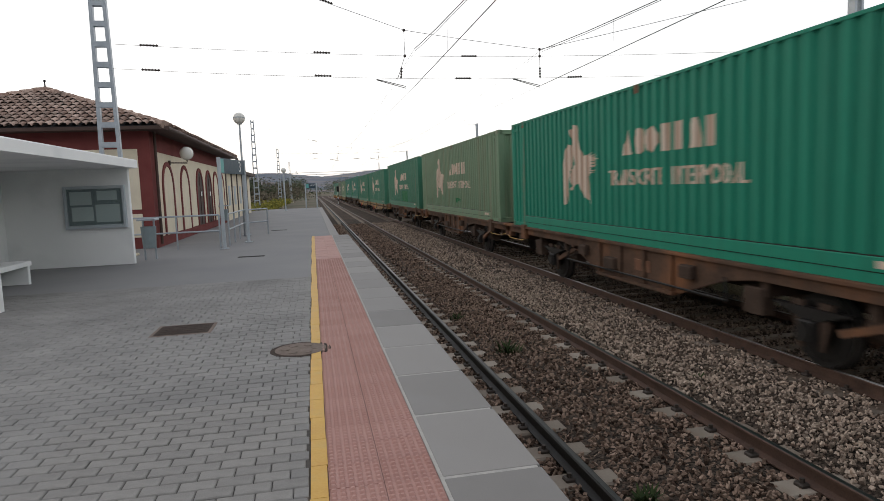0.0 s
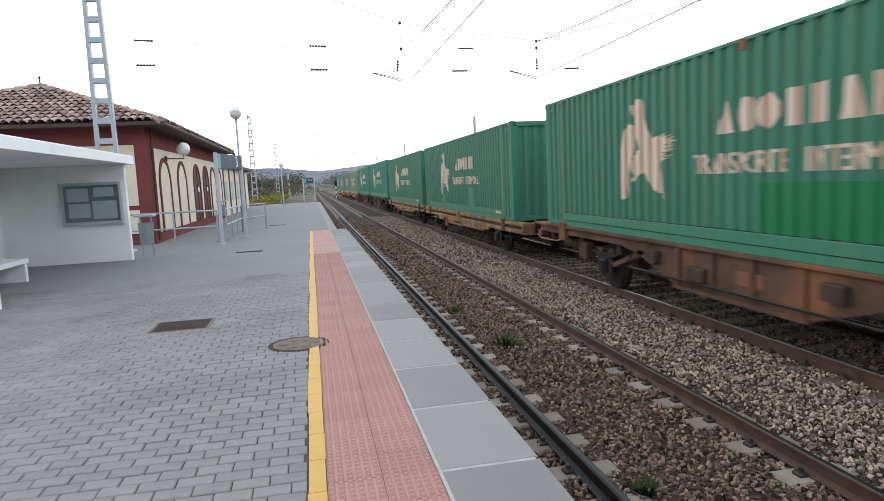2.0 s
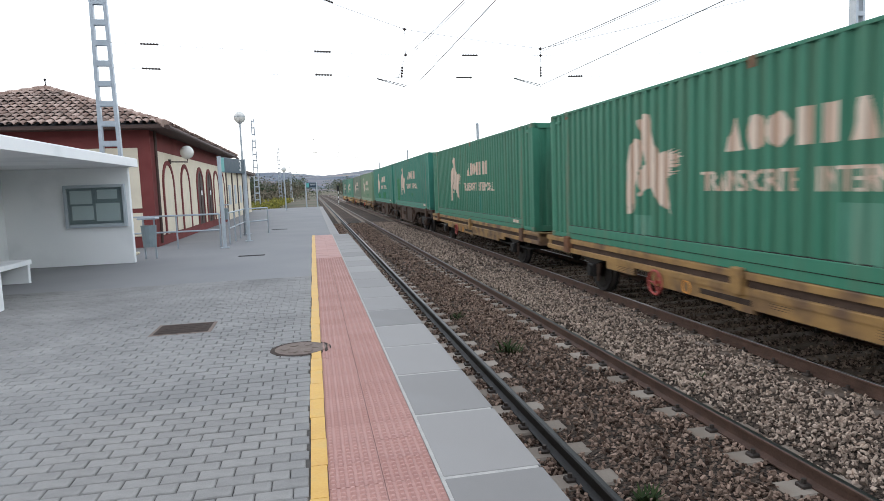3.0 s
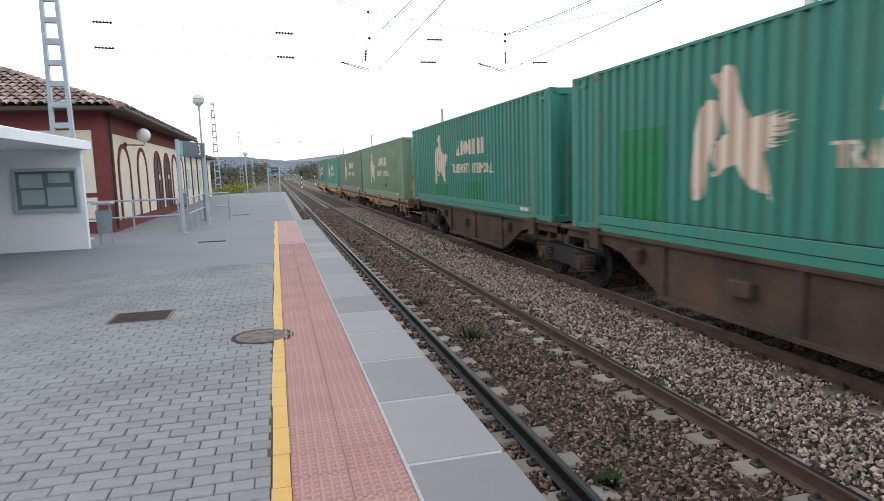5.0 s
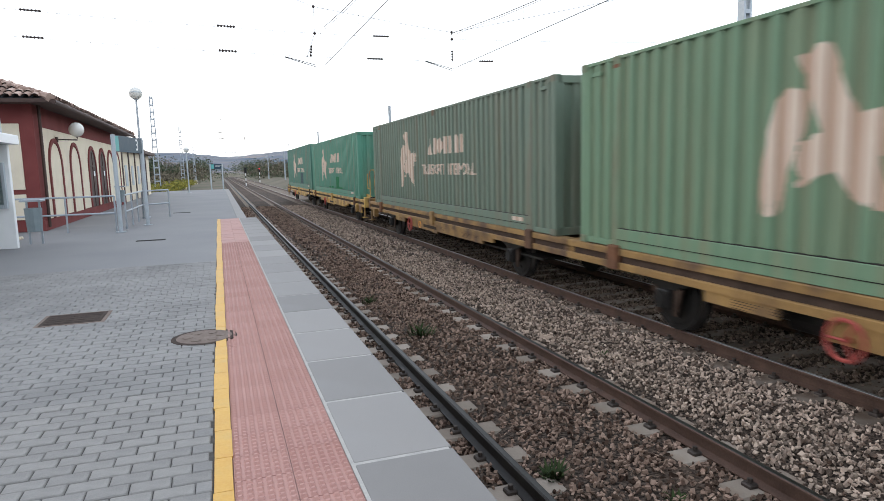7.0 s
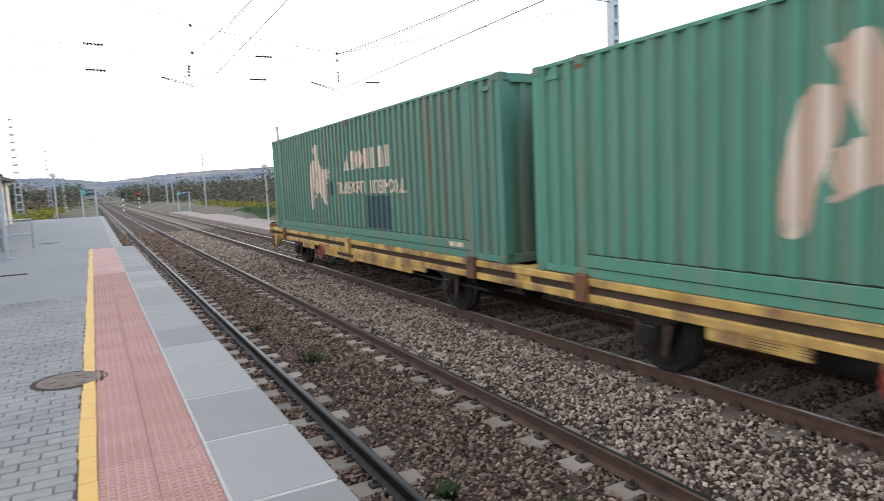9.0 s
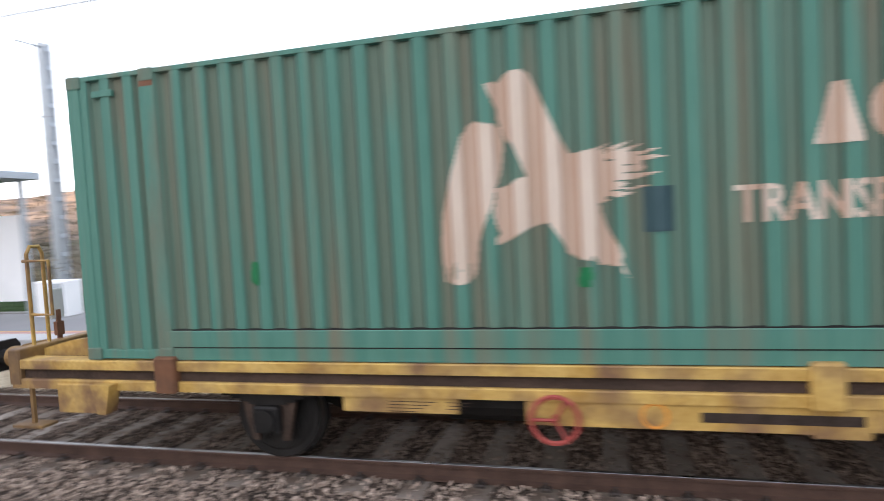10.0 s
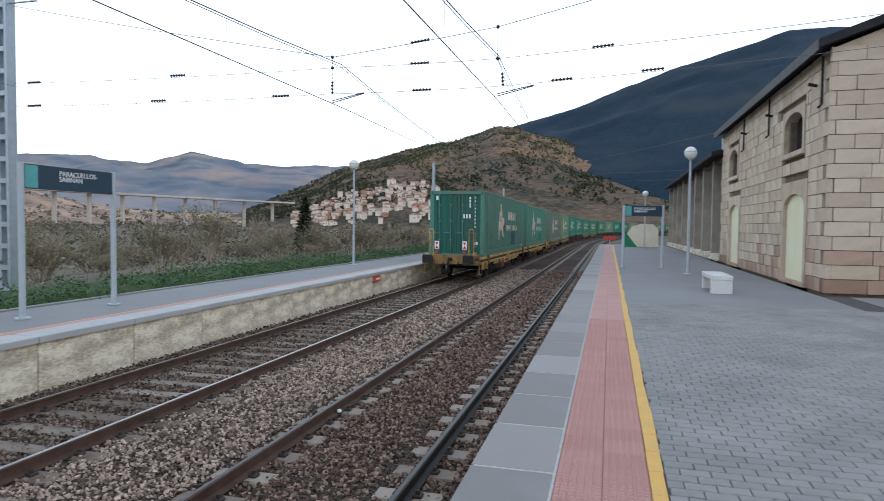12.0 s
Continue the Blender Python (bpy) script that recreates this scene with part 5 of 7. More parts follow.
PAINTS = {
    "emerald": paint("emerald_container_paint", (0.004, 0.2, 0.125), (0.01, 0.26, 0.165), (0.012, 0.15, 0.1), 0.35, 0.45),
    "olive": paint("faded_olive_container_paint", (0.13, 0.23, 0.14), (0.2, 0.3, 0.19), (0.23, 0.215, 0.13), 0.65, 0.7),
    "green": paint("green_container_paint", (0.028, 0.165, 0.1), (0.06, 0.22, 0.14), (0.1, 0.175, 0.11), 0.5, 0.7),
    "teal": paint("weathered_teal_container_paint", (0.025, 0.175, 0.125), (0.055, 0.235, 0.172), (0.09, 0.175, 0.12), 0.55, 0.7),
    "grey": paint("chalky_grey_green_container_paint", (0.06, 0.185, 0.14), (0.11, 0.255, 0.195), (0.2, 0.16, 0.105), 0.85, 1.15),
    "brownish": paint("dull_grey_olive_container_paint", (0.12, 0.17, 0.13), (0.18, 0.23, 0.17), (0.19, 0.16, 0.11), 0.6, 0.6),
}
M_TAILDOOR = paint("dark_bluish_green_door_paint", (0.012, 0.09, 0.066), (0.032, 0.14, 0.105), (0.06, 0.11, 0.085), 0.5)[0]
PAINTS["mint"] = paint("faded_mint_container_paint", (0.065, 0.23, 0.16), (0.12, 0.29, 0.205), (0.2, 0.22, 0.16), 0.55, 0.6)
M_LOGO = material("worn_cream_marking", (0.62, 0.5, 0.4), (0.74, 0.64, 0.53), 0.7, scale=2, fine=20, bump=0.0, stain=(0.45, 0.33, 0.24), stain_scale=2, stretch=(1, 3, 0.4), flute=1.4, flute_colour=(0.4, 0.22, 0.13))
M_PATCH_G = material("fresh_green_repaint", (0.008, 0.15, 0.05), (0.012, 0.19, 0.065), 0.55, bump=0.0)
M_PATCH_B = material("slate_blue_repaint", (0.03, 0.07, 0.08), (0.045, 0.09, 0.1), 0.6, bump=0.0)
M_RUSTPATCH = material("rust_primer_patch", (0.16, 0.075, 0.045), (0.26, 0.14, 0.09), 0.8)
M_STEELROD = material("worn_green_steel", (0.07, 0.17, 0.13), (0.16, 0.23, 0.18), 0.5, metal=0.2)
M_WAGON_Y = material("dirty_yellow_wagon_paint", (0.44, 0.26, 0.055), (0.64, 0.43, 0.13), 0.65, scale=2.5, fine=22, spread=0.8, stain=(0.17, 0.09, 0.055), stain_scale=2.2, stain_amount=0.9, stain_lo=0.43)
M_WAGON_O = material("grimy_ochre_wagon_paint", (0.21, 0.12, 0.04), (0.38, 0.23, 0.08), 0.7, scale=1.5, fine=16, stain=(0.1, 0.06, 0.04), stain_scale=1.8, stain_amount=0.9, stain_lo=0.44)
M_WAGON_B = material("rust_brown_wagon_steel", (0.034, 0.025, 0.021), (0.1, 0.067, 0.05), 0.8, scale=1.5, fine=16, stain=(0.16, 0.085, 0.05), stain_scale=0.9, stain_amount=0.4)
M_WAGON_R = material("rusty_orange_brown_wagon_steel", (0.055, 0.036, 0.028), (0.15, 0.09, 0.06), 0.8, scale=1.5, fine=16, stain=(0.3, 0.13, 0.06), stain_scale=1.1, stain_amount=0.65, stain_lo=0.5)
M_GRIME = material("brown_brake_dust", (0.038, 0.027, 0.021), (0.1, 0.068, 0.052), 0.85, scale=3, fine=30)
M_BLACKSTEEL = material("greasy_black_steel", (0.009, 0.0085, 0.008), (0.03, 0.027, 0.025), 0.6, metal=0.3, scale=4, fine=30)
M_TREAD = material("polished_wheel_tread", (0.2, 0.19, 0.18), (0.34, 0.33, 0.32), 0.35, metal=0.8)
M_HANDWHEEL = material("red_handwheel_paint", (0.3, 0.05, 0.04), (0.42, 0.09, 0.07), 0.6)
M_TAILRED = material("red_reflective", (0.55, 0.03, 0.03), (0.62, 0.05, 0.05), 0.4)


FOLD = 0.276


def dent(y):
    """How far the folded sheet lies in at y."""
    u = (y / FOLD + 1e-6) % 1.0
    return 0.045 * (0 if u < 0.375 else (u - 0.375) * 8 if u < 0.5 else 1 if u < 0.875 else (1 - u) * 8)


def corrugated(y0, y1, z0, z1, out):
    """A folded sheet, facing -x at the depth out."""
    ys = {y0, y1}
    for k in range(int(y0 / FOLD) - 2, int(y1 / FOLD) + 2):
        ys |= {round(k * FOLD + FOLD * f, 5) for f in (0, 0.375, 0.5, 0.875) if y0 < k * FOLD + FOLD * f < y1}
    ys = sorted(ys)
    b = Build()
    b.v = [(-out + dent(y), y, z) for z in (z0, z1) for y in ys]
    n = len(ys)
    b.f = [(k, k + 1, n + k + 1, n + k) for k in range(n - 1)]
    return b


OUT = CW / 2


def decal(masks, y_hi, z_lo, dy, dz, lift=0.005):
    """Marks painted on the folded sheet: columns run from y_hi towards -y, rows from z_lo up."""
    b = Build()
    y_hi = round(y_hi / 0.0115) * 0.0115
    for i in range(masks.shape[0]):
        ya, yb = y_hi - i * dy, y_hi - (i + 1) * dy
        col, j = masks[i], 0
        while j < len(col):
            if col[j]:
                k = j
                while k < len(col) and col[k]:
                    k += 1
                za, zb = z_lo + j * dz, z_lo + k * dz
                xa, xb = -OUT + dent(ya) - lift, -OUT + dent(yb) - lift
                b.add([(xa, ya, za), (xb, yb, za), (xb, yb, zb), (xa, ya, zb)], [(0, 1, 2, 3)])
                j = k
            else:
                j += 1
    return b


def inside(poly, X, Y):
    """Which grid points lie in an outline."""
    res = np.zeros(X.shape, bool)
    for (x0, y0), (x1, y1) in zip(poly, poly[1:] + poly[:1]):
        cross = ((y0 > Y) != (y1 > Y)) & (X < (x1 - x0) * (Y - y0) / ((y1 - y0) or 1e-9) + x0)
        res ^= cross
    return res


def grid(w, h, dy, dz):
    return np.meshgrid((np.arange(int(w / dy)) + 0.5) * dy, (np.arange(int(h / dz)) + 0.5) * dz, indexing="ij")


def logo_mesh():
    """A brushed emblem: a leaning stroke, an upright with a crossbar, and a dry-brush flick."""
    X, Z = grid(2.0, 1.82, 0.0115, 0.012)
    leg = [(0.01, 0.04), (0.0, 0.36), (0.02, 0.6), (0.08, 0.82), (0.16, 1.05), (0.23, 1.26), (0.28, 1.33), (0.34, 1.37), (0.42, 1.34), (0.5, 1.33), (0.56, 1.29), (0.585, 1.2), (0.58, 1.07), (0.55, 0.91), (0.51, 0.81), (0.48, 0.68), (0.43, 0.58), (0.38, 0.47), (0.335, 0.36), (0.32, 0.22), (0.3, 0.1), (0.25, 0.04), (0.18, 0.01), (0.08, 0.02)]
    upright = [(0.45, 1.65), (0.5, 1.665), (0.56, 1.66), (0.63, 1.73), (0.75, 1.745), (0.82, 1.71), (0.87, 1.61), (0.93, 1.47), (0.99, 1.33), (1.06, 1.17), (1.13, 1.05), (1.24, 1.0), (1.33, 0.75), (1.36, 0.62), (1.38, 0.53), (1.43, 0.41), (1.5, 0.3), (1.53, 0.23), (1.52, 0.16), (1.58, 0.02), (1.49, 0.13), (1.41, 0.14), (1.34, 0.14), (1.3, 0.23), (1.28, 0.18), (1.18, 0.2), (1.09, 0.25), (1.04, 0.36), (0.99, 0.43), (0.94, 0.5)]
    cross = [(0.94, 0.5), (0.87, 0.49), (0.78, 0.46), (0.68, 0.41), (0.58, 0.36), (0.5, 0.33), (0.5, 0.39), (0.53, 0.43), (0.5, 0.5), (0.48, 0.59), (0.5, 0.71), (0.51, 0.8), (0.61, 0.82), (0.7, 0.87), (0.77, 0.88), (0.77, 1.01), (0.75, 1.1), (0.68, 1.14), (0.61, 1.19), (0.565, 1.29), (0.54, 1.38), (0.53, 1.52), (0.53, 1.59), (0.45, 1.65), (1.0, 1.3), (1.2, 0.6)]
    flick = [(1.15, 1.04), (1.3, 1.06), (1.45, 1.1), (1.35, 1.045), (1.61, 1.1), (1.49, 1.035), (1.71, 1.08), (1.59, 1.02), (1.85, 1.03), (1.68, 0.99), (1.91, 0.97), (1.69, 0.94), (1.73, 0.89), (1.64, 0.85), (1.85, 0.85), (1.66, 0.81), (1.52, 0.74), (1.8, 0.76), (1.52, 0.71), (1.66, 0.7), (1.49, 0.67), (1.36, 0.63), (1.15, 0.82)]
    m = inside(leg, X, Z) | inside(upright, X, Z) | inside(cross, X, Z) | inside(flick, X, Z)
    # dry-brush edges
    for i in range(m.shape[0]):
        for j in range(m.shape[1]):
            if m[i, j]:
                x, z = X[i, j], Z[i, j]
                frayed = noise.noise(Vector((x * 4, z * 38, 2)))
                foot = noise.noise(Vector((x * 30, z * 6, 9)))
                if (x > 1.42 and 0.6 < z and frayed > 0.32) or (z < 0.2 and foot > 0.22 + z):
                    m[i, j] = False
    return decal(m, CL / 2 - 3.6, 0.63, 0.0115, 0.012).data("emblem", M_LOGO)


def bars_mesh():
    """The owner's name, as seven plain shapes: wedges, rounds and bars."""
    x, out, H = 0.0, [], 0.44
    for kind, w in (("wedge", 0.36), ("round", 0.38), ("round", 0.4), ("bar", 0.36), ("bar", 0.38), ("wedge", 0.38), ("bar", 0.36)):
        X, Z = grid(w, H, 0.0115, 0.02)
        u, v = X / w, Z / H
        if kind == "wedge":
            m = np.abs(u - 0.5) < 0.12 + 0.36 * (1 - v)
        elif kind == "round":
            m = ((u - 0.5) / 0.5) ** 2 + ((v - 0.5) / 0.5) ** 2 < 1
        else:
            m = np.abs(u - 0.5) < 0.3
        out.append(decal(m, CL / 2 - 6.52 - x, 1.6, 0.0115, 0.02).data("name_shape", M_LOGO))
        x += w + 0.035
    return out


def words_mesh():
    """The trade painted under the name, in capitals of the built-in font."""
    X, Z = grid(4.0, 0.32, 0.0115, 0.01)
    out = []
    for text, x0, wide in (("TRANSPORTE", 0.0, 1.86), ("INTERMODAL", 2.2, 1.78)):
        m = np.zeros(X.shape, bool)
        cu = bpy.data.curves.new("words", "FONT")
        cu.body, cu.size, cu.resolution_u = text, 0.4, 2
        ob = bpy.data.objects.new("words", cu)
        scene.collection.objects.link(ob)
        me = bpy.data.meshes.new_from_object(ob.evaluated_get(bpy.context.evaluated_depsgraph_get()))
        bpy.data.objects.remove(ob)
        me.calc_loop_triangles()
        co = np.array([v.co[:2] for v in me.vertices])
        lo, hi = co.min(0), co.max(0)
        co = (co - lo) / (hi - lo) * (wide, 0.29) + (x0, 0.005)
        for t in me.loop_triangles:
            m |= inside([tuple(co[i]) for i in t.vertices], X, Z)
        for k in range(2):  # heavy upright strokes
            m[1:] |= m[:-1]
        bpy.data.meshes.remove(me)
        out.append((text, decal(m, CL / 2 - 5.97, 1.05, 0.0115, 0.01).data("word", M_LOGO)))
    return out


def patch_mesh(d0, d1, z0, z1, mat, lift=0.007):
    """A touched-up place: squared off where it was masked, ragged where it was brushed."""
    ragged = mat is not M_PATCH_B and z1 - z0 < 0.3
    dz = 0.02 if ragged else 0.05
    X, Z = grid(d1 - d0, z1 - z0, 0.0115, dz)
    m = np.ones(X.shape, bool)
    if ragged:
        w, h = d1 - d0, z1 - z0
        for i in range(X.shape[0]):
            for j in range(X.shape[1]):
                x, z = X[i, j], Z[i, j]
                edge = min(x, w - x, 0.25) / 0.25 + min(z, h - z, 0.12) / 0.12
                m[i, j] = edge * 0.5 + 1.1 * noise.fractal(Vector((x * 6 + d0, z * 2.5, d0 * 3)), 1.0, 2.0, 3) > 0.62
    return decal(m, CL / 2 - d0, z0, 0.0115, dz, lift).data("repaint_patch", mat)


def container_kit():
    k, h = {}, CL / 2
    k["side_panel"] = corrugated(-h + 0.14, h - 0.14, 0.1, CH - 0.04, OUT).data("side_panel", M_LOGO)
    k["roof"] = Build().cbox(-OUT + 0.03, OUT - 0.03, -h + 0.05, h - 0.05, CH - 0.06, CH - 0.012, 0.01).data("roof", M_LOGO)
    k["floor"] = Build().box(-OUT + 0.05, OUT - 0.05, -h + 0.05, h - 0.05, 0.02, 0.14).data("floor", M_LOGO)
    k["corner_post"] = Build().cbox(-OUT - 0.012, -OUT + 0.16, -0.08, 0.08, 0.1, CH - 0.1, 0.012).data("corner_post", M_LOGO)
    k["inner_post"] = Build().cbox(-OUT - 0.014, -OUT + 0.05, -0.09, 0.09, 0.0, CH - 0.1, 0.008).data("inner_post", M_LOGO)
    k["corner_casting"] = Build().cbox(-OUT - 0.02, -OUT + 0.14, -0.09, 0.09, 0, 0.12, 0.012).data("corner_casting", M_LOGO)
    k["top_rail"] = Build().cbox(-OUT - 0.004, -OUT + 0.08, -h + 0.1, h - 0.1, CH - 0.05, CH - 0.004, 0.008).data("top_rail", M_LOGO)
    k["bottom_rail"] = Build().cbox(-OUT - 0.016, -OUT + 0.05, -h + 0.98, h - 0.98, 0.13, 0.285, 0.008).cbox(-OUT - 0.004, -OUT + 0.05, -h + 0.98, h - 0.98, 0.0, 0.12, 0.008).data("bottom_rail", M_LOGO)
    k["end_rail"] = Build().cbox(-OUT + 0.0, -OUT + 0.05, -0.4, 0.4, 0.01, 0.1, 0.008).data("end_rail", M_LOGO)
    # closed end, folded upright
    e = corrugated(-OUT + 0.1, OUT - 0.1, 0.1, CH - 0.1, 0.0)
    e.v = [(y, -h + 0.03 + x, z) for x, y, z in e.v]
    k["end_wall"] = e.data("end_wall", M_LOGO)
    k["end_sill"] = Build().cbox(-OUT + 0.05, OUT - 0.05, -h, -h + 0.1, 0.0, 0.14, 0.01).data("end_sill", M_LOGO)
    k["end_beam"] = Build().cbox(-OUT + 0.05, OUT - 0.05, -h, -h + 0.1, CH - 0.14, CH - 0.01, 0.01).data("end_beam", M_LOGO)
    k["door_sill"] = Build().cbox(-OUT + 0.05, OUT - 0.05, h - 0.1, h, 0.0, 0.12, 0.01).data("door_sill", M_LOGO)
    k["door_header"] = Build().cbox(-OUT + 0.05, OUT - 0.05, h - 0.1, h, CH - 0.16, CH - 0.01, 0.01).data("door_header", M_LOGO)
    for s, n in ((-1, "a"), (1, "b")):
        x0, x1 = (-OUT + 0.16, -0.01) if s < 0 else (0.01, OUT - 0.16)
        front, bay = [(x0, h - 0.018), (x0 + 0.07, h - 0.018)], (x1 - x0 - 0.14) / 4
        for f in range(4):
            x = x0 + 0.07 + bay * f
            front += [(x + 0.03, h - 0.05), (x + bay * 0.62, h - 0.05), (x + bay * 0.62 + 0.03, h - 0.018), (x + bay, h - 0.018)]
        front.append((x1, h - 0.018))
        d = Build().prism([(x1, h - 0.09), (x0, h - 0.09)] + front, "z", 0.13, CH - 0.17)
        k["door_" + n] = d.data("door", M_LOGO)
        for q, f in enumerate((0.25, 0.75)):
            x, r = x0 + (x1 - x0) * f, Build()
            r.cyl((x, h + 0.012, 0.06), (x, h + 0.012, CH - 0.08), 0.018, seg=8)
            for z in (0.08, 0.7, 1.5, 2.2, CH - 0.12):
                r.box(x - 0.05, x + 0.05, h - 0.02, h + 0.02, z - 0.035, z + 0.035)
            r.box(x, x + 0.32, h + 0.0, h + 0.035, 0.98, 1.02)
            k["rod_%s%d" % (n, q)] = r.data("lock_rod", M_STEELROD)
        hg = Build()
        for z in (0.4, 1.0, 1.7, 2.4):
            x = -OUT + 0.02 if s < 0 else OUT - 0.1
            hg.box(x, x + 0.12, h - 0.02, h + 0.025, z - 0.05, z + 0.05)
        k["hinge_" + n] = hg.data("hinge", M_STEELROD)
    boxes = [(-0.85, -0.8, CH - 0.34 - 0.155 * j, CH - 0.26 - 0.155 * j) for j in range(9)]
    boxes += [(-0.63, -0.56, CH - 0.36 - 0.12 * j, CH - 0.27 - 0.12 * j) for j in range(4)]
    boxes += [(-0.62 + 0.13 * j, -0.54 + 0.13 * j, 1.62, 1.8) for j in range(3)] + [(-0.95, -0.75, 0.5, 0.62), (0.85, 0.95, 2.4, 2.58)]
    k["code_bars"] = [Build().box(a, b, h - 0.012, h - 0.006, c, d).data("code_bar", M_LETTER) for a, b, c, d in boxes]
    k["rust"] = Build().box(-OUT - 0.0155, -OUT - 0.013, h - 1.05, h - 0.89, CH - 0.17, CH - 0.02).data("rust_patch", M_RUSTPATCH)
    k["plate"] = Build().box(-OUT - 0.019, -OUT - 0.014, -h + 1.25, -h + 1.75, 0.165, 0.245).data("pale_plate", M_LOGO)
    k["tag"] = Build().box(-OUT - 0.012, -OUT - 0.006, -0.28, -0.12, CH - 0.16, CH - 0.01).data("ochre_tag", M_WAGON_O)
    # black strips put in for the shade in the rail's gap and top edge
    k["seam"] = Build().box(-OUT - 0.0065, -OUT + 0.04, -h + 0.98, h - 0.98, 0.118, 0.134).box(-OUT - 0.0065, -OUT + 0.04, -h + 0.98, h - 0.98, 0.283, 0.298).data("seam", M_BLACKSTEEL)
    k["vent"] = Build().cbox(-OUT - 0.012, -OUT + 0.03, -0.125, 0.125, CH - 0.22, CH - 0.16, 0.006).data("vent", M_STEELROD)
    k["emblem"], k["bars"], k["words"] = logo_mesh(), bars_mesh(), words_mesh()
    return k


KIT = container_kit()


def painted(name, me, parent, mat=None, m=None):
    ob = piece(name, me, parent, m)
    if mat is not None:
        ob.material_slots[0].link = "OBJECT"
        ob.material_slots[0].material = mat
    return ob


def container(tone, label, patches=(), near=True, tail=False):
    """One forty-five foot box; its marked side faces the station."""
    c = empty("shipping_container", label=label, category="container", group="containers on the train")
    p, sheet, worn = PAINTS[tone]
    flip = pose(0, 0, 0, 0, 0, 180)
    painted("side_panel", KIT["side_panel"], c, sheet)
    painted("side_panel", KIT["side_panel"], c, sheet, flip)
    for n in ("roof", "floor", "end_wall", "end_sill", "end_beam", "door_sill", "door_header"):
        painted(n, KIT[n], c, p)
    for n in ("top_rail", "bottom_rail"):
        painted(n, KIT[n], c, p)
        painted(n, KIT[n], c, p, flip)
    h = CL / 2
    for sy in (-1, 1):
        for m in (pose(0, sy * (h - 0.08), 0), pose(0, sy * (h - 0.08), 0, 0, 0, 180)):
            painted("corner_post", KIT["corner_post"], c, p, m)
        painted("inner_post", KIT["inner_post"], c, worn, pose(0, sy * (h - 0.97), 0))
        painted("end_rail", KIT["end_rail"], c, p, pose(0, sy * (h - 0.5), 0))
        for y in (h - 0.09, h - 0.97):
            for z in (0.0, CH - 0.118):
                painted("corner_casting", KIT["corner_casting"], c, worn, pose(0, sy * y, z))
                painted("corner_casting", KIT["corner_casting"], c, p, pose(0, sy * y, z, 0, 0, 180))
    for n in ("a", "b"):
        d = painted("door", KIT["door_" + n], c, M_TAILDOOR if tone in ("grey", "green") else p)
        for q in (0, 1):
            painted("lock_rod", KIT["rod_%s%d" % (n, q)], d)
        painted("hinge", KIT["hinge_" + n], d)
    on = pose(0, -FOLD if tail else 0, 0.02 if tail else 0)  # the stencil was set one fold further along on the last box
    if tail:
        c.scale.z = 1.035  # a slightly taller box
        for me in KIT["code_bars"]:
            painted("code_bar", me, c)
    for y in (h - 0.43, 0.43 - h):
        painted("vent", KIT["vent"], c, p, pose(0, y, 0))
    painted("seam", KIT["seam"], c)
    painted("emblem", KIT["emblem"], c, None, on)["label"] = "brushed cream emblem"
    for me in KIT["bars"]:
        painted("name_shape", me, c, None, on)
    for text, me in KIT["words"]:
        painted("word", me, c, None, on)["label"] = "cream capitals reading " + text
    if near:
        painted("rust_patch", KIT["rust"], c)
        painted("pale_plate", KIT["plate"], c)
        painted("ochre_tag", KIT["tag"], c)
    for q in patches:
        painted("repaint_patch", patch_mesh(*q), c)
    return c


def wheel_meshes():
    w = Build()
    for s in (-1, 1):
        x = s * 0.79
        w.cyl((x, 0, 0), (x + s * 0.135, 0, 0), 0.46, 0.455, 28)
        w.cyl((x - s * 0.03, 0, 0), (x, 0, 0), 0.49, 0.49, 28)
        w.cyl((x + s * 0.13, 0, 0), (x + s * 0.15, 0, 0), 0.39, 0.36, 24)
        w.cyl((x + s * 0.15, 0, 0), (x + s * 0.2, 0, 0), 0.12, 0.1, 14)
        for k in range(4):
            a = math.pi * k / 2
            w.cyl((x + s * 0.145, 0.25 * math.cos(a), 0.25 * math.sin(a)), (x + s * 0.165, 0.25 * math.cos(a), 0.25 * math.sin(a)), 0.035, seg=8)
    w.cyl((-1.05, 0, 0), (1.05, 0, 0), 0.075, seg=12)
    t = [Build().cyl((s * 0.81, 0, 0), (s * 0.9, 0, 0), 0.462, 0.458, 28).data("tread", M_TREAD) for s in (-1, 1)]
    return w.data("wheelset", M_BLACKSTEEL), t


WHEELSET, TREADS = wheel_meshes()
SPINNING = []


def wheelset(parent, y):
    w = piece("wheelset", WHEELSET, parent, pose(0, y, 0.46))
    for t in TREADS:
        piece("tread", t, w)
    SPINNING.append((w, y))
    return w


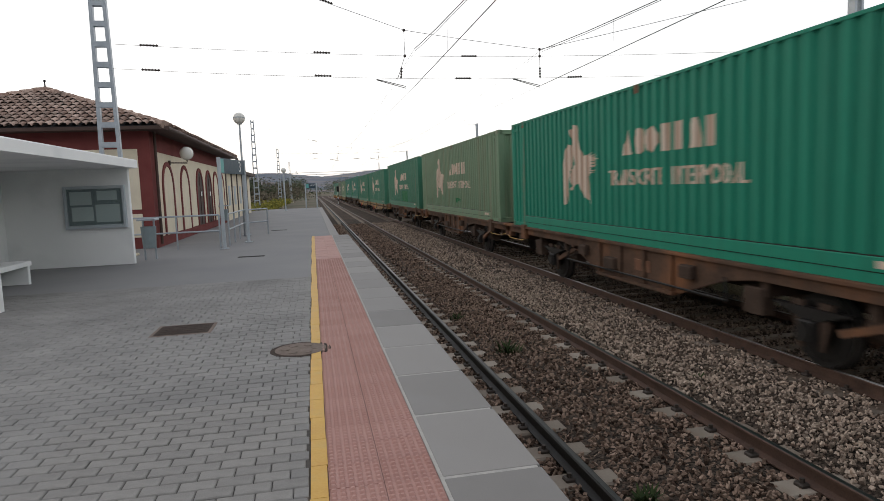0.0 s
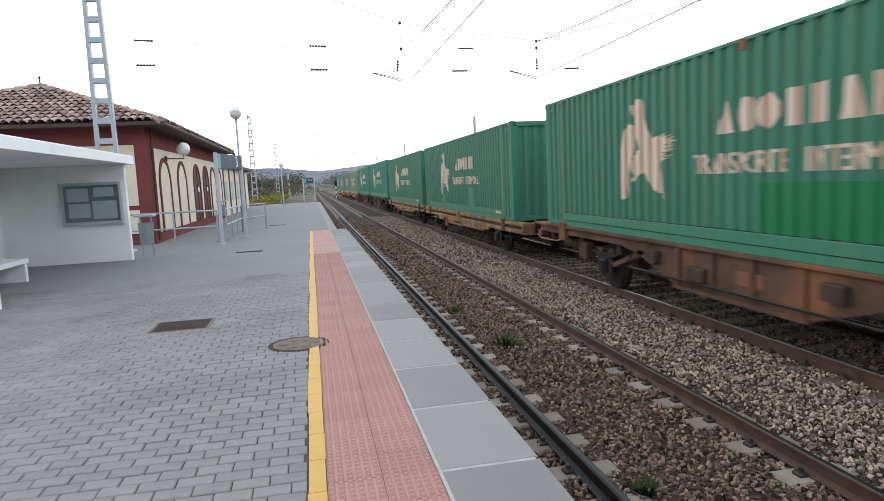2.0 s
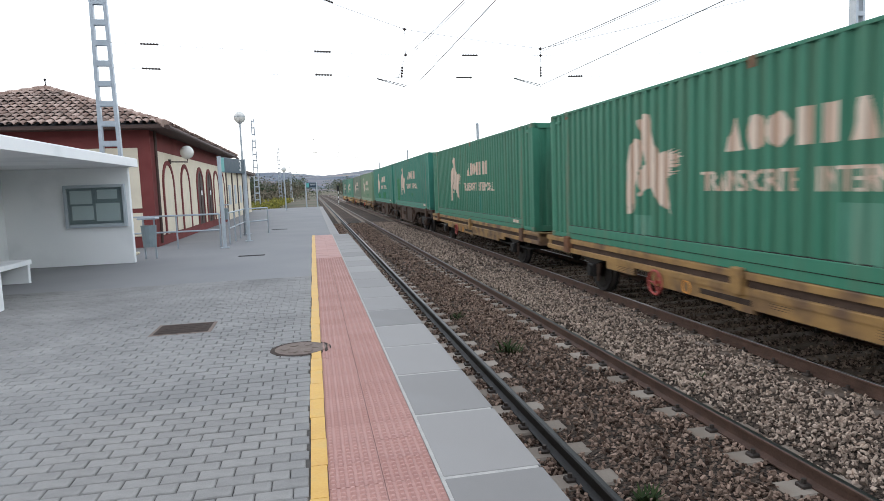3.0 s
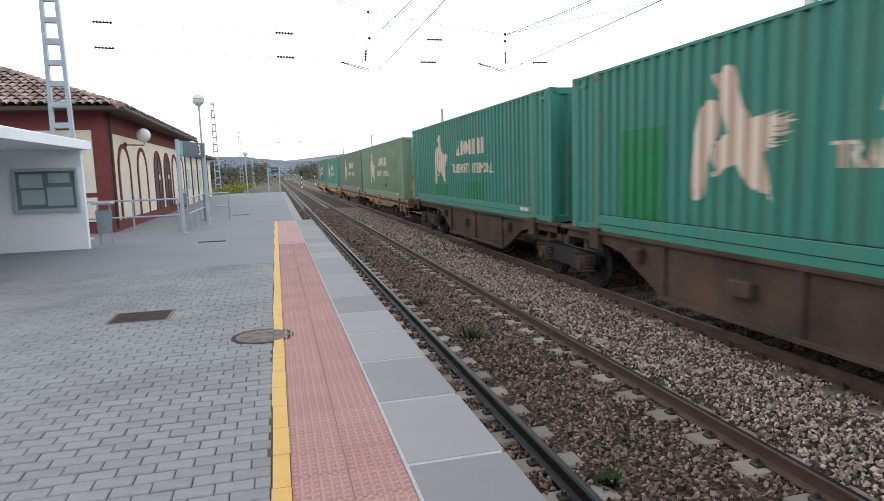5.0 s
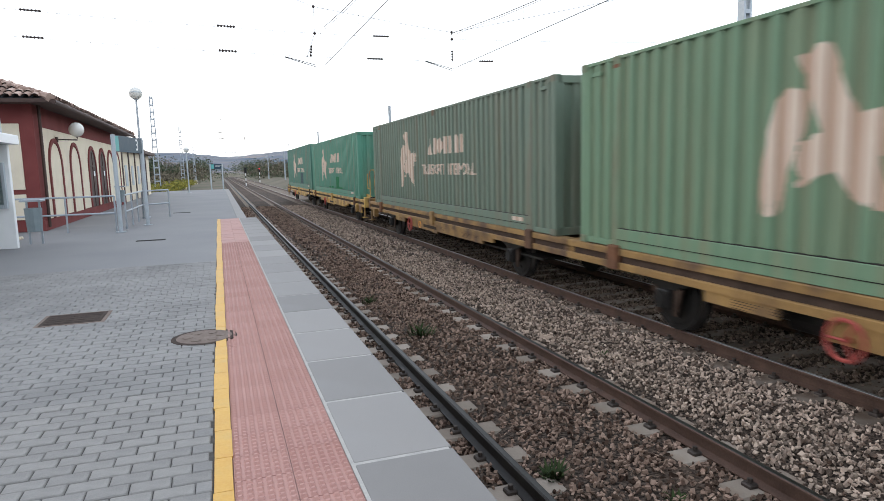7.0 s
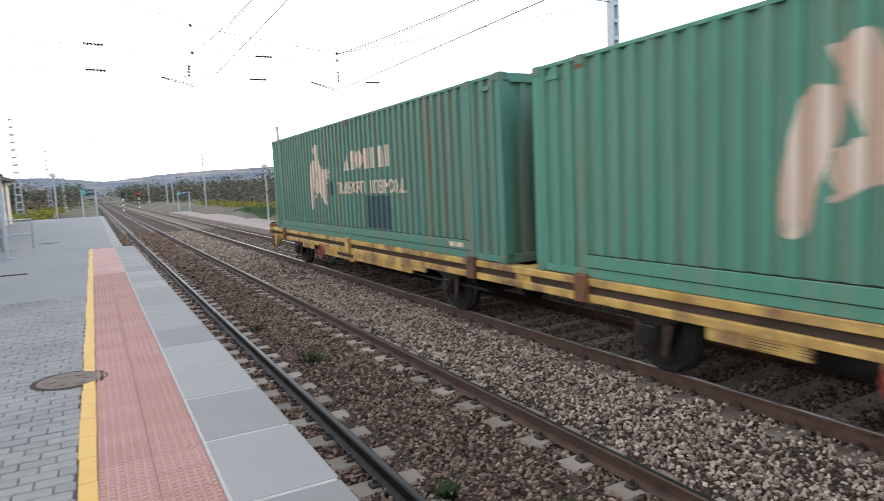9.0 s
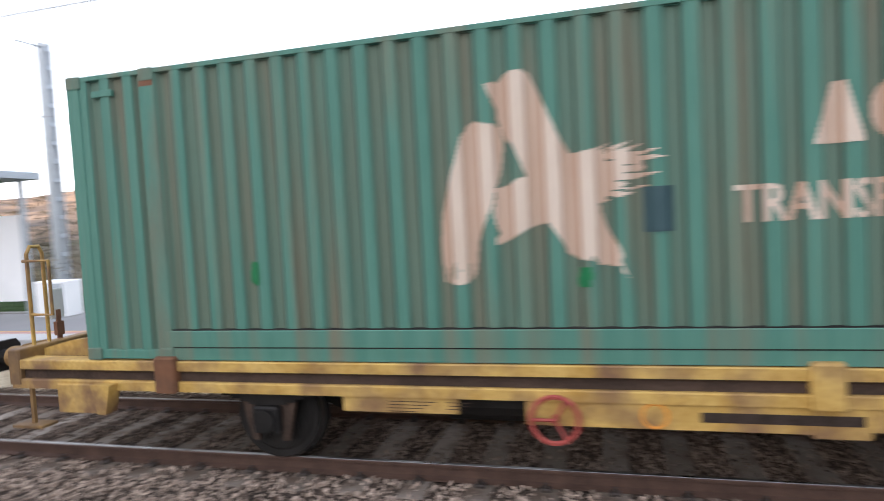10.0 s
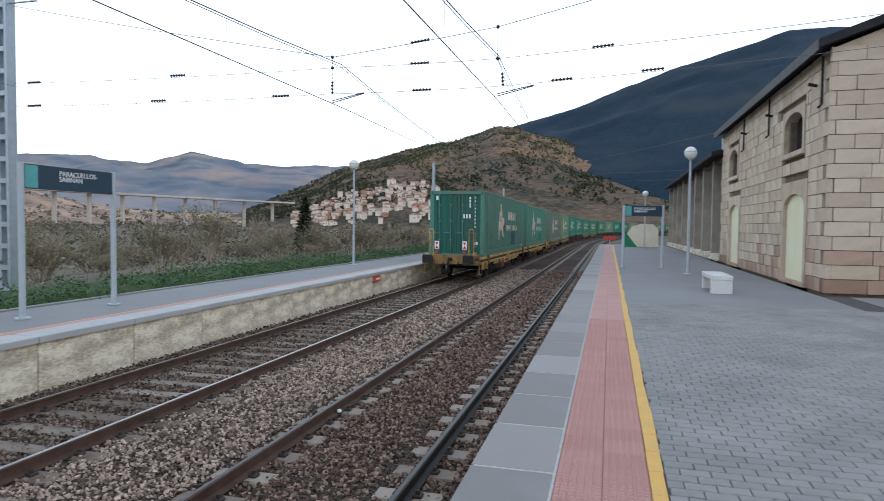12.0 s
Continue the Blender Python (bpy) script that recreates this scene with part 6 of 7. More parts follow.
def axle_gear(w, y):
    """Axle box, leaf spring and guard at both ends of an axle."""
    for s in (-1, 1):
        Build().cbox(s * 1.08 - 0.11, s * 1.08 + 0.11, y - 0.14, y + 0.14, 0.34, 0.6, 0.02).cyl((s * 1.0, y, 0.46), (s * 1.22, y, 0.46), 0.13, 0.11, 14).obj("axle_box", M_BLACKSTEEL, w)
        sp = Build()
        for k in range(5):
            sp.box(s * 1.08 - 0.05, s * 1.08 + 0.05, y - 0.6 + 0.1 * k, y + 0.6 - 0.1 * k, 0.715 - 0.028 * k, 0.743 - 0.028 * k)
        sp.obj("leaf_spring", M_BLACKSTEEL, w)
        g = Build().prism([(y - 0.34, 0.82), (y - 0.2, 0.24), (y - 0.13, 0.24), (y - 0.13, 0.82)], "x", s * 1.08 - 0.02, s * 1.08 + 0.02)
        g.prism([(y + 0.34, 0.82), (y + 0.2, 0.24), (y + 0.13, 0.24), (y + 0.13, 0.82)], "x", s * 1.08 - 0.02, s * 1.08 + 0.02).obj("axle_guard", M_GRIME, w)


def buffer(parent, x, y, s, mat):
    b = Build().cbox(x - 0.17, x + 0.17, min(y, y + s * 0.06), max(y, y + s * 0.06), 0.83, 1.17, 0.02).cyl((x, y, 1.0), (x, y + s * 0.36, 1.0), 0.135, 0.12, 18).obj("buffer", mat, parent)
    Build().cyl((x, y + s * 0.36, 1.0), (x, y + s * 0.5, 1.0), 0.085, seg=14).obj("shank", M_BLACKSTEEL, b)
    pts = [(-0.225, -0.17), (0.225, -0.17), (0.225, 0.12), (0.17, 0.18), (-0.17, 0.18), (-0.225, 0.12)]
    Build().prism([(x + p[0], 1.0 + p[1]) for p in pts], "y", y + s * 0.5, y + s * 0.55).obj("buffer_head", M_BLACKSTEEL, b)


def headstock(w, y, s, mat, rails, tail=False):
    """The end of a wagon that stands out by itself: beam, buffers, coupling, grab rails and steps."""
    Build().cbox(-1.25, 1.25, min(y, y - s * 0.16), max(y, y - s * 0.16), 0.78, 1.16, 0.015).obj("end_beam", mat, w)
    Build().box(-1.2, 1.2, min(y - s * 0.16, y - s * 1.05), max(y - s * 0.16, y - s * 1.05), 1.0, 1.03).obj("end_deck", M_GRIME, w)
    for x in (-0.875, 0.875):
        buffer(w, x, y, s, mat)
    hook = Build().cbox(-0.06, 0.06, min(y, y + s * 0.3), max(y, y + s * 0.3), 0.93, 1.05, 0.015).tube([(0, y + s * 0.28, 0.95), (0.02, y + s * 0.3, 0.7), (-0.02, y + s * 0.26, 0.42)], 0.028, 8)
    hook.tube([(0.05, y + s * 0.28, 0.95), (0.07, y + s * 0.3, 0.55)], 0.02, 8).obj("coupling", M_BLACKSTEEL, w)
    for x in (0.32, -0.34):
        Build().tube([(x, y, 0.85), (x, y + s * 0.16, 0.72), (x + 0.03, y + s * 0.12, 0.42), (x, y + s * 0.02, 0.35)], 0.024, 8).obj("brake_hose", M_BLACKSTEEL, w)
    if rails:
        for x in (-0.98, 0.98):
            i = -1 if x > 0 else 1
            pts = [(x, y - s * 0.08, 1.12), (x, y - s * 0.08, 2.18), (x + i * 0.05, y - s * 0.08, 2.26), (x + i * 0.16, y - s * 0.08, 2.26), (x + i * 0.2, y - s * 0.08, 2.18), (x + i * 0.2, y - s * 0.08, 1.12)]
            g = Build().tube(pts, 0.021, 8)
            g.tube([(x, y - s * 0.02, 2.1), (x - i * 0.02, y - s * 0.4, 2.1), (x - i * 0.02, y - s * 0.4, 1.5), (x, y - s * 0.08, 1.5)], 0.018, 8)
            g.obj("grab_rail", M_WAGON_Y, w, "yellow grab rail")
    for x in (-1.2, 1.2):
        st = Build().tube([(x, y - s * 0.25, 0.8), (x, y - s * 0.25, 0.34)], 0.03, 6).box(x - 0.1, x + 0.1, y - s * 0.25 - 0.2, y - s * 0.25 + 0.2, 0.32, 0.35)
        st.obj("step", mat, w)
    if tail:
        for x in (-0.6, 0.62):
            t = Build().cbox(x - 0.1, x + 0.1, y - 0.04, y - 0.015, 1.4, 1.75, 0.01).obj("tail_board", M_LETTER, w, "white tail board with red triangles")
            Build().prism([(x - 0.075, 1.43), (x + 0.075, 1.43), (x, 1.565)], "y", y - 0.015, y - 0.01).prism([(x - 0.075, 1.7), (x, 1.57), (x + 0.075, 1.7)], "y", y - 0.015, y - 0.01).obj("triangle", M_TAILRED, t)
            Build().box(x - 0.025, x + 0.025, y - 0.06, y - 0.03, 1.1, 1.5).box(x - 0.05, x + 0.05, y - 0.07, y - 0.02, 1.2, 1.36).obj("bracket", M_RUSTPATCH, t)


def yellow_wagon(front, back, mat=None, tail=False, detail=True):
    """Two-axle flat wagon. front, back: how far the frame runs past the box at the -y and +y end."""
    mat = mat or M_WAGON_Y
    h = CL / 2
    y0, y1 = -h - front, h + back
    w = empty("container_wagon", label="dirty yellow two-axle container flat wagon" if mat is M_WAGON_Y else "grimy ochre two-axle container flat wagon", category="wagon", group="wagons of the train")
    for s in (-1, 1):
        a, b = sorted((s * 1.02, s * 1.24))
        c, d = sorted((s * 1.02, s * 1.19))
        sill = Build().cbox(a, b, y0, y1, 0.95, 1.05, 0.012).cbox(a, b, y0 + 0.02, y1 - 0.02, 0.74, 0.84, 0.012).obj("side_sill", mat, w)
        Build().box(c, d, y0 + 0.01, y1 - 0.01, 0.84, 0.95).obj("sill_web", M_GRIME, sill)
        e, f = sorted((s * 1.16, s * 1.225))
        for ya, yb, z0 in ((-3.5, -0.3, 0.56), (0.1, 2.3, 0.53), (2.9, 4.0, 0.6), (-4.1, -3.5, 0.64), (-0.3, 0.1, 0.5)):
            Build().cbox(e, f, ya, yb, z0, 0.76, 0.01).obj("skirt_plate", mat, sill)
        if s < 0 and detail:
            mk = Build()
            for ya, n, wd in ((3.55, 4, 0.45), (3.0, 3, 0.22), (-0.6, 3, 0.4), (-2.2, 4, 0.6), (-3.0, 2, 0.25)):
                for k in range(n):
                    mk.box(-1.2285, -1.2255, ya - wd * (1 - 0.13 * k), ya, 0.7 - 0.03 * k, 0.706 - 0.03 * k)
            mk.obj("stencil_bars", M_GRIME, sill)
            Build().box(-1.2285, -1.2255, -0.25, 0.9, 0.6, 0.68).obj("maker_bar", M_IRON_DARK, sill)
            rg = Build().tube([(-1.226, 1.25 + 0.1 * math.cos(math.pi * k / 8), 0.64 + 0.1 * math.sin(math.pi * k / 8)) for k in range(17)], 0.014, 5)
            rg.obj("ring_mark", M_ORANGE, sill)
    mid = Build().box(-0.35, 0.35, y0 + 0.1, y1 - 0.1, 0.72, 1.0)
    for k in range(9):
        y = y0 + 0.8 + (y1 - y0 - 1.6) * k / 8
        mid.box(-1.05, 1.05, y - 0.07, y + 0.07, 0.75, 0.98)
    mid.obj("underframe", M_GRIME, w)
    Build().box(-1.05, 1.05, -h + 0.8, -1.0, 0.5, 0.54).box(-0.5, 0.5, -1.5, 1.5, 0.4, 0.72).cyl((-0.7, 2.2, 0.55), (-0.7, 3.1, 0.55), 0.16, seg=14).obj("brake_gear", M_BLACKSTEEL, w)
    for y in (-4.85, 4.85):
        wheelset(w, y)
        axle_gear(w, y)
    for y in (h - 0.97, -h + 0.97, 0.0):
        for s in (-1, 1):
            a, b = sorted((s * 1.17, s * 1.3))
            Build().cbox(a, b, y - 0.12, y + 0.12, 0.74, 1.1, 0.02).obj("container_lock", M_WAGON_R if y else mat, w, "rusty container lock")
    hw = Build().tube([(-1.3, 2.05 + 0.2 * math.cos(math.pi * k / 9), 0.6 + 0.2 * math.sin(math.pi * k / 9)) for k in range(19)], 0.022, 6)
    for k in range(3):
        a0 = 2 * math.pi * k / 3
        hw.cyl((-1.3, 2.05, 0.6), (-1.3, 2.05 + 0.2 * math.cos(a0), 0.6 + 0.2 * math.sin(a0)), 0.015, seg=6)
    hw.cyl((-1.2, 2.05, 0.6), (-1.31, 2.05, 0.6), 0.03, seg=8).obj("handwheel", M_HANDWHEEL, w, "red brake handwheel")
    for y, s, over in ((y0, -1, front), (y1, 1, back)):
        if over > 0.8:
            headstock(w, y, s, M_WAGON_O if tail and s > 0 else mat, True, tail and s > 0)
            Build().cbox(-1.26, -1.2, y - s * 0.9 - 0.25, y - s * 0.9 + 0.25, 0.5, 0.8, 0.01).obj("label_holder", mat, w)
            for x in (-1, 1):
                Build().prism([(y - s * 0.12, 1.0), (y - s * 0.12, 1.1), (y - s * 0.55, 1.2), (y - s * 1.05, 1.26), (y - s * 1.05, 1.0)], "x", *sorted((x * 0.86, x * 0.93))).obj("gusset", mat, w)
            Build().prism([(y - s * 1.3 - 0.12, 0.82), (y - s * 1.3 - 0.05, 0.52), (y - s * 1.3 + 0.05, 0.52), (y - s * 1.3 + 0.12, 0.82)], "x", -1.36, -1.2).obj("rope_hook", mat, w)
        else:
            Build().cbox(-1.2, 1.2, min(y, y - s * 0.2), max(y, y - s * 0.2), 0.72, 1.04, 0.015).obj("end_beam", mat, w)
            Build().cyl((0, y, 0.85), (0, y + s * 0.3, 0.85), 0.09, seg=10).cbox(-0.95, -0.7, min(y, y + s * 0.25), max(y, y + s * 0.25), 0.75, 0.98, 0.02).cbox(0.7, 0.95, min(y, y + s * 0.25), max(y, y + s * 0.25), 0.75, 0.98, 0.02).obj("drawbar", M_GRIME, w)
    return w


def spring_bogie(w, yc, side=1.08):
    """Two axles in a cast frame, with coil springs on both sides of each axle box."""
    bg = Build()
    for s in (-1, 1):
        bg.prism([(yc - 1.35, 0.5), (yc - 1.35, 0.66), (yc - 0.6, 0.72), (yc + 0.6, 0.72), (yc + 1.35, 0.66), (yc + 1.35, 0.5), (yc + 0.5, 0.36), (yc - 0.5, 0.36)], "x", s * side - 0.07, s * side + 0.07)
    bg.box(-1.0, 1.0, yc - 0.2, yc + 0.2, 0.45, 0.78)
    bog = bg.obj("bogie", M_BLACKSTEEL, w)
    for dy in (-0.9, 0.9):
        wheelset(bog, yc + dy)
        for s in (-1, 1):
            Build().cbox(s * 1.1 - 0.12, s * 1.1 + 0.12, yc + dy - 0.16, yc + dy + 0.16, 0.32, 0.62, 0.02).cyl((s * 1.15, yc + dy, 0.46), (s * 1.27, yc + dy, 0.46), 0.11, 0.09, 12).obj("axle_box", M_GRIME, bog)
            for q in (-0.28, 0.28):
                pts = [(s * 1.14 + 0.085 * math.cos(1.2 * k), yc + dy + q + 0.085 * math.sin(1.2 * k), 0.34 + 0.013 * k) for k in range(27)]
                Build().tube(pts, 0.017, 5).obj("coil_spring", M_GRIME, bog)
    return bog


def brown_wagon(front, back, inner=0):
    """Half of a long articulated flat, or with inner=0 a two-axle one. inner: which end (+1 north, -1 south) rests on the shared bogie.
    Deep plated sides hang between the wheels."""
    h = CL / 2
    y0, y1 = -h - front, h + back
    mat = M_WAGON_B if inner else M_WAGON_R
    w = empty("container_wagon", label="dark brown articulated flat wagon with deep belly plates" if inner else "rust-brown two-axle flat wagon with orange rust patches", category="wagon", group="wagons of the train")
    # the belly: where the side plate hangs deep
    lo, hi = (-2.7, 5.4) if inner > 0 else (-5.4, 2.7) if inner < 0 else (-2.9, 2.9)
    deep = 0.31 if inner else 0.48
    for s in (-1, 1):
        a, b = sorted((s * 1.12, s * 1.2))
        sill = Build().prism([(y0, 0.96), (lo - 0.35, 0.96), (lo + 0.3, 0.86), (lo + 1.5, deep), (hi - 1.5, deep), (hi - 0.3, 0.86), (hi + 0.35, 0.96), (y1, 0.96), (y1, 1.165), (y0, 1.165)], "x", a, b).obj("side_sill", mat, w)
        c, d = sorted((s * 1.05, s * 1.27))
        Build().cbox(c, d, y0, y1, 1.115, 1.172, 0.01).obj("top_flange", mat, sill)
        for y in [lo + 1.6 + (hi - lo - 3.2) * k / 3 for k in ((0, 1.4, 3) if inner else range(4))]:
            Build().cbox(*sorted((s * 1.19, s * 1.26)), y - 0.05, y + 0.05, deep + 0.02, 1.11, 0.01).obj("rib", mat, sill)
        Build().cbox(*sorted((s * 1.16, s * 1.28)), lo + 1.5, hi - 1.5, deep - 0.02, deep + 0.035, 0.008).obj("belly_flange", mat, sill)
        for y, wd, z0 in ((lo + 1.1, 0.32, 0.8), ((lo + hi) / 2 + 0.75, 0.42, 0.66), (hi - 0.9, 0.3, 0.8)):
            Build().cbox(*sorted((s * 1.2, s * 1.33)), y - wd / 2, y + wd / 2, z0, z0 + 0.2, 0.02).obj("side_box", M_GRIME, sill)
        if inner:
            continue
        Build().cbox(*sorted((s * 1.2, s * 1.215)), (lo + hi) / 2 - 0.6, (lo + hi) / 2 - 0.1, 0.72, 0.92, 0.006).obj("rust_plate", M_RUSTPATCH, sill, "bare orange-rust plate")
        Build().tube([(s * 1.26, lo + 0.2, 0.93), (s * 1.3, lo + 0.1, 0.62), (s * 1.3, hi - 0.1, 0.62), (s * 1.26, hi - 0.2, 0.93)], 0.02, 6).obj("brake_pipe", M_BLACKSTEEL, sill)
    mid = Build().box(-0.35, 0.35, y0 + 0.1, y1 - 0.1, 0.62, 1.1)
    for k in range(9):
        y = y0 + 0.8 + (y1 - y0 - 1.6) * k / 8
        mid.box(-1.12, 1.12, y - 0.07, y + 0.07, 0.75, 1.1)
    mid.obj("underframe", M_GRIME, w)
    if inner:
        spring_bogie(w, -inner * 4.4)
        if inner > 0:
            spring_bogie(w, h + back / 2 + 0.35)
    else:
        for y in (-4.1, 4.1):
            wheelset(w, y)
            axle_gear(w, y)
            Build().cyl((-0.9, y - 1.2, 0.62), (-0.9, y - 0.7, 0.62), 0.15, seg=12).obj("brake_cylinder", M_GRIME, w)
            Build().cbox(-1.16, -0.95, y + 0.75, y + 1.15, 0.5, 0.86, 0.02).obj("brake_box", M_GRIME, w)
            Build().prism([(y - 1.75, 0.9), (y - 0.55, 0.5), (y - 0.5, 0.58), (y - 1.6, 0.94)], "x", -1.2, -1.13).obj("strut", mat, w)
    for y in (h - 0.97, -h + 0.97):
        for s in (-1, 1):
            a, b = sorted((s * 1.17, s * 1.3))
            Build().cbox(a, b, y - 0.16, y + 0.16, 0.85, 1.22, 0.02).obj("container_lock", mat, w)
    for y, s, over in ((y0, -1, front), (y1, 1, back)):
        Build().cbox(-1.2, 1.2, min(y, y - s * 0.2), max(y, y - s * 0.2), 0.82, 1.16, 0.015).obj("end_beam", mat, w)
        if over > 0.5:
            for x in (-0.875, 0.875):
                buffer(w, x, y, s, mat)
        Build().tube([(-1.24, y - s * 0.05, 0.86), (-1.3, y - s * 0.5, 0.8), (-1.3, y - s * 1.5, 0.8), (-1.24, y - s * 1.7, 0.86)], 0.011, 6).obj("shunting_handle", M_GRIME if inner else M_WAGON_Y, w)
    return w


# chainage of each box's south end at the start, from the train's tail forward
G, SLATE = M_PATCH_G, M_PATCH_B
CONSIST = [
    (156.55, "y", "grey", "chalky grey-green container, streaked and faded, slate repaint patch", ((8.05, 9.4, 0.33, 1.05, SLATE), (5.58, 5.82, 1.04, 1.44, SLATE), (1.95, 2.08, 0.7, 0.92, G), (5.0, 5.35, 0.62, 0.78, G), (7.42, 7.62, 0.68, 0.9, G)), 0.4, 1.06),
    (142.05, "y", "mint", "mid-green container with a bright green repaint patch", ((8.07, 9.0, 0.29, 0.9, G), (5.9, 10.3, 0.3, 0.4, G)), 1.05, 0.4),
    (125.45, "o", "brownish", "dull grey-olive container with faded markings", (), 0.45, 1.05),
    (110.9, "o", "olive", "faded olive-green container with worn cream markings", ((7.8, 9.45, 0.5, 0.68, G),), 1.05, 0.45),
    (94.9, "b", "teal", "teal container with bright green repaint patches", ((3.65, 5.35, 0.29, 0.72, G), (7.65, 9.1, 0.29, 0.82, G)), 0.4, 0.6),
    (80.2, "b", "teal", "weathered teal container with green repaint patches", ((1.78, 3.0, 0.31, 1.72, G), (7.6, 8.6, 0.6, 0.8, G)), 0.6, 0.45),
    (65.2, "o", "green", "green container on a grimy ochre wagon", ((8.0, 8.5, 0.4, 0.95, PAINTS["teal"][0]),), 0.35, 0.6),
    (50.2, "o", "green", "green container with a pale repaint patch", ((8.5, 9.1, 0.29, 0.95, PAINTS["mint"][0]), (3.9, 4.5, 0.29, 0.68, PAINTS["mint"][0])), 0.78, 0.35),
    (33.8, "b", "green", "green container with a broad bright repaint patch", ((7.37, 9.5, 0.29, 0.96, G),), 0.55, 0.8),
    (18.7, "b", "olive", "faded olive container with blotchy repaint marks", ((5.0, 5.6, 0.55, 0.72, G), (7.2, 8.6, 0.5, 0.7, G)), 0.6, 0.55),
    (3.65, "b", "emerald", "bright emerald container with crisp cream markings", (), 0.6, 0.6),
]
TRAIN = []
for k, (south, kind, tone, label, patches, front, back) in enumerate(CONSIST):
    w = brown_wagon(front, back, {94.9: -1, 80.2: 1}.get(south, 0)) if kind == "b" else yellow_wagon(front, back, M_WAGON_Y if kind == "y" else M_WAGON_O, tail=k == 0)
    TRAIN.append((w, south + CL / 2, 0.0))
    TRAIN.append((container(tone, label, patches, tail=k == 0), south + CL / 2, 1.175 if kind == "b" else 1.06))
# the forward part of the train, which has already gone by
_tones = ["green", "olive", "green", "teal", "grey", "green", "brownish", "olive", "green", "emerald", "green", "teal", "olive", "green", "grey", "green"]
_lead, _y = {}, 3.65
_spin = len(SPINNING)
for k, tone in enumerate(_tones):
    _y -= CL + (2.4 if k % 2 else 1.3)
    kind = "b" if k % 4 < 2 else "o"
    if kind not in _lead:
        _lead[kind] = brown_wagon(0.6, 0.6) if kind == "b" else yellow_wagon(0.5, 0.5, M_WAGON_O)
        w = _lead[kind]
    else:
        w = copy_thing(_lead[kind], Matrix())
    TRAIN.append((w, _y + CL / 2, 0.0))
    if tone not in _lead:
        _lead[tone] = c = container(tone, {"green": "green", "olive": "faded olive", "teal": "teal", "grey": "chalky grey-green", "brownish": "grey-olive", "emerald": "bright emerald"}[tone] + " container with cream markings on a flat wagon", near=False)
    else:
        c = copy_thing(_lead[tone], Matrix())
    TRAIN.append((c, _y + CL / 2, 1.175 if kind == "b" else 1.06))
SPINNING = SPINNING[:_spin]


def motions():
    times = [0.5 * k for k in range(25)]
    for ob, s0, up in TRAIN:
        rows = []
        for t in times:
            x, y, h = along(s0 - SPEED * t, TRACK2 - TRACK1)
            rows.append((t, pose(x, y, RAIL_Z + up, 0, 0, h)))
        walk(ob, rows)
    turn = math.degrees(SPEED / 0.46) / FPS
    for w, y in SPINNING:
        walk(w, [(k / FPS, pose(0, y, 0.46, turn * k, 0, 0)) for k in range(12 * FPS + 1)])



# ---- planting, village and viaduct ----
M_TWIG = material("grey_brown_twigs", (0.16, 0.13, 0.095), (0.34, 0.285, 0.22), 0.9, scale=2, fine=20, per="object", bump=0.0)
M_BUD = material("sparse_olive_buds", (0.16, 0.145, 0.085), (0.33, 0.285, 0.19), 0.9, scale=2, fine=20, per="island", bump=0.0)
M_LEAF = material("dark_bramble_leaf", (0.024, 0.062, 0.018), (0.075, 0.14, 0.04), 0.7, scale=1, fine=10, per="island", bump=0.0)
M_STALK = material("dry_stalks", (0.1, 0.09, 0.055), (0.3, 0.255, 0.18), 0.9, scale=0.2, fine=3, per="island", bump=0.0)
M_SCRUB = material("winter_scrub", (0.06, 0.055, 0.038), (0.23, 0.195, 0.145), 0.9, scale=0.05, fine=2, per="island", bump=0.0)
M_PINE = material("pine_green", (0.02, 0.034, 0.02), (0.075, 0.08, 0.045), 0.9, scale=0.05, fine=2, per="island", bump=0.0)
M_BROOM = material("yellow_broom_flower", (0.09, 0.11, 0.03), (0.36, 0.31, 0.06), 0.8, scale=0.3, fine=3, per="island", bump=0.0)


def twiggy(seed, height, spread, stems, forks):
    """A leafless shrub: stems that fork into ever finer twigs, with a haze of buds."""
    rng = random.Random(seed)
    trunk, crown, tips = Build(), Build(), []

    def limb(p, d, length, r, level):
        q = p + d * length
        (trunk if level == 0 else crown).cyl(p, q, r, r * 0.55, 4 if level < 2 else 3)
        if level == 3:
            tips.append(q)
            return
        for k in range(forks):
            t = rng.uniform(0.45, 1.0)
            nd = (d + Vector((rng.uniform(-1, 1), rng.uniform(-1, 1), rng.uniform(-0.15, 0.9))) * 0.62).normalized()
            limb(p + d * length * t, nd, length * rng.uniform(0.5, 0.78), r * 0.5, level + 1)

    for k in range(stems):
        a = 2 * math.pi * k / stems + rng.uniform(-0.4, 0.4)
        lean = rng.uniform(0.1, 1.0) * spread / height
        limb(Vector((0.12 * math.cos(a), 0.12 * math.sin(a), -0.1)), Vector((lean * math.cos(a), lean * math.sin(a), 1)).normalized(), height * rng.uniform(0.36, 0.5), 0.02 * height, 0)
    bud = Build()
    for q in tips:
        for k in range(4):
            o = q + Vector((rng.gauss(0, 0.2), rng.gauss(0, 0.2), rng.gauss(0, 0.2))) * height * 0.34
            u, v = Vector((rng.uniform(-1, 1), rng.uniform(-1, 1), rng.uniform(-1, 1))) * 0.055, Vector((rng.uniform(-1, 1), rng.uniform(-1, 1), rng.uniform(-1, 1))) * 0.055
            bud.add([o - u, o - v, o + u, o + v], [(0, 1, 2, 3)])
    return trunk.data("trunk", M_TWIG), crown.data("crown", M_TWIG), bud.data("buds", M_BUD)


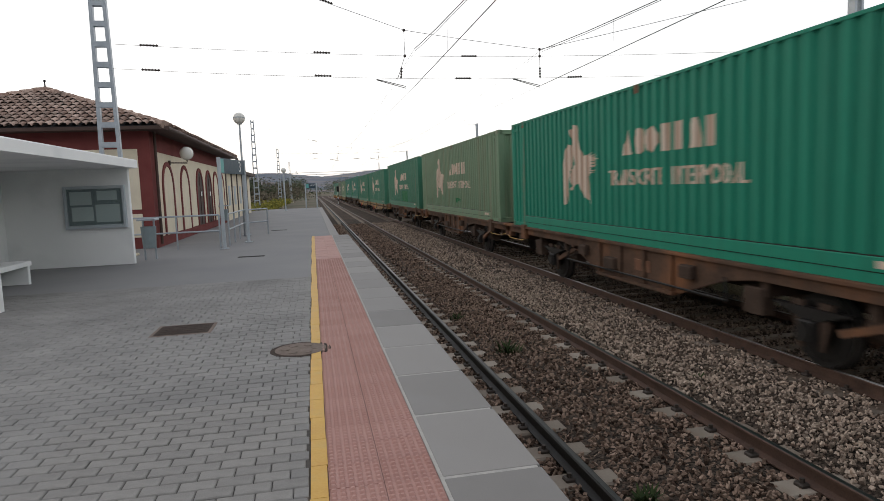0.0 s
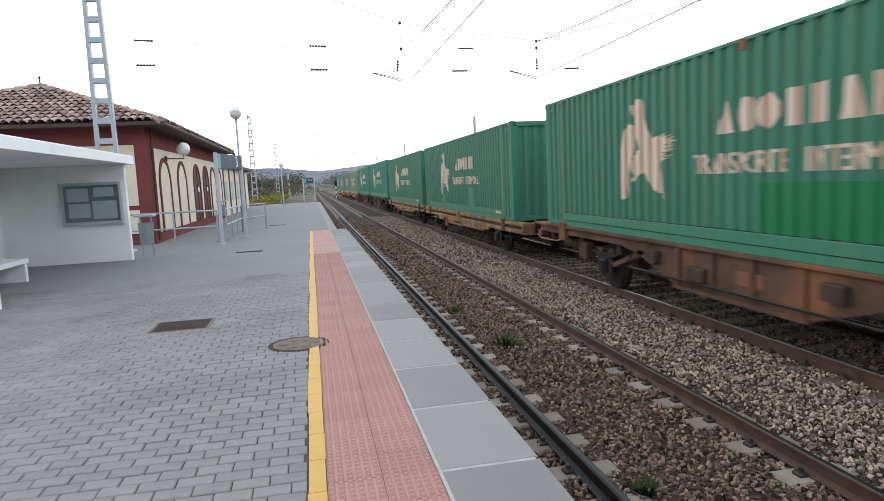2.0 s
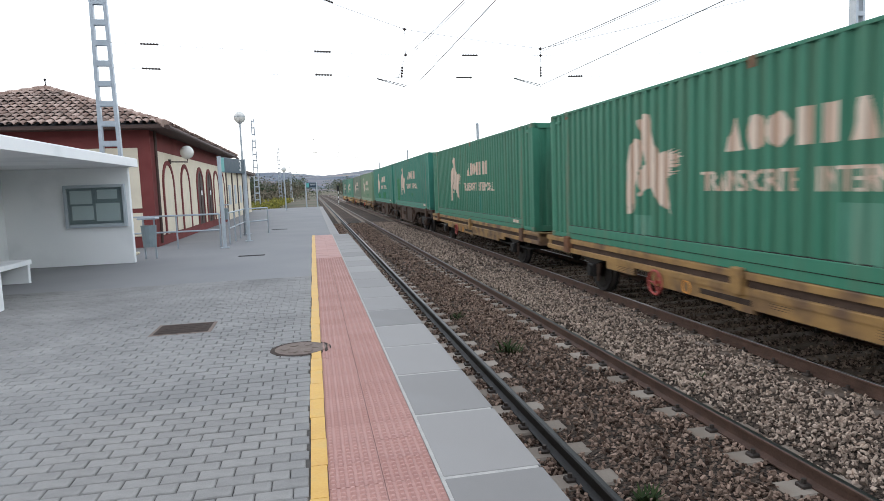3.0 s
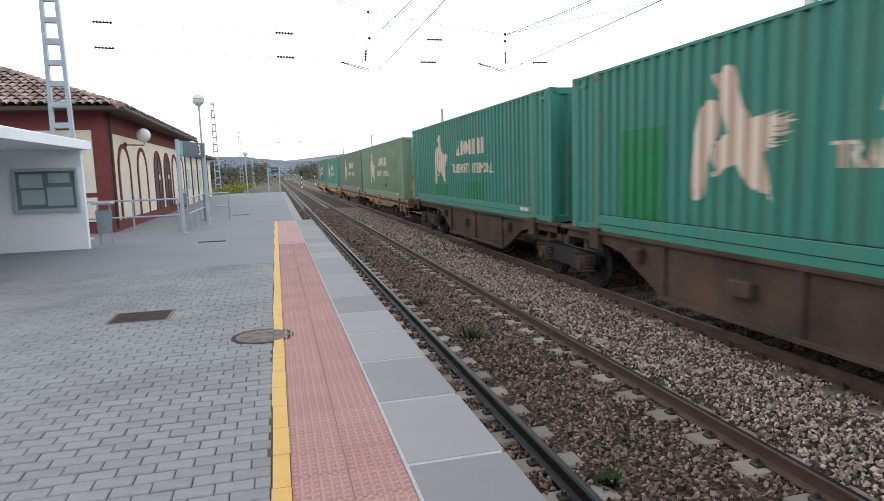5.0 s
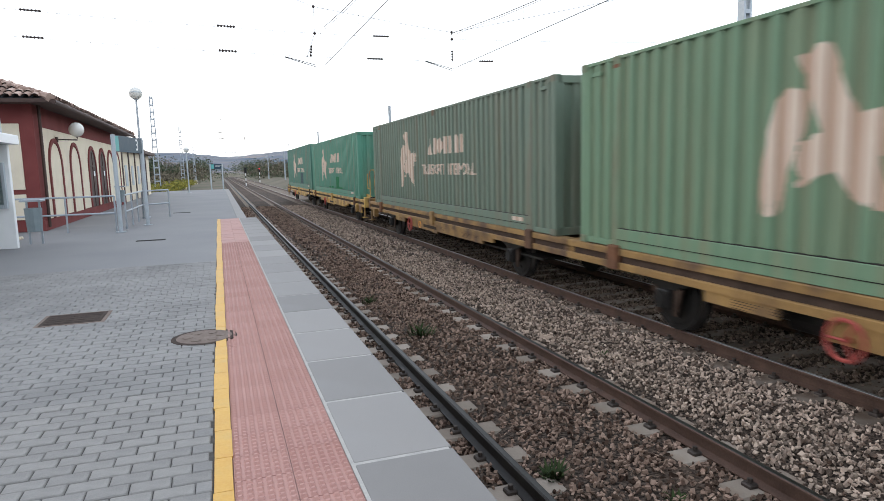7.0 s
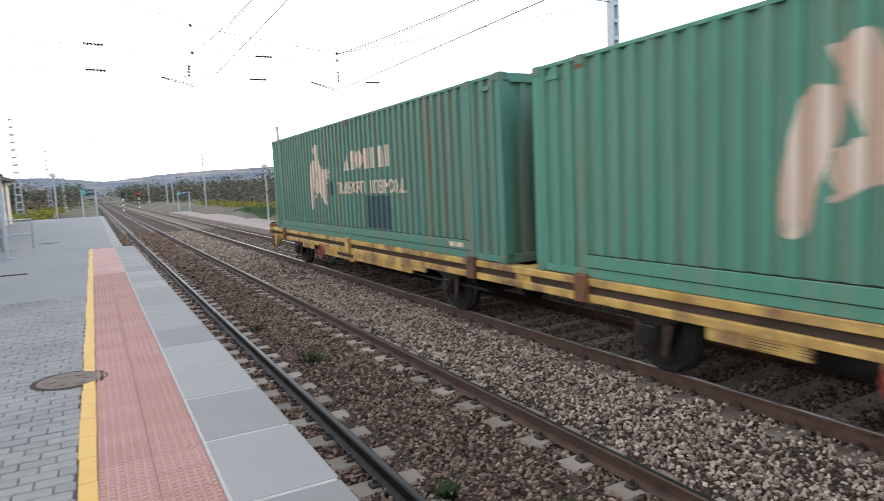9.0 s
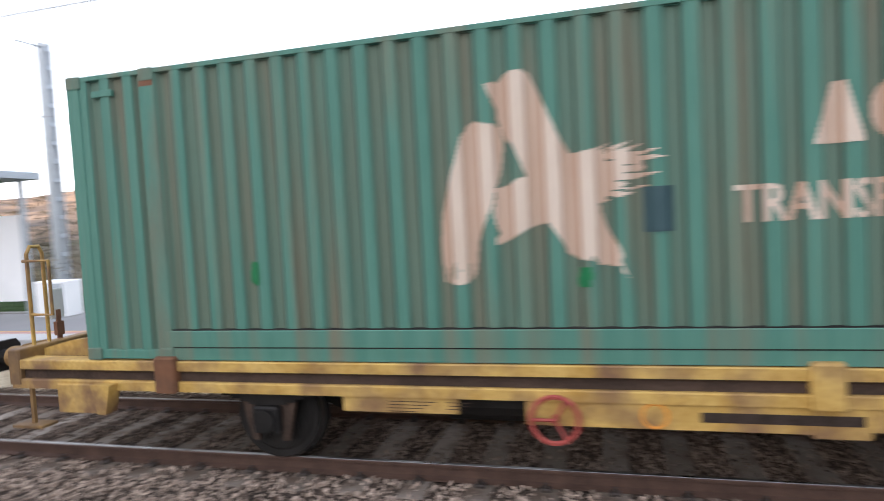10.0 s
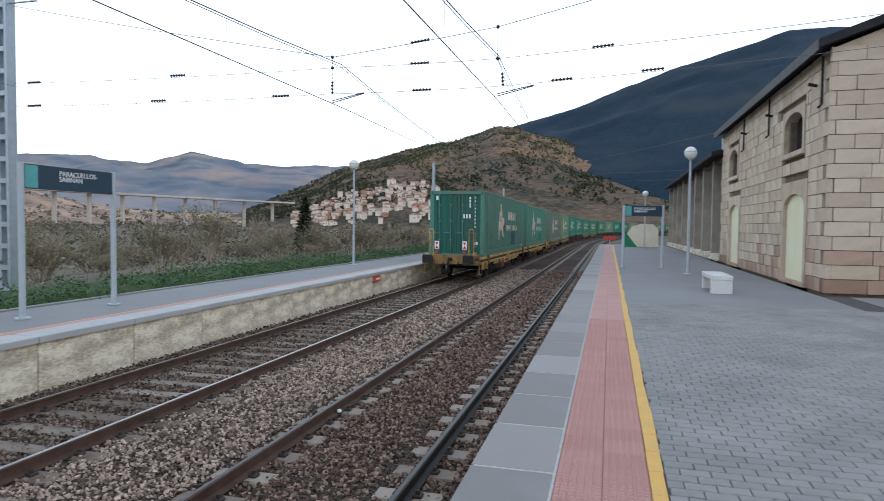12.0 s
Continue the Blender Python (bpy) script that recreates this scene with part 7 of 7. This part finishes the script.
def shrub(meshes, name, x, y, z, size, turn, label, category="shrub", group="bare shrubs by the river"):
    s = empty(name, x, y, z, turn, label=label, category=category, group=group)
    for n, me in zip(("trunk", "crown", "foliage"), meshes):
        piece(n, me, s, Matrix.Scale(size, 4))
    return s


KINDS = [twiggy(1, 3.0, 2.4, 7, 4), twiggy(2, 3.4, 1.8, 6, 4), twiggy(3, 2.4, 2.6, 8, 4), twiggy(5, 4.2, 1.6, 5, 4)]
rng = random.Random(12)
for k in range(160):
    y = rng.uniform(-120, 62)
    x = 15.5 + abs(rng.gauss(0, 1)) * 17 + (3 if y > -8 else 0)
    shrub(KINDS[k % 4], "bare_shrub", x, y, land_height(x, y), rng.uniform(0.35, 0.95), rng.uniform(0, 360), "leafless grey-brown shrub on the verge")
TALL = twiggy(9, 8.0, 1.6, 3, 5)
for x, y, s in ((24, 33, 1.05), (-14.5, 49, 0.9), (30, -52, 0.55), (17.5, -7.5, 0.5), (-13, 66, 0.75)):
    shrub(TALL, "bare_tree", x, y, land_height(x, y), s, rng.uniform(0, 360), "tall leafless tree with fine twigs", "tree", "bare trees")


def leaves(name, spots, mat, label, category, size, per, spread, seed=1):
    """Many small leaf blades in clumps, as one heap."""
    g = np.random.default_rng(seed)
    c = np.repeat(np.asarray(spots, float), per, 0)
    n = len(c)
    rad = c[:, 3:4]
    p = g.normal(0, 1, (n, 3))
    p /= np.linalg.norm(p, axis=1)[:, None]
    p *= g.uniform(0.25, 1.0, (n, 1)) ** 0.5 * rad * np.asarray(spread)
    p = c[:, :3] + p
    u, v = g.normal(0, 1, (2, n, 3))
    s = (size * np.sqrt(rad) * g.uniform(0.5, 1.2, (n, 1)))
    u = u / np.linalg.norm(u, axis=1)[:, None] * s
    v = v / np.linalg.norm(v, axis=1)[:, None] * s * 0.6
    vs = np.stack([p - u, p - v, p + u, p + v], 1).reshape(-1, 3)
    return tagged(soup(name, vs, np.arange(4 * n).reshape(-1, 4), mat), label, category, kind="stuff")


def conifer(x, y, z, high, wide, seed):
    """A dark cypress-like tree: a straight trunk and whorls of drooping sprays."""
    t = empty("conifer", x, y, z, label="dark green conifer among the bare shrubs", category="tree")
    Build().cyl((0, 0, -0.5), (0, 0, high * 0.95), 0.02 * high, 0.01, 8).obj("trunk", M_TWIG, t)
    g, b = random.Random(seed), Build()
    for k in range(1500):
        u = g.random() ** 0.8
        a, reach = g.uniform(0, 6.2832), wide * (1 - u) ** 0.7 * g.uniform(0.35, 1.0)
        o = Vector((reach * math.cos(a), reach * math.sin(a), high * (0.08 + 0.92 * u) - 0.25 * reach))
        d = Vector((math.cos(a), math.sin(a), g.uniform(-0.5, 0.5))) * g.uniform(0.15, 0.34)
        n = Vector((-math.sin(a), math.cos(a), g.uniform(-0.6, 0.6))) * g.uniform(0.06, 0.12)
        b.add([o - d, o - n, o + d, o + n], [(0, 1, 2, 3)])
    b.obj("crown", M_PINE, t)


conifer(27.2, -55.7, -1.4, 5.6, 1.25, 21)
conifer(-9.5, 84.0, 0.4, 4.2, 1.1, 22)
# the green verge behind platform 2
spots = []
for k in range(1500):
    y = rng.uniform(-95, 60)
    x = 10.5 + abs(rng.gauss(0, 1)) * 2.4
    spots.append((x, y, land_height(x, y) + rng.uniform(0.05, 0.3), rng.uniform(0.25, 0.6)))
leaves("verge_leaves", spots, M_LEAF, "dark green brambles and nettles along the platform", "undergrowth", 0.075, 56, (1, 1, 0.6), 3)
# dry stalks behind it
spots = []
for k in range(800):
    y = rng.uniform(-120, 60)
    x = 14 + abs(rng.gauss(0, 1)) * 14
    spots.append((x, y, land_height(x, y) + rng.uniform(0.1, 0.5), rng.uniform(0.4, 1.1)))
leaves("dry_stalks", spots, M_STALK, "pale dry grass and twiggy stalks on the verge", "undergrowth", 0.085, 40, (1.1, 1.1, 1.0), 13)
# scrub over the valley floor
spots = []
for k in range(2600):
    az, r = -rng.uniform(28, 172), 60 + 300 * rng.random() ** 0.8
    x, y = polar(az, r)
    if x > 16:
        spots.append((x, y, max(land_height(x, y), EAST.height(az, r) if r > 300 else -9) + rng.uniform(0.2, 1.4), rng.uniform(0.9, 2.6)))
leaves("valley_scrub", spots, M_SCRUB, "brown winter scrub across the valley floor", "scrub", 0.34, 34, (1.2, 1.2, 0.8), 4)
spots = []
for k in range(1700):
    az, r = -rng.uniform(30, 168), rng.uniform(320, 740)
    x, y = polar(az, r)
    spots.append((x, y, EAST.height(az, r) + 1.0, rng.uniform(1.2, 3.2)))
leaves("hillside_scrub", spots, M_SCRUB, "dark scrub dotted over the dry hillside", "scrub", 0.8, 12, (1.6, 1.6, 0.7), 5)
spots = []
for k in range(15000):
    az, r = rng.uniform(-200, -148), rng.uniform(430, 735)
    n = noise.noise(Vector((az * 0.25, r * 0.01, 3))) + 0.6 * noise.noise(Vector((az * 0.9, r * 0.03, 7)))
    if n + rng.uniform(-0.45, 0.45) > 0.02 - (0.4 if r > 690 or az > -165 else 0):
        x, y = polar(az, r)
        spots.append((x, y, WOOD.height(az, r) + 0.6, rng.uniform(0.5, 1.7)))
leaves("pine_wood", spots, M_PINE, "dark pines over the hill", "wood", 0.75, 14, (0.8, 0.8, 1.1), 6)
# banks up the line, with broom in flower
spots, broom = [], []
for k in range(420):
    x, y = rng.uniform(-26, -7.5), rng.uniform(60, 140)
    h = -0.3 + 0.26 * max(0, -7.5 - x)
    spots.append((x, y, h + 0.4, rng.uniform(0.7, 1.8)))
for k in range(330):
    y = rng.uniform(58, 120)
    x = -5.0 - abs(rng.gauss(0, 2.4))
    broom.append((x, y, -0.2 + 0.2 * max(0, -6 - x) + 0.2, rng.uniform(0.3, 0.8)))
    y = rng.uniform(30, 110)
    x = 12.5 + abs(rng.gauss(0, 4))
    broom.append((x, y, land_height(x, y) + 0.35, rng.uniform(0.3, 0.7)))
for k in range(300):
    x, y = rng.uniform(-40, 60), rng.uniform(150, 330)
    if abs(x - 3) > 7:
        spots.append((x, y, rng.uniform(0.5, 3.5), rng.uniform(1.5, 3.4)))
leaves("bank_scrub", spots, M_SCRUB, "brown and green scrub on the bank beside the line", "scrub", 0.2, 95, (1.1, 1.1, 0.9), 7)
leaves("broom", broom, M_BROOM, "yellow flowering broom beside the line", "shrub", 0.16, 34, (1, 1, 0.7), 8)
# bare woods along the river and where the line runs out of sight
M_GROVE = material("bare_grove", (0.06, 0.06, 0.045), (0.19, 0.17, 0.135), 0.9, scale=0.05, fine=2, per="island", bump=0.0)
M_GROVE_GREEN = material("green_grove", (0.03, 0.05, 0.03), (0.11, 0.13, 0.07), 0.9, scale=0.05, fine=2, per="island", bump=0.0)
spots, green = [], []
for k in range(900):
    x, y = rng.uniform(15, 65), rng.uniform(62, 170)
    if x > 7 + 0.1 * y:
        spots.append((x, y, rng.uniform(-1, 2.2) + 3.0 * max(0, noise.noise(Vector((x * 0.06, y * 0.06, 1)))), rng.uniform(0.9, 2.0)))
for k in range(700):
    x, y = rng.uniform(-60, 70), rng.uniform(190, 330)
    if abs(x - 3) > 6 or y > 300:
        green.append((x, y, rng.uniform(-0.5, 4.5), rng.uniform(1.5, 3.2)))
for k in range(160):
    x, y = rng.uniform(-24, -9), rng.uniform(78, 140)
    (green if k % 2 else spots).append((x, y, rng.uniform(0.5, 4.2), rng.uniform(0.8, 1.6)))
leaves("bare_grove", spots, M_GROVE, "grey-brown bare woods beside the river", "wood", 0.17, 60, (1.1, 1.1, 1.1), 17)
leaves("green_grove", green, M_GROVE_GREEN, "dull green trees where the line curves away", "wood", 0.19, 90, (1.1, 1.1, 1.0), 18)
bank = Build()
for i in range(31):
    for j in range(9):
        x, y = -7.0 - 2.6 * j, 58 + 3.2 * i
        bank.v.append((x, y, -0.6 + 0.26 * max(0, -7.5 - x) * min(1, i / 3) + 0.3 * noise.noise(Vector((x * 0.3, y * 0.3, 2)))))
bank.f = [(i * 9 + j, i * 9 + j + 1, (i + 1) * 9 + j + 1, (i + 1) * 9 + j) for i in range(30) for j in range(8)]
tagged(bank.obj("embankment", M_LAND, smooth=True), "scrubby bank rising beside the line", "bank", kind="structure")


M_WEED = material("dark_weed", (0.02, 0.035, 0.012), (0.05, 0.07, 0.025), 0.8, per="island", bump=0.0)


def weeds(x, y, size, seed):
    w = empty("track_weed", x, y, -0.93, label="dark green weed tuft growing in the ballast", category="weed", group="weeds between the rails")
    r2, b = random.Random(seed), Build()
    for k in range(110):
        a, l = r2.uniform(0, 6.28), r2.uniform(0.3, 1.0) * size
        d = Vector((math.cos(a), math.sin(a), r2.uniform(0.25, 1.1))) * l
        o = Vector((r2.gauss(0, 0.25), r2.gauss(0, 0.25), 0)) * size
        s = Vector((-math.sin(a), math.cos(a), 0)) * 0.012
        b.add([o - s, o + s, o + d * 0.6 + s, o + d, o + d * 0.6 - s], [(0, 1, 2, 3, 4)])
    b.obj("tuft", M_WEED, w)


for x, y, s, k in ((1.53, 8.8, 0.24, 1), (1.35, 11.4, 0.17, 2), (1.25, 4.3, 0.13, 3), (3.4, 6.9, 0.09, 4), (1.9, 3.6, 0.1, 5)):
    weeds(x, y, s, k)
lt = empty("litter", 0.42, 3.55, -0.9, label="crumpled white plastic litter beside the rail", category="litter")
lb = Build()
for k in range(5):
    lb.ball((0.07 * k - 0.12, 0.03 * math.sin(k * 2.0), 0.02 * (k % 2)), 0.05, 6, 4, 0.6)
lb.obj("crumple", M_LETTER, lt)
ws = empty("white_stone", 2.6, -8.2, -0.87, label="single white stone on the ballast", category="stone")
Build().ball((0, 0, 0), 0.04, 6, 4, 0.7).obj("stone", M_LETTER, ws)

# village
M_WALLS = [material("village_wall_" + n, a, b, 0.9, scale=0.6, fine=6, bump=0.0) for n, a, b in (("white", (0.62, 0.55, 0.47), (0.78, 0.71, 0.62)), ("ochre", (0.46, 0.32, 0.2), (0.6, 0.43, 0.28)), ("brick", (0.42, 0.19, 0.11), (0.55, 0.27, 0.16)))]
M_VROOF = material("village_roof", (0.3, 0.2, 0.155), (0.5, 0.37, 0.3), 0.9, scale=0.8, fine=6, bump=0.0, per="object")


def house(wide, deep, high, wall):
    h = empty("village_house", label="small village house with a tiled gable roof", category="house", group="village houses")
    Build().box(-wide / 2, wide / 2, -deep / 2, deep / 2, -5, high).obj("wall", wall, h)
    Build().prism([(-wide / 2 - 0.3, high - 0.1), (wide / 2 + 0.3, high - 0.1), (wide / 2 + 0.3, high + 0.1), (0, high + 1.9), (-wide / 2 - 0.3, high + 0.1)], "y", -deep / 2 - 0.3, deep / 2 + 0.3).obj("roof", M_VROOF, h)
    for s in (-1, 1):
        for x in (wide * 0.12,):
            for z in ([3.2] if high > 5 else [1.2]):
                Build().box(x - 0.4, x + 0.4, *sorted((s * deep / 2, s * (deep / 2 + 0.04))), z, z + 1.0).obj("window", M_DARK, h)
    return h


protos = [house(6.4, 5.2, 4.8, M_WALLS[0]), house(5.0, 6.0, 4.0, M_WALLS[1]), house(7.2, 5.6, 6.4, M_WALLS[0]), house(5.5, 4.8, 3.4, M_WALLS[2]), house(8.5, 5.0, 3.6, M_WALLS[0])]
for k in range(255):
    az = -152.2 - 12.6 * rng.random()
    r = 385 + (50 + 55 * smooth_step((-152 - az) / 6)) * rng.random()
    x, y = polar(az, r)
    m = pose(x, y, WOOD.height(az, r) - 0.3, 0, 0, az + rng.choice((0, 90, 35, -30))) @ Matrix.Scale(rng.uniform(0.55, 0.85), 4)
    if k < 5:
        protos[k].matrix_basis = m
    else:
        copy_thing(protos[(k * 7) % 5], m)

# road viaduct
via = empty("road_viaduct", label="long pale concrete road viaduct on slender piers", category="viaduct")
M_VIA = material("pale_viaduct_concrete", (0.46, 0.42, 0.37), (0.6, 0.55, 0.49), 0.85, scale=0.1, fine=2, bump=0.0)


def via_at(u):
    az, r = -126 - 26 * u, 300 + 130 * u
    x, y = polar(az, r)
    return x, y, 1.6 + r * math.tan(radians(2.75 - 0.85 * u))


deck = Build()
for k in range(25):
    a, q = via_at(k / 24), via_at(min(k + 1, 24) / 24)
    if k == 24:
        a, q = via_at(23 / 24), a
        d = Vector((q[0] - a[0], q[1] - a[1], 0)).normalized()
        a = q
    else:
        d = Vector((q[0] - a[0], q[1] - a[1], 0)).normalized()
    n = Vector((-d.y, d.x, 0)) * 4.5
    deck.v += [(a[0] + s * n.x, a[1] + s * n.y, a[2] + z) for s, z in ((-1, 0), (1, 0), (1, -1.0), (-1, -1.0))]
deck.f = [(4 * k + i, 4 * k + (i + 1) % 4, 4 * k + 4 + (i + 1) % 4, 4 * k + 4 + i) for k in range(24) for i in range(4)] + [(0, 1, 2, 3), (96, 97, 98, 99)]
deck.obj("deck", M_VIA, via)
for k in range(11):
    x, y, z = via_at(0.04 + 0.9 * k / 10)
    Build().cbox(x - 0.8, x + 0.8, y - 0.8, y + 0.8, -12, z - 0.95, 0.15).obj("pier", M_VIA, via)
for az, r, w, h in ((-122.5, 330, 34, 4), (-126.5, 345, 26, 4), (-118, 300, 16, 3.5)):
    x, y = polar(az, r)
    f = empty("farm_shed", x, y, EAST.height(az, r), az, label="long low white farm shed in the fields", category="shed", group="farm sheds")
    Build().box(-w / 2, w / 2, -5, 5, -4, h).obj("wall", M_WALLS[0], f)
    Build().prism([(-5.4, h), (5.4, h), (0, h + 1.6)], "x", -w / 2 - 0.4, w / 2 + 0.4).obj("roof", M_VROOF, f)

motions()
